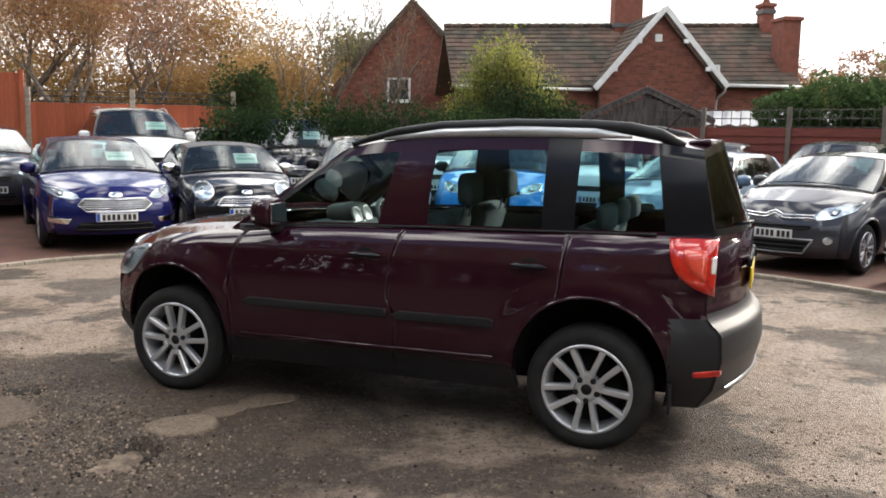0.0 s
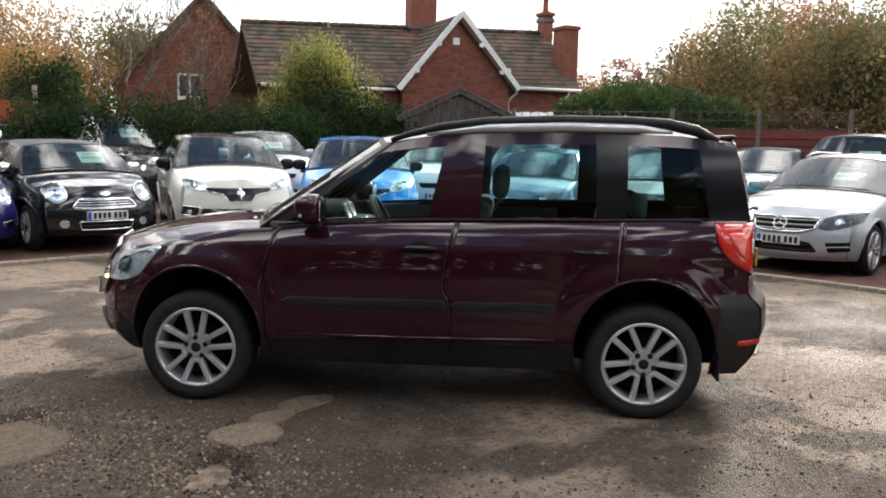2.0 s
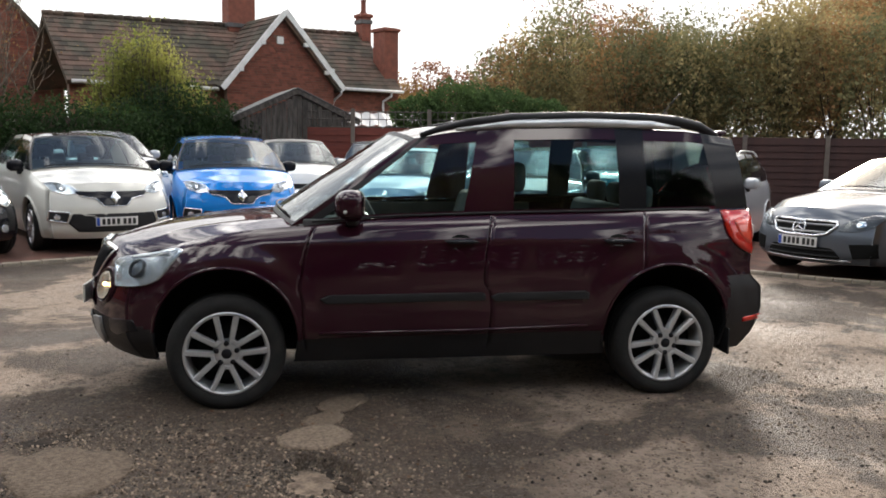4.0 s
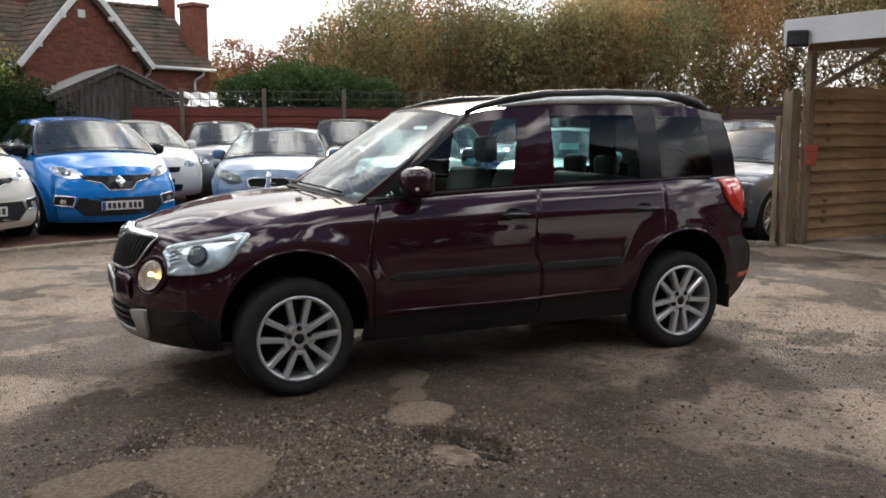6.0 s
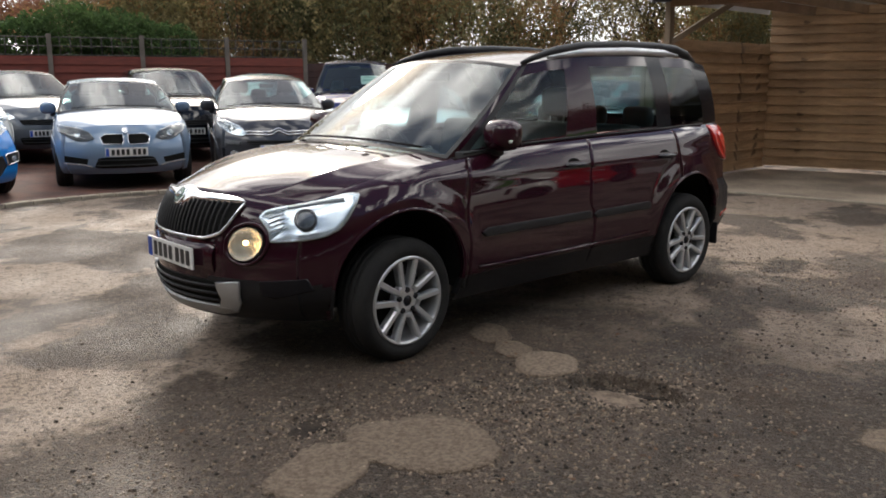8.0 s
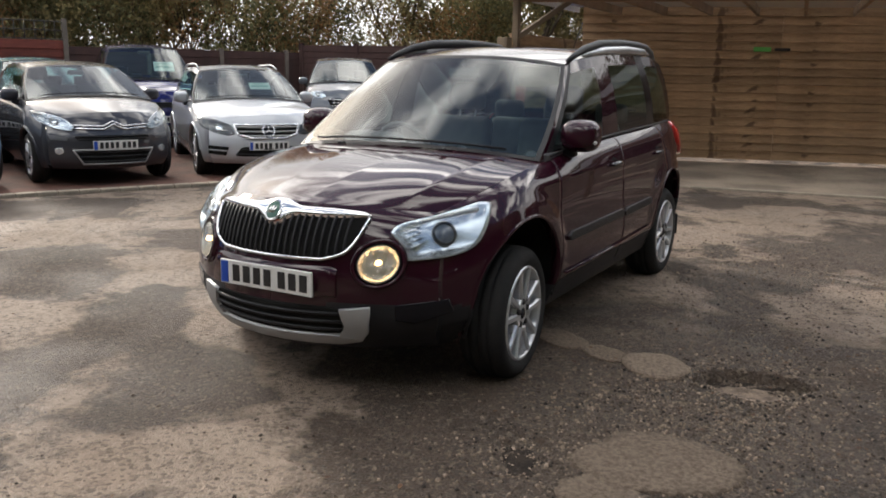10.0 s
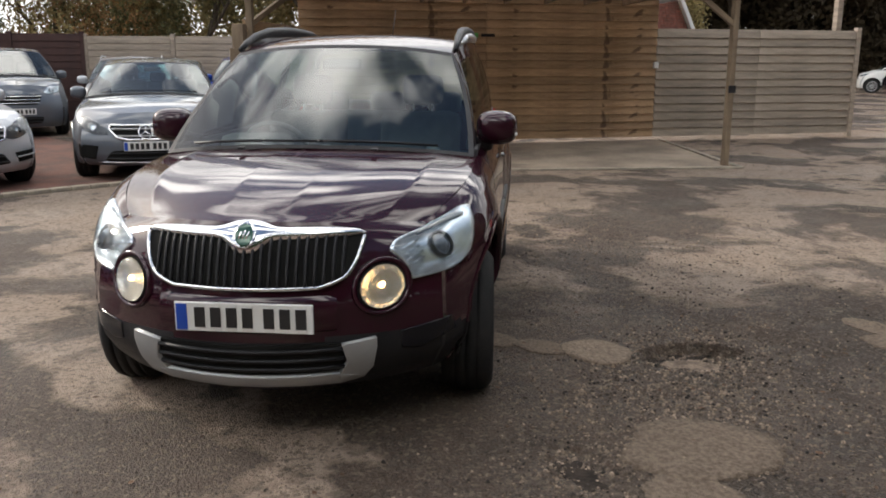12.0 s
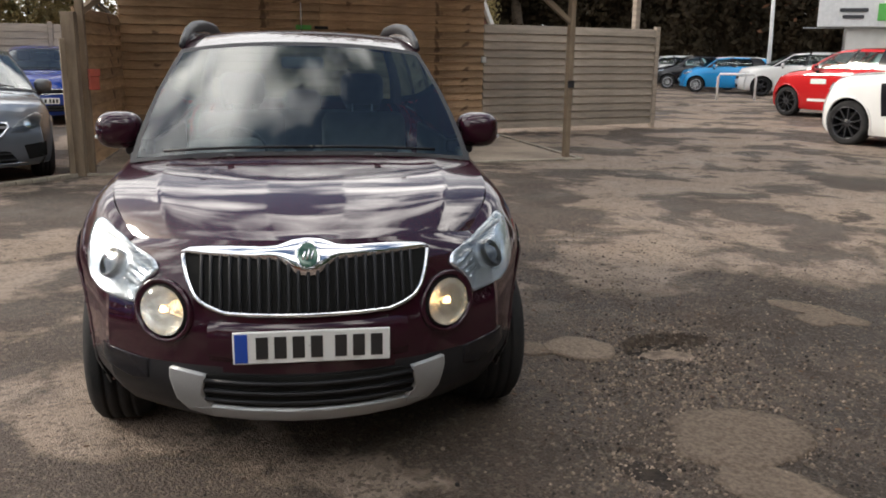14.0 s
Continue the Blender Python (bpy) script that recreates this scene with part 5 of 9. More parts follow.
def build_carport():
    lw = thing("car_port_side_wall", "brown lap-board side wall of the car port", "wall", kind="structure")
    wall_boards(lw, (6.40, 5.47), C_LEFT, 0.05, 1.93, 0.147, M_TIMBER, seed=1)
    post(lw, 6.28, 5.55, 1.90, 0.15, M_POSTWOOD, turn=-25)
    post(lw, 6.43, 5.40, 2.45, 0.09, M_POSTWOOD, turn=-25)
    part("side_rail", box_bm(0.05, 0.06, 1.6, (6.17, 5.66, 0.8), 0.006), M_POSTWOOD, lw)
    bw = thing("car_port_back_wall", "tall brown lap-board back wall of the car port", "wall", kind="structure")
    wall_boards(bw, C_LEFT, C_STEP, 0.08, 2.52, 0.136, M_TIMBER, seed=2, split=2)
    fw = thing("board_fence", "weathered grey-brown lap-board fence", "fence", kind="structure")
    wall_boards(fw, C_STEP, C_END, 0.08, 2.06, 0.147, M_GREYTIMBER, seed=3, split=2)
    post(fw, C_END[0], C_END[1], 2.05, 0.10, M_GREYTIMBER)
    # knots and dark rubbed streaks are on the boards; slab and kerb
    slab = [(6.22, 5.50), (9.28, 4.38), (8.80, -2.1), (4.92, -0.96)]
    v = [(x, y, 0.002) for x, y in slab] + [(x, y, 0.014) for x, y in slab]
    tagged(put("car_port_slab", mesh_of("car_port_slab", v, [(4, 7, 6, 5), (0, 1, 5, 4), (1, 2, 6, 5), (2, 3, 7, 6), (3, 0, 4, 7)], M_SLAB, False)), "dusty concrete floor slab of the car port", "floor", kind="structure")
    kb = thing("car_port_kerb", "pale timber kerb round the car port slab", "kerb", kind="structure")
    for a, b, n in ((P_FRONT_L, Vector((4.79, -1.03, 0)), 5), (Vector((4.79, -1.03, 0)), Vector((8.80, -2.16, 0)), 3)):
        for k in range(n):
            p, q = a.lerp(b, k / n), a.lerp(b, (k + 1) / n)
            d = q - p
            c = (p + q) / 2
            part("kerb_piece", box_bm(d.length - 0.01, 0.075, 0.030, (0, 0, 0.013), 0.008), M_KERB, kb, m=Matrix.Translation((c.x, c.y, 0)) @ pose(0, 0, 0, 0, 0, math.degrees(math.atan2(d.y, d.x))))
    fp = thing("car_port_post", "slender timber post of the car port with a slanted brace", "post", Matrix.Translation((5.05, -0.93, 0.02)))
    part("upright", box_bm(0.085, 0.085, 2.42, (0, 0, 1.21), 0.008), M_POSTWOOD, fp)
    d = (P_FRONT_L - P_FRONT_R).normalized()
    part("brace", box_bm(0.07, 0.07, 0.95, (0, 0, 0.475), 0.006), M_POSTWOOD, fp, m=Matrix.Translation((0, 0, 1.90)) @ Vector((d.x * 0.8, d.y * 0.8, 0.62)).to_track_quat("Z", "Y").to_matrix().to_4x4())
    part("bracket", box_bm(0.02, 0.11, 0.10, (-0.05, 0, 1.05), 0.004), M_PLASTIC, fp)
    roof = thing("car_port_roof", "flat car port roof with white fascia and brown underside", "roof", kind="structure")
    a, b, c, e = (6.10, 5.62), (4.80, -1.10), (8.95, -2.05), (9.45, 4.45)
    for f0, f1, dm, nm in ((0.0, 0.07, M_ROOFDECK, "deck"), (0.07, 1.0, M_SHEET, "clear_sheet")):
        qa, qb = Vector(a).lerp(Vector(e), f0), Vector(b).lerp(Vector(c), f0)
        qc, qe = Vector(b).lerp(Vector(c), f1), Vector(a).lerp(Vector(e), f1)
        v = [(q.x, q.y, z) for z in (2.52, 2.56) for q in (qa, qb, qc, qe)]
        put(nm, mesh_of(nm, v, [(0, 1, 2, 3), (7, 6, 5, 4), (0, 4, 5, 1), (1, 5, 6, 2), (2, 6, 7, 3), (3, 7, 4, 0)], dm, False), roof)

    def beam(p, q, z, h, w, material, name):
        p, q = Vector((*p, 0)), Vector((*q, 0))
        dd = q - p
        mm = (p + q) / 2
        part(name, box_bm(dd.length, w, h, (0, 0, 0), 0.006), material, roof, m=Matrix.Translation((mm.x, mm.y, z)) @ pose(0, 0, 0, 0, 0, math.degrees(math.atan2(dd.y, dd.x))))

    beam(a, b, 2.585, 0.30, 0.035, M_FASCIA, "fascia")
    beam(a, e, 2.585, 0.30, 0.035, M_FASCIA, "fascia")
    beam(b, c, 2.585, 0.30, 0.035, M_FASCIA, "fascia")
    for k in range(1, 9):
        f = k / 9
        p = Vector(a).lerp(Vector(b), f)
        q = Vector(e).lerp(Vector(c), f)
        beam((p.x + 0.05, p.y), (q.x - 0.05, q.y), 2.45, 0.13, 0.05, M_ROOFDECK, "joist")
    beam((6.22, 5.35), (4.98, -0.95), 2.42, 0.12, 0.07, M_ROOFDECK, "front_beam")
    part("corner_brace", box_bm(0.07, 0.07, 1.0, (0, 0, 0.5), 0.006), M_POSTWOOD, roof, m=Matrix.Translation((6.43, 5.40, 1.90)) @ Vector((0.55, -0.85, 0.62)).to_track_quat("Z", "Y").to_matrix().to_4x4())
    fl = thing("floodlight", "black floodlight with a glass front under the roof corner", "floodlight", Matrix.Translation((5.98, 5.42, 2.50)) @ pose(0, 0, 0, 0, 0, 200))
    part("body", box_bm(0.13, 0.24, 0.19, (0, 0, 0), 0.02), M_PLASTIC, fl)
    part("lamp_glass", box_bm(0.01, 0.20, 0.15, (0.068, 0, 0), 0.004), M_PANE, fl)
    part("arm", box_bm(0.22, 0.05, 0.04, (-0.14, 0, 0.02), 0.008), M_PLASTIC, fl)
    rb = thing("call_point_box", "red plastic box on the car port wall", "box", Matrix.Translation((6.34, 5.315, 1.13)) @ pose(0, 0, 0, 0, 0, 205))
    part("case", box_bm(0.05, 0.13, 0.25, (0, 0, 0), 0.012), M_REDBOX, rb)
    part("lid", box_bm(0.02, 0.15, 0.09, (0.022, 0, 0.08), 0.008), M_REDBOX, rb)
    sg = thing("green_sign", "small green sign strip on the back wall", "sign", Matrix.Translation((8.98, 1.36, 1.86)) @ pose(0, 0, 0, 0, 0, 175))
    part("panel", box_bm(0.012, 0.27, 0.075, (0, -0.14, 0), 0.003), M_GREEN, sg)
    part("letter_bar", box_bm(0.010, 0.24, 0.05, (0, 0.17, 0), 0.003), M_PLASTIC, sg)
    wb_ = thing("white_switch_box", "small white box on the board fence", "box", Matrix.Translation((8.70, -1.94, 1.36)) @ pose(0, 0, 0, 0, 0, 175))
    part("case", box_bm(0.05, 0.09, 0.11, (0, 0, 0), 0.01), M_WHITEMETAL, wb_)


build_carport()


# ---- fences round the yard ----
def fence_run(p, q, h, z0, material, name, label, bay=1.83, boards=11, seed=1, vertical=False, trellis=0.0, post_h=None, post_mat=None):
    p, q = Vector((*p, 0)), Vector((*q, 0))
    n = max(1, round((q - p).length / bay))
    d = (q - p) / n
    ang = math.degrees(math.atan2(d.y, d.x))
    fence = thing(name, label, "fence", kind="structure")
    rnd = random.Random(seed)
    if vertical:
        k = int(d.length / 0.14)
        bm = box_bm(d.length / k + 0.01, 0.018, h, (0, 0, h / 2), 0.003, segments=1)
    else:
        bm = box_bm(d.length - 0.08, 0.018, h / boards + 0.018, (0, 0, 0), 0.003, segments=1)
    me = bpy.data.meshes.new("board")
    bm.to_mesh(me)
    bm.free()
    me.materials.append(material)
    for i in range(n + 1):
        c = p + d * i
        post(fence, c.x, c.y, (post_h or h + 0.06) + trellis, 0.10, post_mat or M_POST, z0, turn=ang)
    for i in range(n):
        c = p + d * (i + 0.5)
        base = Matrix.Translation((c.x, c.y, z0)) @ pose(0, 0, 0, 0, 0, ang)
        if vertical:
            for j in range(k):
                put("board", me, fence, "", base @ pose(-d.length / 2 + d.length * (j + 0.5) / k, 0.01 * (j % 2), 0, 0, 0, rnd.uniform(-3, 3)))
        else:
            for j in range(boards):
                put("board", me, fence, "", base @ pose(0, 0, h * (j + 0.5) / boards, -7, 0, 0))
        if trellis:
            tv, tf = [], []
            cells = 9
            for j in range(cells + 1):
                x = -d.length / 2 + d.length * j / cells
                v, f = tube([(x, 0, h + 0.02), (x, 0, h + trellis)], 0.012, 4)
                o = len(tv)
                tv += v
                tf += [tuple(a + o for a in g) for g in f]
            for j in range(3):
                z = h + 0.03 + (trellis - 0.04) * j / 2
                v, f = tube([(-d.length / 2, 0, z), (d.length / 2, 0, z)], 0.012, 4)
                o = len(tv)
                tv += v
                tf += [tuple(a + o for a in g) for g in f]
            put("trellis", mesh_of("trellis", tv, tf, M_OLDWOOD), fence, "thin wooden trellis", base)
    return fence


fence_run((3.4, 22.5), (12.75, 15.6), 1.90, 0.02, M_REDFENCE, "red_panel_fence", "red-stained lap panel fence between concrete posts", seed=11, trellis=0.42)
fence_run((12.75, 15.6), (18.5, 10.6), 1.80, 0.0, M_DARKFENCE, "dark_panel_fence", "dark brown panel fence at the end of the yard", seed=12)
fence_run((17.3, 11.5), (16.79, 8.36), 2.0, 0.0, M_DARKFENCE, "dark_panel_fence", "dark maroon-brown panel fence behind the parked cars", seed=17, boards=13, post_mat=M_DARKFENCE)
fence_run((16.79, 8.31), (15.2, -1.5), 1.95, 0.0, M_GREYTIMBER, "grey_board_fence", "grey-brown lap-board fence behind the parked cars", seed=13, boards=13, post_mat=M_GREYTIMBER)
fence_run((-16.0, 15.8), (-8.55, 18.2), 2.55, 0.25, M_ORANGEFENCE, "tall_board_fence", "tall orange-red upright board fence", seed=14, vertical=True, post_mat=M_ORANGEFENCE)
fence_run((-8.45, 18.25), (-4.3, 18.9), 1.95, 0.25, M_ORANGEFENCE, "low_board_fence", "orange-red upright board fence with trellis top", seed=15, vertical=True, trellis=0.26, post_mat=M_GREYTIMBER)
fence_run((-4.3, 18.9), (3.4, 22.5), 1.7, 0.3, M_DARKFENCE, "hedge_fence", "dark fence behind the hedge", seed=16)


# ---- the brick cottage and its neighbours ----
def brick_wall(owner, outline, holes, m, name="wall", brick=True):
    """A brick face in the local x-z plane within an outline of (x, z), with real courses and rectangular openings, on a mortar backing."""
    zs = [p[1] for p in outline]
    z0, z1 = min(zs), max(zs)

    def span(z):
        xs = []
        n = len(outline)
        for i in range(n):
            a, b = outline[i], outline[(i + 1) % n]
            if (a[1] - z) * (b[1] - z) <= 0 and a[1] != b[1]:
                xs.append(a[0] + (b[0] - a[0]) * (z - a[1]) / (b[1] - a[1]))
        return (min(xs), max(xs)) if len(xs) > 1 else None

    bl, bh, j = 0.225, 0.075, 0.012
    verts, faces = [], []
    k = 0
    z = z0
    while z < z1 - 0.02:
        s = span(z + bh / 2)
        if s:
            x = s[0] - (bl / 2 if k % 2 else 0)
            while x < s[1]:
                a, b = max(x, s[0]), min(x + bl - j, s[1])
                if b - a > 0.02 and not any(h[0] < (a + b) / 2 < h[2] and h[1] < z + bh / 2 < h[3] for h in holes):
                    o = len(verts)
                    d = 0.012 + 0.004 * math.sin(x * 37 + z * 91)
                    verts += [(a, 0, z), (b, 0, z), (b, 0, z + bh - j), (a, 0, z + bh - j), (a, -d, z), (b, -d, z), (b, -d, z + bh - j), (a, -d, z + bh - j)]
                    faces += [(o + 4, o + 5, o + 6, o + 7), (o, o + 1, o + 5, o + 4), (o + 1, o + 2, o + 6, o + 5), (o + 2, o + 3, o + 7, o + 6), (o + 3, o, o + 4, o + 7)]
                x += bl
        z += bh
        k += 1
    tagged(put("brickwork", mesh_of("brickwork", verts, faces, M_BRICK, False), owner, "", m), kind="stuff")
    n = len(outline)
    v = [(x, 0.0, z) for x, z in outline] + [(x, 0.22, z) for x, z in outline]
    f = [tuple(range(n)), tuple(range(n, 2 * n))[::-1]] + [(i, i + n, (i + 1) % n + n, (i + 1) % n) for i in range(n)]
    put(name, mesh_of(name, v, f, M_MORTAR, False), owner, "mortar-jointed brick wall", m)


def tiled_slope(owner, p0, p1, p2, p3, cover=0.22, wide=0.26, seed=1, name="roof_tiles"):
    """Overlapping tiles on a slope: eaves p0-p1, ridge p3-p2."""
    p0, p1, p2, p3 = (Vector(p) for p in (p0, p1, p2, p3))
    rnd = random.Random(seed)
    up = ((p3 - p0) + (p2 - p1)) / 2
    rows = max(2, int(up.length / cover))
    nrm = (p1 - p0).cross(p3 - p0).normalized()
    if nrm.z < 0:
        nrm = -nrm
    verts, faces = [], []
    for r in range(rows):
        f0, f1 = r / rows, (r + 1.25) / rows
        a, b = p0.lerp(p3, f0), p1.lerp(p2, f0)
        a1, b1 = p0.lerp(p3, min(f1, 1)), p1.lerp(p2, min(f1, 1))
        n = max(1, int((b - a).length / wide))
        off = 0.5 if r % 2 else 0.0
        for k in range(n + 1):
            u0, u1 = (k - off) / n, (k + 1 - off) / n
            u0, u1 = max(0, u0), min(1, u1) - 0.012 / max(1, (b - a).length)
            if u1 <= u0:
                continue
            lift = 0.030 + rnd.uniform(-0.006, 0.008)
            q = [a.lerp(b, u0) + nrm * lift, a.lerp(b, u1) + nrm * lift, a1.lerp(b1, u1) + nrm * 0.004, a1.lerp(b1, u0) + nrm * 0.004]
            o = len(verts)
            verts += q + [a.lerp(b, u0), a.lerp(b, u1)]
            faces += [(o, o + 1, o + 2, o + 3), (o + 4, o + 5, o + 1, o)]
    tagged(put(name, mesh_of(name, verts, faces, M_TILE, False), owner), kind="stuff")
    v = [p0, p1, p2, p3] + [p - nrm * 0.12 for p in (p0, p1, p2, p3)]
    put("roof_deck", mesh_of("roof_deck", v, [(0, 1, 2, 3), (7, 6, 5, 4), (0, 4, 5, 1), (1, 5, 6, 2), (2, 6, 7, 3), (3, 7, 4, 0)], M_TILE, False), owner, "mottled clay-tiled roof")


def window(owner, m, w, h, lights=2, bars=1):
    """A white casement window standing in the local x-z plane."""
    fr = bmesh.new()
    t = 0.07
    box_bm(w, 0.08, t, (w / 2, 0, t / 2), 0.006, bm=fr)
    box_bm(w, 0.08, t, (w / 2, 0, h - t / 2), 0.006, bm=fr)
    for k in range(lights + 1):
        box_bm(t, 0.08, h - 2 * t, (t / 2 + (w - t) * k / lights, 0, h / 2), 0.006, bm=fr)
    wi = part("window", fr, M_WHITEWOOD, owner, "white casement window", m=m)
    for k in range(lights):
        x = t + (w - t) * k / lights
        pw = (w - t) / lights - t
        part("pane", box_bm(pw, 0.01, h - 2 * t, (x + pw / 2, 0.01, h / 2)), M_PANE, wi)
        for b in range(bars):
            part("glazing_bar", box_bm(pw, 0.03, 0.03, (x + pw / 2, -0.01, t + (h - 2 * t) * (b + 1) / (bars + 1) + 0.08)), M_WHITEWOOD, wi)
    part("sill", box_bm(w + 0.1, 0.14, 0.05, (w / 2, -0.03, -0.03), 0.01), M_WHITEWOOD, wi)


def build_cottage():
    """Local x along the front, y away, z up; the base stands lower than the yard's far edge."""
    m = Matrix.Translation((5.20, 26.66, 0)) @ pose(0, 0, 0, 0, 0, 5.54)
    h = thing("cottage", "red brick cottage with clay-tiled roof and white bargeboards", "house", m)
    # gable wing, flush with the range
    brick_wall(h, [(0.0, 0.0), (3.70, 0.0), (3.70, 3.38), (1.84, 5.40), (0.0, 3.30)], [(1.65, 4.60, 1.90, 4.84)], Matrix.Translation((0, -0.45, 0)))
    part("vent", box_bm(0.22, 0.05, 0.22, (1.775, -0.47, 4.72), 0.01), M_WHITEWOOD, h, "small white square vent")
    brick_wall(h, [(-4.4, 0.0), (6.52, 0.0), (6.52, 3.42), (-4.4, 3.15)], [], Matrix.Translation((0, 0.0, 0)))
    brick_wall(h, [(0, 0), (4.6, 0), (4.6, 3.4), (2.3, 5.45), (0, 3.4)], [], Matrix.Translation((6.52, 0.0, 0)) @ pose(0, 0, 0, 0, 0, 90))
    # roofs
    tiled_slope(h, (-4.5, -0.22, 3.14), (6.62, -0.22, 3.42), (6.62, 2.3, 5.55), (-4.5, 2.3, 5.20), seed=1)
    tiled_slope(h, (6.62, 4.8, 3.4), (-4.5, 4.8, 3.2), (-4.5, 2.3, 5.20), (6.62, 2.3, 5.55), seed=2, cover=0.4, wide=0.5)
    tiled_slope(h, (-0.22, -0.62, 3.20), (-0.22, 1.0, 3.20), (1.84, 2.2, 5.55), (1.84, -0.62, 5.55), seed=3)
    tiled_slope(h, (3.92, 1.0, 3.30), (3.92, -0.62, 3.30), (1.84, -0.62, 5.55), (1.84, 2.2, 5.55), seed=4)
    rv, rf = [], []
    for k in range(38):
        x = -4.5 + 11.1 * k / 38
        v, f = tube([(x, 2.3, 5.20 + 0.35 * k / 38 + 0.02), (x + 0.28, 2.3, 5.20 + 0.35 * (k + 1) / 38 + 0.035)], [0.085, 0.10], 8)
        o = len(rv)
        rv += v
        rf += [tuple(a + o for a in g) for g in f]
    put("ridge_tiles", mesh_of("ridge_tiles", rv, rf, M_TILE), h)
    # bargeboards
    for x0, x1, zl in ((-0.26, 1.84, 3.16), (3.96, 1.84, 3.26)):
        d = Vector((x1 - x0, 0, 5.60 - zl))
        c = Vector(((x0 + x1) / 2, -0.66, (5.60 + zl) / 2))
        ang = math.degrees(math.atan2(d.z, d.x))
        part("bargeboard", box_bm(d.length, 0.05, 0.17, (0, 0, -0.04), 0.006), M_WHITEWOOD, h, "white bargeboard", m=Matrix.Translation(c) @ pose(0, 0, 0, 0, -ang, 0))
        for k in range(2):
            p = Vector((x0, -0.66, zl)).lerp(Vector((x1, -0.66, 5.60)), 0.3 + 0.35 * k)
            part("barge_bracket", box_bm(0.16, 0.08, 0.12, tuple(p + Vector((0, 0, -0.16))), 0.01), M_WHITEWOOD, h)
    # gutters and pipes
    for x0, x1, z in ((-4.4, -0.2, 3.13), (3.95, 6.6, 3.36)):
        v, f = tube([(x0, -0.30, z), (x1, -0.30, z)], 0.055, 8)
        put("gutter", mesh_of("gutter", v, f, M_WHITEWOOD), h)
    for x, z0 in ((3.98, 3.30), (6.0, 3.32)):
        v, f = tube([(x + 0.1, -0.30, z0), (x + 0.1, -0.30, z0 - 0.12), (x - 0.08, -0.05 if x > 5 else -0.2, z0 - 0.30), (x - 0.08, -0.05, z0 - 0.42), (x - 0.08, -0.05, 0.1)], 0.04, 8)
        put("downpipe", mesh_of("downpipe", v, f, M_WHITEWOOD), h)
    # window beside the gable
    window(h, Matrix.Translation((3.55, -0.03, 3.35)), 0.42, 0.65, 1, 1)
    # chimneys
    for x, y, w, d, z0, z1, pots in ((1.65, 2.3, 0.95, 0.55, 4.9, 6.95, 2), (6.48, 0.65, 0.58, 0.75, 2.6, 5.62, 0), (6.52, 2.2, 0.40, 0.45, 5.0, 6.30, 1)):
        ch = part("chimney", box_bm(w, d, z1 - z0, (x, y, (z0 + z1) / 2), 0.01), M_BRICK, h, "red brick chimney stack")
        part("corbel", box_bm(w + 0.12, d + 0.12, 0.12, (x, y, z1 - 0.08), 0.02), M_BRICK, ch)
        for k in range(pots):
            v, f = lathe([(0.11, z1), (0.13, z1 + 0.04), (0.10, z1 + 0.1), (0.09, z1 + 0.42), (0.115, z1 + 0.45), (0.115, z1 + 0.5), (0.07, z1 + 0.5)], 16, axis="z")
            put("chimney_pot", mesh_of("chimney_pot", [(a + x + (k - (pots - 1) / 2) * 0.36, b + y, c) for a, b, c in v], f, M_BRICK), ch)
        part("flashing", box_bm(w + 0.08, d + 0.08, 0.14, (x, y, z0 + (1.0 if pots != 2 else 0.5)), 0.01), M_LEAD, ch)
    v, f = lathe([(0.09, 0), (0.10, 0.25), (0.13, 0.3), (0.05, 0.42)], 10, axis="z")
    put("roof_cowl", mesh_of("roof_cowl", [(a + 3.3, b + 2.3, c + 5.35) for a, b, c in v], f, M_PLASTIC), h)


def build_gable_house():
    """The steep brick gable left of the cottage, with its roof running back and to the right."""
    m = Matrix.Translation((-0.55, 31.2, 0)) @ pose(0, 0, 0, 0, 0, -8)
    h = thing("gable_house", "red brick house gable with a mossy tiled roof", "house", m)
    brick_wall(h, [(-2.9, 0), (1.95, 0), (1.95, 4.25), (0.0, 6.45), (-2.9, 3.35)], [(-0.9, 2.88, -0.06, 3.72)], Matrix.Identity(4))
    window(h, Matrix.Translation((-0.9, -0.05, 2.88)), 0.84, 0.84, 2, 0)
    brick_wall(h, [(0, 0), (8, 0), (8, 4.25), (0, 4.25)], [], Matrix.Translation((1.95, 0, 0)) @ pose(0, 0, 0, 0, 0, 90))
    tiled_slope(h, (2.15, -0.15, 4.08), (2.15, 8, 4.08), (0, 8, 6.5), (0, -0.15, 6.5), seed=7)
    tiled_slope(h, (-3.0, 8, 3.25), (-3.0, -0.15, 3.25), (0, -0.15, 6.5), (0, 8, 6.5), seed=8)
    part("fascia", box_bm(0.05, 8.2, 0.16, (2.16, 3.9, 4.05), 0.01), M_WHITEWOOD, h)


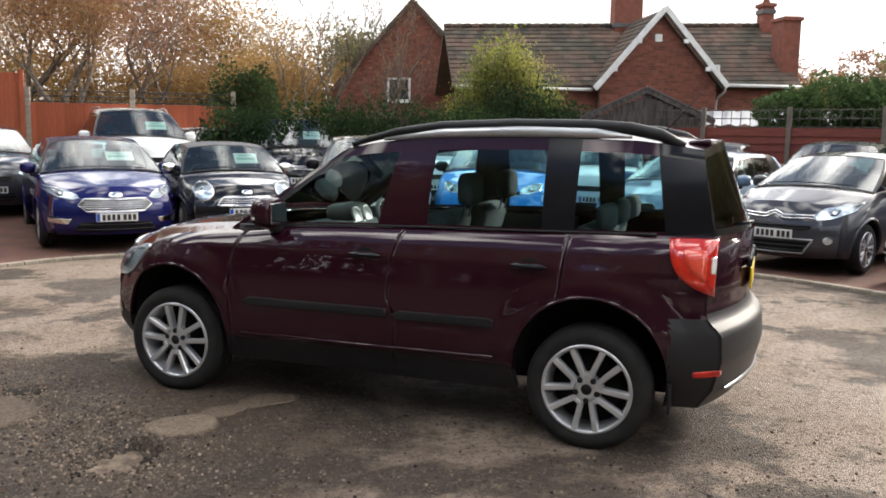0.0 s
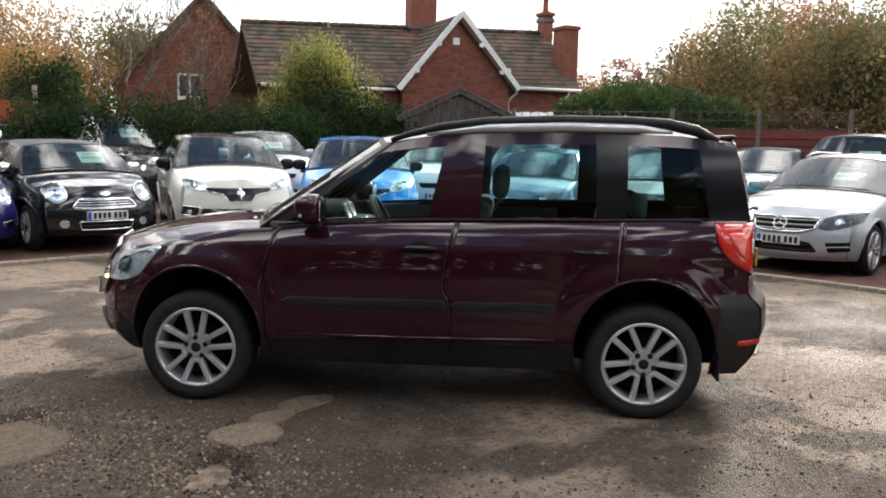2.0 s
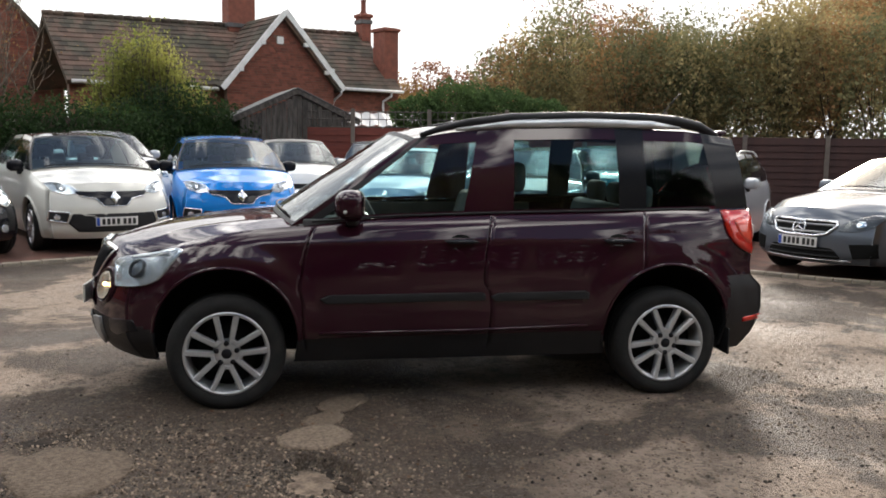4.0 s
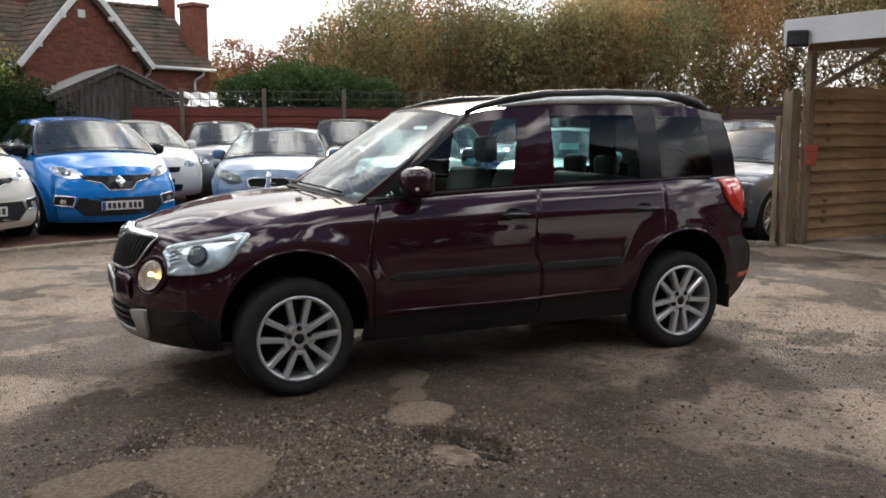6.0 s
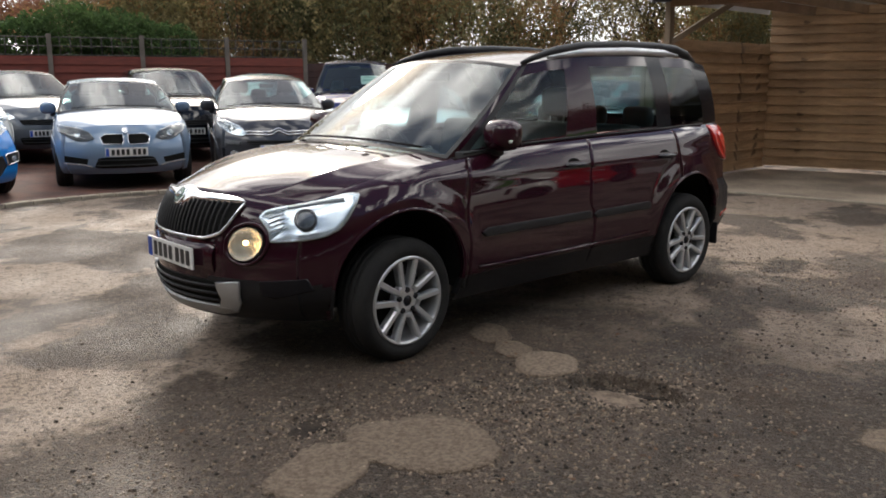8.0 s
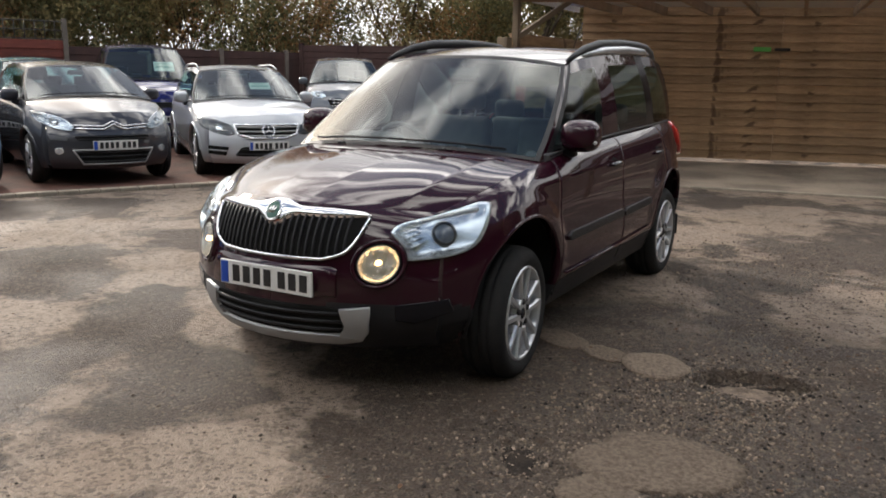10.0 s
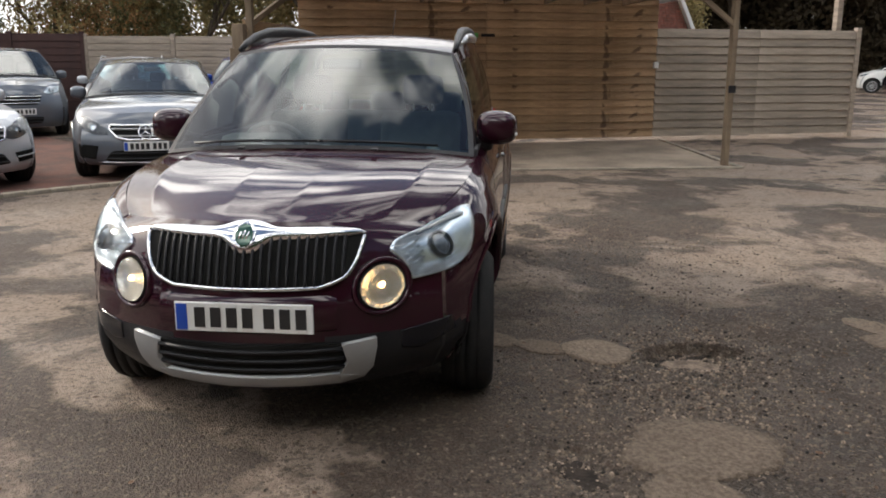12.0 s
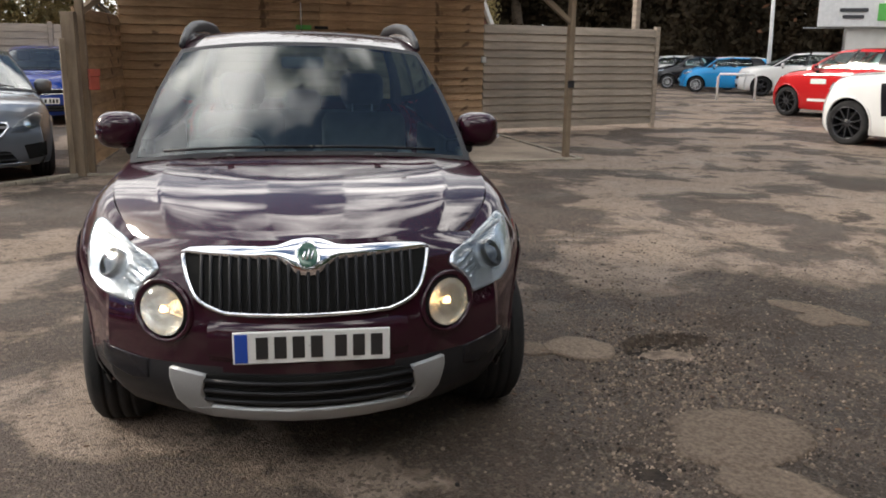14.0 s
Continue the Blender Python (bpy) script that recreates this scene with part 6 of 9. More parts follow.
def build_shed():
    m = Matrix.Translation((5.33, 20.95, 0)) @ pose(0, 0, 0, 0, 0, -11)
    s = thing("old_shed", "old grey timber shed gable behind the fence", "shed", m)
    rnd = random.Random(4)
    n = 22
    for k in range(n):
        x = -1.42 + 2.84 * k / n
        w = 2.84 / n - 0.008
        top = 2.74 - 0.47 * abs(x + w / 2) - rnd.uniform(0, 0.03)
        part("board", box_bm(w, 0.03, top, (x + w / 2, rnd.uniform(-0.012, 0.012), top / 2), 0.003, segments=1), M_OLDWOOD, s)
    for e in (1, -1):
        d = Vector((1.62, 0, -0.76))
        part("bargeboard", box_bm(d.length, 0.05, 0.12, (0, 0, 0), 0.006), M_OLDWOOD, s, m=Matrix.Translation((e * 0.81, -0.05, 2.44)) @ pose(0, 0, 0, 0, e * 25.1, 0))
        part("roof_sheet", box_bm(d.length, 3.2, 0.04, (0, 1.5, 0), 0.006), M_LEAD, s, m=Matrix.Translation((e * 0.81, 0, 2.52)) @ pose(0, 0, 0, 0, e * 25.1, 0))
    part("rear_wall", box_bm(2.84, 0.05, 2.1, (0, 3.0, 1.05)), M_OLDWOOD, s)
    lean = thing("greenhouse_roof", "pale corrugated lean-to roof behind the trellis", "roof", Matrix.Translation((9.0, 22.2, 0)) @ pose(0, 0, 0, 0, 0, -20))
    v, f = [], []
    for k in range(41):
        x = -2.0 + 4.0 * k / 40
        for yy, zz in ((0, 2.05), (2.2, 2.5)):
            v.append((x, yy, zz + 0.03 * math.sin(k * 1.57)))
    for k in range(40):
        f.append((2 * k, 2 * k + 2, 2 * k + 3, 2 * k + 1))
    put("sheet", mesh_of("sheet", v, f, M_STEEL), lean)
    for x in (-1.9, 0, 1.9):
        part("leg", box_bm(0.08, 0.08, 2.05, (x, 0.03, 1.02), 0.006), M_OLDWOOD, lean)
        part("leg", box_bm(0.08, 0.08, 2.5, (x, 2.15, 1.24), 0.006), M_OLDWOOD, lean)


def build_right_side():
    m = Matrix.Translation((18.2, -7.6, 0)) @ pose(0, 0, 0, 0, 0, -58)
    h = thing("brick_house", "red brick house with a white verge behind the fence", "house", m)
    brick_wall(h, [(-5.0, 0), (2.2, 0), (2.2, 2.2), (-1.4, 5.6), (-5.0, 2.2)], [], Matrix.Identity(4))
    d = Vector((3.9, 0, -3.68))
    part("verge", box_bm(d.length, 0.10, 0.20, (0, 0, 0), 0.01), M_WHITEWOOD, h, "white verge board", m=Matrix.Translation((0.55, -0.12, 3.86)) @ pose(0, 0, 0, 0, math.degrees(math.atan2(3.68, 3.9)), 0))
    tiled_slope(h, (2.5, 8, 2.0), (2.5, 0, 2.0), (-1.4, 0, 5.7), (-1.4, 8, 5.7), seed=21)
    s = thing("showroom", "low white showroom with a broad sign panel", "building", Matrix.Translation((20.9, -29.9, 0)) @ pose(0, 0, 0, 0, 0, 35))
    part("wall", box_bm(12, 6, 3.0, (-6.8, -3, 1.5), 0.03), M_RENDER, s)
    part("sign_panel", box_bm(9.0, 0.25, 1.9, (-4.0, 0.25, 3.75), 0.03), M_WHITEMETAL, s, "white sign panel with a green field")
    part("green_field", box_bm(6.4, 0.06, 0.75, (-5.2, 0.41, 3.45), 0.01), M_GREEN, s)
    for k, (w, z) in enumerate(((1.2, 3.55), (0.9, 3.25))):
        part("letter_bar", box_bm(w, 0.05, 0.16, (-1.0, 0.41, z), 0.01), M_LAMPDARK, s)
    part("rail", box_bm(9.0, 0.06, 0.05, (-3.4, 0.2, 2.75), 0.01), M_STEEL, s)
    lp = thing("lamp_post", "tall white lamp post in the far car park", "lamp post", Matrix.Translation((17.6, -21.6, 0)))
    v, f = tube([(0, 0, 0), (0.02, 0, 2.0), (0.10, 0.05, 6.0)], [0.09, 0.075, 0.06], 10)
    put("pole", mesh_of("pole", v, f, M_WHITEMETAL), lp)
    part("head", box_bm(0.5, 0.2, 0.12, (0.25, 0.05, 6.05), 0.03), M_WHITEMETAL, lp)
    v, f = tube([(0, 0, 0), (0, 0, 0.75), (0.06, 0, 0.85), (1.2, 0, 0.85), (1.26, 0, 0.75), (1.26, 0, 0)], 0.04, 8)
    hp = put("hoop_barrier", mesh_of("hoop_barrier", v, f, M_WHITEMETAL), None, "", Matrix.Translation((15.4, -16.2, 0)) @ pose(0, 0, 0, 0, 0, -125))
    tagged(hp, "white tubular hoop barrier on the tarmac", "barrier")
    tp = thing("timber_pole", "square timber pole behind the board fence", "pole", Matrix.Translation((9.67, -6.67, 0)))
    part("upright", box_bm(0.13, 0.13, 3.4, (0, 0, 1.7), 0.01), M_GREYTIMBER, tp)


build_cottage()
build_gable_house()
build_shed()
build_right_side()



# ---- trees, hedges and bushes ----
def leaf_mesh(points, size, material, seed, name, flat=0.3):
    """Many small folded leaves at the given points."""
    p = np.array([tuple(q) for q in points], dtype=float).reshape(-1, 3)
    rs = np.random.RandomState(seed)
    n = len(p)
    sz = size * rs.uniform(0.6, 1.4, (n, 1))
    a, b = rs.uniform(0, 6.283, n), rs.uniform(-1.2, 1.2, n)
    u = np.stack([np.cos(a) * np.cos(b), np.sin(a) * np.cos(b), np.sin(b)], 1)
    w = np.cross(u, np.stack([rs.uniform(-1, 1, n), rs.uniform(-1, 1, n), rs.uniform(-0.4, 1, n)], 1))
    w = w / np.maximum(np.linalg.norm(w, axis=1, keepdims=True), 1e-6) * 0.55
    lift = np.array([0, 0, flat * 0.3])
    v = np.stack([p - u * sz, p + w * sz + lift * sz, p + u * sz, p - w * sz], 1).reshape(-1, 3)
    base = np.arange(n)[:, None] * 4
    f = np.concatenate([base, base + 1, base + 2, base, base + 2, base + 3], 1).reshape(-1)
    me = bpy.data.meshes.new(name)
    me.vertices.add(4 * n)
    me.vertices.foreach_set("co", v.reshape(-1))
    me.loops.add(6 * n)
    me.loops.foreach_set("vertex_index", f.astype(np.int32))
    me.polygons.add(2 * n)
    me.polygons.foreach_set("loop_start", np.arange(0, 6 * n, 3, dtype=np.int32))
    me.update(calc_edges=True)
    me.materials.append(material)
    return me


def grow(rnd, start, direction, length, radius, depth, out, tips, spread=0.6, up=0.25, shrink=0.72, kids=3):
    pts, rad = [start], [radius]
    d = direction.normalized()
    n = 4
    for k in range(n):
        d = (d + Vector((rnd.uniform(-1, 1), rnd.uniform(-1, 1), rnd.uniform(-0.5, 1) * 0.6)) * 0.18 + Vector((0, 0, up * 0.12))).normalized()
        pts.append(pts[-1] + d * length / n)
        rad.append(radius * (1 - 0.45 * (k + 1) / n))
    out.append((pts, rad))
    if depth == 0:
        tips.append(pts[-1])
        tips.append(pts[-2])
        return
    for k in range(kids):
        i = rnd.choice((2, 3, 4)) if k else 4
        a = Vector((rnd.uniform(-1, 1), rnd.uniform(-1, 1), rnd.uniform(-0.2, 0.8))).normalized()
        nd = (d * (1 - spread) + a * spread + Vector((0, 0, up))).normalized()
        grow(rnd, pts[i], nd, length * shrink * rnd.uniform(0.8, 1.15), rad[i] * 0.72, depth - 1, out, tips, spread, up, shrink, kids)


def tree(x, y, h, seed, label, leaf_mat, leaves, leaf_size, depth=4, spread=0.55, bark=None, crown=0.5, kids=3, up=0.25, trunk=0.30, z0=0.0, ivy=0, name="tree"):
    if leaf_size < 0.13:
        leaves, leaf_size = int(leaves * 1.9), leaf_size * 0.70
    rnd = random.Random(seed)
    out, tips = [], []
    t = thing(name, label, "tree", Matrix.Translation((x, y, z0)))
    grow(rnd, Vector((0, 0, -0.1)), Vector((rnd.uniform(-0.1, 0.1), rnd.uniform(-0.1, 0.1), 1)), h * trunk, h * 0.022, depth, out, tips, spread, up, 0.76, kids)
    verts, faces = [], []
    for i, (pts, rad) in enumerate(out):
        v, f = tube(pts, [max(r, 0.006) for r in rad], 7 if i < 6 else 4, caps=False)
        o = len(verts)
        verts += v
        faces += [tuple(a + o for a in q) for q in f]
    put("trunk", mesh_of("trunk", verts, faces, bark or M_BARK), t, "bare branching trunk")
    if leaves:
        pts = []
        for _ in range(leaves):
            c = rnd.choice(tips)
            pts.append(c + Vector((rnd.gauss(0, crown), rnd.gauss(0, crown), rnd.gauss(0, crown * 0.8))))
        put("crown", leaf_mesh(pts, leaf_size, leaf_mat, seed + 1, "crown"), t, "", None)
    if ivy:
        pts = []
        for _ in range(ivy):
            pl, rl = out[0]
            k = rnd.randrange(len(pl))
            a = rnd.uniform(0, 6.28)
            r = rl[k] + abs(rnd.gauss(0, 0.10))
            j = min(k + 1, len(pl) - 1)
            p = pl[k].lerp(pl[j], rnd.random())
            pts.append(p + Vector((r * math.cos(a), r * math.sin(a), rnd.gauss(0, 0.1))))
        put("ivy", leaf_mesh(pts, 0.05, M_IVY, seed + 2, "ivy"), t, "dark ivy on the trunk")
    return t


def mass(name, label, category, lumps, count, size, material, seed, stems=0, m=None, shell=(0.72, 1.06)):
    """A bush or hedge: leaves through and over a set of uneven lumps (x, y, z, rx, ry, rz), with some bare stems inside."""
    if size < 0.13:
        count, size = int(count * 1.8), size * 0.72
    rnd = random.Random(seed)
    t = thing(name, label, category, m)
    L = np.array(lumps, dtype=float)
    weights = L[:, 3] * L[:, 4] + L[:, 4] * L[:, 5] + L[:, 3] * L[:, 5]
    rs = np.random.RandomState(seed)
    c = L[rs.choice(len(L), count, p=weights / weights.sum())]
    v = rs.normal(0, 1, (count, 3))
    v /= np.linalg.norm(v, axis=1, keepdims=True)
    k = c[:, :3] + v * 2.1
    bumpy = 1 + 0.09 * (np.sin(k[:, 0] * 3.1 + k[:, 2] * 1.3) + np.sin(k[:, 1] * 2.7 - k[:, 2] * 2.2 + 1.0) + 0.8 * np.sin(k[:, 0] * 6.3 - k[:, 1] * 5.1 + k[:, 2] * 4.7))
    pts = c[:, :3] + v * c[:, 3:6] * (rs.uniform(shell[0], shell[1], count) * bumpy)[:, None]
    pts = pts[pts[:, 2] > 0.02]
    tagged(put("foliage", leaf_mesh(pts, size, material, seed + 3, "foliage"), t), kind="stuff")
    # a dark twiggy core
    verts, faces = [], []
    for l in lumps:
        for _ in range(max(6, stems // max(1, len(lumps)))):
            v = Vector((rnd.gauss(0, 1), rnd.gauss(0, 1), rnd.gauss(0.4, 1))).normalized()
            a = Vector((l[0] + rnd.gauss(0, 0.1), l[1] + rnd.gauss(0, 0.1), max(0.0, l[2] - l[5])))
            b = Vector((l[0] + v.x * l[3] * 0.9, l[1] + v.y * l[4] * 0.9, max(0.1, l[2] + v.z * l[5] * 0.9)))
            q, f = tube([a, a.lerp(b, 0.5) + Vector((0, 0, 0.1)), b], [0.02, 0.014, 0.006], 4, caps=False)
            o = len(verts)
            verts += q
            faces += [tuple(k + o for k in g) for g in f]
    tagged(put("twig_core", mesh_of("twig_core", verts, faces, M_BARK), t), kind="stuff")
    return t


def plant():
    r = random.Random(3)
    hedge = []
    for k in range(17):
        f = k / 16
        hedge.append((-4.2 + 7.4 * f + r.uniform(-0.2, 0.2), 18.6 + 3.1 * f - 0.4, 1.12 + r.uniform(-0.1, 0.1), 0.75, 0.7, 1.12 + r.uniform(-0.15, 0.15)))
    mass("hedge", "dark green clipped hedge along the yard", "hedge", hedge, 26000, 0.055, M_HEDGE, 11, 120)
    stalks = []
    for k in range(44):
        u = r.gauss(0, 0.75)
        top = 4.15 - 0.75 * abs(u) ** 1.6 + r.uniform(-0.5, 0.25)
        stalks.append((1.95 + u * 0.95 + r.uniform(-0.15, 0.15), 22.5 + r.uniform(-0.5, 0.5), top - 0.85, 0.26, 0.28, 0.85))
        stalks.append((1.95 + u * 0.80, 22.5 + r.uniform(-0.4, 0.4), max(0.9, top - 2.1), 0.34, 0.34, 0.95))
    mass("bamboo", "tall yellow-green bamboo clump in front of the cottage", "bamboo", stalks, 21000, 0.055, M_BAMBOO, 12, 176, shell=(0.15, 1.45))
    mass("evergreen_bush", "dark evergreen bush beside the shed", "bush", [(2.3, 21.4, 1.4, 1.2, 0.8, 1.4), (3.6, 21.5, 1.2, 1.0, 0.7, 1.25)], 8000, 0.06, M_HEDGE, 13, 30)
    mass("ivy_mound", "ivy-covered stump beside the hedge", "bush", [(-4.3, 19.2, 1.5, 0.8, 0.6, 1.5), (-3.9, 19.5, 2.3, 0.5, 0.5, 0.8)], 5000, 0.06, M_IVY, 14, 20)
    mass("garden_shrub", "broad mid-green garden shrub behind the trellis", "bush", [(9.6, 20.1, 2.45, 1.0, 0.9, 0.75), (10.5, 19.5, 2.4, 1.1, 0.9, 0.65), (8.7, 20.6, 2.3, 0.8, 0.8, 0.55), (11.5, 18.9, 2.2, 0.9, 0.8, 0.6)], 13000, 0.06, M_SHRUB, 15, 60)
    # left: autumn trees behind the fence
    tree(-8.2, 25.0, 9.5, 21, "wide bare autumn tree with thin russet leaves", M_RUSSET, 4800, 0.042, 5, 0.62, M_BARK2, 0.55, 3, 0.12, 0.24)
    tree(-11.5, 28.0, 11, 22, "brown autumn tree behind the fence", M_AUTUMN, 10000, 0.052, 4, 0.6, M_BARK2, 0.8, 3, 0.2, 0.25)
    tree(-3.0, 24.0, 8.0, 23, "bare pollarded tree with ivy on the trunk", M_GOLD, 260, 0.042, 5, 0.58, M_BARK2, 0.35, 3, 0.22, 0.26, ivy=900)
    tree(-1.6, 25.5, 7.5, 24, "bare twiggy tree with few leaves", M_GOLD, 200, 0.042, 5, 0.55, M_BARK2, 0.35, 3, 0.25, 0.25)
    tree(-6.0, 33.0, 6.0, 25, "golden autumn tree in the distance", M_GOLD, 4000, 0.080, 4, 0.6, M_BARK, 0.9, 3, 0.2, 0.25)
    tree(-14.5, 31.0, 12, 26, "russet autumn tree in the distance", M_RUSSET, 5000, 0.095, 4, 0.6, M_BARK, 0.9, 3, 0.2, 0.25)
    tree(-9.5, 38.0, 9, 27, "golden brown tree in the distance", M_GOLD, 5000, 0.10, 4, 0.6, M_BARK, 1.0, 3, 0.2, 0.25)
    tree(-2.2, 37.0, 6.5, 28, "dark conifer behind the brick gable", M_CONIFER, 3500, 0.121, 4, 0.5, M_BARK, 0.6, 3, 0.4, 0.3)
    # right of the cottage: autumn trees and tall olive trees
    tree(16.0, 34.0, 4.7, 31, "golden autumn tree beyond the cottage", M_GOLD, 11000, 0.09, 4, 0.6, M_BARK, 0.9, 3, 0.2, 0.25)
    tree(19.5, 31.0, 4.4, 32, "russet autumn tree beyond the cottage", M_AUTUMN, 11000, 0.085, 4, 0.6, M_BARK, 0.8, 3, 0.2, 0.25)
    tree(18.5, 25.5, 6.6, 33, "thin bare tree with a few leaves", M_GOLD, 900, 0.06, 5, 0.55, M_BARK2, 0.4, 3, 0.25, 0.25)
    tree(22.0, 27.0, 8.5, 34, "tall russet tree behind the yard", M_RUSSET, 11000, 0.085, 4, 0.6, M_BARK, 0.85, 3, 0.2, 0.25)
    tree(17.2, 19.5, 7.4, 35, "dense olive-green tree behind the red fence", M_CONIFER, 30000, 0.070, 4, 0.55, M_BARK, 0.75, 4, 0.2, 0.22)
    tree(20.3, 16.8, 8.4, 36, "dense olive-green tree behind the dark fence", M_OLIVE, 15000, 0.075, 4, 0.55, M_BARK, 0.8, 4, 0.2, 0.22)
    tree(14.6, 22.0, 4.4, 37, "olive autumn tree behind the garden", M_OLIVE, 16000, 0.070, 4, 0.55, M_BARK, 0.7, 3, 0.2, 0.24)
    tree(22.5, 13.0, 9.0, 38, "bare autumn tree with orange leaves", M_GOLD, 1800, 0.07, 5, 0.55, M_BARK2, 0.45, 3, 0.25, 0.24)
    tree(24.5, 10.0, 9, 39, "olive-brown tree behind the yard", M_OLIVE, 10000, 0.085, 4, 0.55, M_BARK, 0.9, 3, 0.2, 0.24)
    tree(25.0, 5.5, 9, 40, "ivy-clad tree behind the car port", M_CONIFER, 10000, 0.085, 4, 0.55, M_BARK, 0.9, 3, 0.2, 0.24)
    tree(24.0, 1.0, 9.5, 41, "autumn tree behind the car port", M_AUTUMN, 12000, 0.085, 4, 0.55, M_BARK, 0.9, 3, 0.2, 0.24)
    tree(27.0, 16.5, 12, 42, "tall autumn tree in the distance", M_AUTUMN, 10000, 0.11, 4, 0.6, M_BARK, 1.0, 3, 0.2, 0.25)
    tree(30.0, 22.0, 13, 43, "tall brown tree in the distance", M_OLIVE, 10000, 0.12, 4, 0.6, M_BARK, 1.1, 3, 0.2, 0.25)
    # thick growth behind the fences
    lumps = []
    for k in range(30):
        f = k / 29
        lumps.append((13.5 + 13.0 * f + r.uniform(-0.8, 0.8), 23.5 - 17.5 * f + r.uniform(-0.8, 1.5), (1.9 if f < 0.6 else 1.0) + r.uniform(0, 2.0), 1.4, 1.3, 1.7 + r.uniform(0, 0.8)))
    mass("thicket", "dense olive-brown thicket behind the yard fences", "thicket", lumps[0::3], 23000, 0.085, M_CONIFER, 16, 120)
    mass("thicket", "yellow-olive thicket behind the yard fences", "thicket", lumps[1::3], 21000, 0.085, M_OLIVE, 46, 120)
    mass("thicket", "brown autumn thicket behind the yard fences", "thicket", lumps[2::3], 15000, 0.080, M_AUTUMN, 47, 120)
    lumps = []
    for k in range(14):
        lumps.append((26.5 + r.uniform(-1.5, 1.5), 7 - 1.5 * k + r.uniform(-0.8, 0.8), 2.4 + r.uniform(0, 1.8), 1.6, 1.5, 2.2))
    mass("thicket", "dark thicket behind the car port", "thicket", lumps, 46000, 0.11, M_OLIVE, 17, 80)
    lumps = []
    for k in range(22):
        f = k / 21
        lumps.append((38 - 16 * f + r.uniform(-1, 1), -18 - 22 * f + r.uniform(-1, 1), 3.0 + r.uniform(0, 6.0), 2.6, 2.4, 4.0))
    mass("woodland_edge", "dark woodland edge beyond the far cars", "woodland", lumps + [(x, y, 1.4, 2.4, 2.2, 2.0) for x, y, *_ in lumps], 90000, 0.16, M_WOODDARK, 18, 80)
    lumps = [(x + 4.0, y - 3.0, z * 0.9 + 1.5, 3.4, 3.2, 5.0) for x, y, z, _, _, _ in lumps]
    mass("woodland_edge", "brown woodland behind the woodland edge", "woodland", lumps, 60000, 0.19, M_WOODDARK, 58, 80)
    # conifer hedge added out of view, to darken what the car's flank mirrors
    way = [(-14.5, 21.0), (-17.0, 13.0), (-17.5, 5.0), (-16.0, -3.0), (-11.5, -10.0), (-5.0, -14.0), (1.0, -17.5), (5.5, -21.5), (9.0, -27.0)]
    lumps = []
    for p in smooth_line(way, 5):
        for z in (1.9, 4.9, 7.9, 10.9):
            lumps.append((p.x + r.uniform(-0.4, 0.4), p.y + r.uniform(-0.4, 0.4), z + r.uniform(-0.3, 0.6), 1.9 - 0.06 * z, 1.9 - 0.06 * z, 2.1))
    mass("lane_hedge", "tall dark green conifer hedge added out of view", "hedge", lumps, 80000, 0.20, M_HEDGE, 59, 60)
    lumps = []
    for k in range(22):
        f = k / 21
        lumps.append((-16 + 15 * f + r.uniform(-1, 1), 34 + r.uniform(-1, 2), 1.6 + r.uniform(0, 1.4), 1.9, 1.6, 1.8))
    mass("thicket", "golden-brown autumn growth behind the fence", "thicket", lumps, 26000, 0.11, M_GOLD, 19, 120)
    lumps = []
    for k in range(30):
        x = -27 + 22 * k / 29
        top = 9.5 if x < -11 else 9.5 - 0.85 * (x + 11)
        for z in (0.30, 0.62, 0.90):
            lumps.append((x + r.uniform(-0.9, 0.9), 39 + r.uniform(-2, 2), top * z + r.uniform(-0.5, 0.5), 1.9, 1.6, 1.9))
    mass("autumn_wood", "hazy golden-brown wood in the distance", "woodland", lumps[0::2], 17000, 0.105, M_HAZETAN, 91, 200, shell=(0.3, 1.15))
    mass("autumn_wood", "hazy russet-brown wood in the distance", "woodland", lumps[1::2], 13000, 0.105, M_GOLD, 92, 200, shell=(0.3, 1.15))
    lumps = []
    for k in range(16):
        f = k / 15
        lumps.append((11.5 + 12 * f + r.uniform(-0.8, 0.8), 36 - 5 * f + r.uniform(-1, 1), 1.6 + r.uniform(0, 1.0), 1.4, 1.2, 1.7 + r.uniform(0, 0.9)))
    for k in range(18):
        x = 13.5 + 11.5 * k / 17
        lumps.append((x + r.uniform(-0.4, 0.4), 37 - 0.42 * (x - 13.5) + r.uniform(-0.8, 0.8), 3.6 + 0.06 * (x - 13.5) + r.uniform(-0.7, 0.8), 1.1, 1.0, 1.2))
    mass("thicket", "russet autumn growth beyond the cottage garden", "thicket", lumps, 34000, 0.10, M_RUSSET, 48, 96)
    # trees added on the unseen side of the yard, for what the car's flank mirrors
    first = tree(-22, -4, 15, 71, "broad olive tree added out of view", M_CONIFER, 12000, 0.16, 4, 0.6, M_BARK, 1.2, 4, 0.15, 0.16)
    second = tree(-16, -14, 15, 72, "broad autumn tree added out of view", M_OLIVE, 12000, 0.16, 4, 0.6, M_BARK, 1.2, 4, 0.15, 0.16)
    # broad old trees added behind the camera's side, to darken the window reflections
    old = tree(-4.5, -8.5, 13, 73, "broad old oak added out of view", M_CONIFER, 26000, 0.13, 4, 0.62, M_BARK, 1.0, 4, 0.12, 0.2)
    copy_thing(old, Matrix.Translation((-9.5, -5.0, 0)) @ pose(0, 0, 0, 0, 0, 140))
    copy_thing(old, Matrix.Translation((-2.5, -13.0, 0)) @ pose(0, 0, 0, 0, 0, 250))
    k = 0
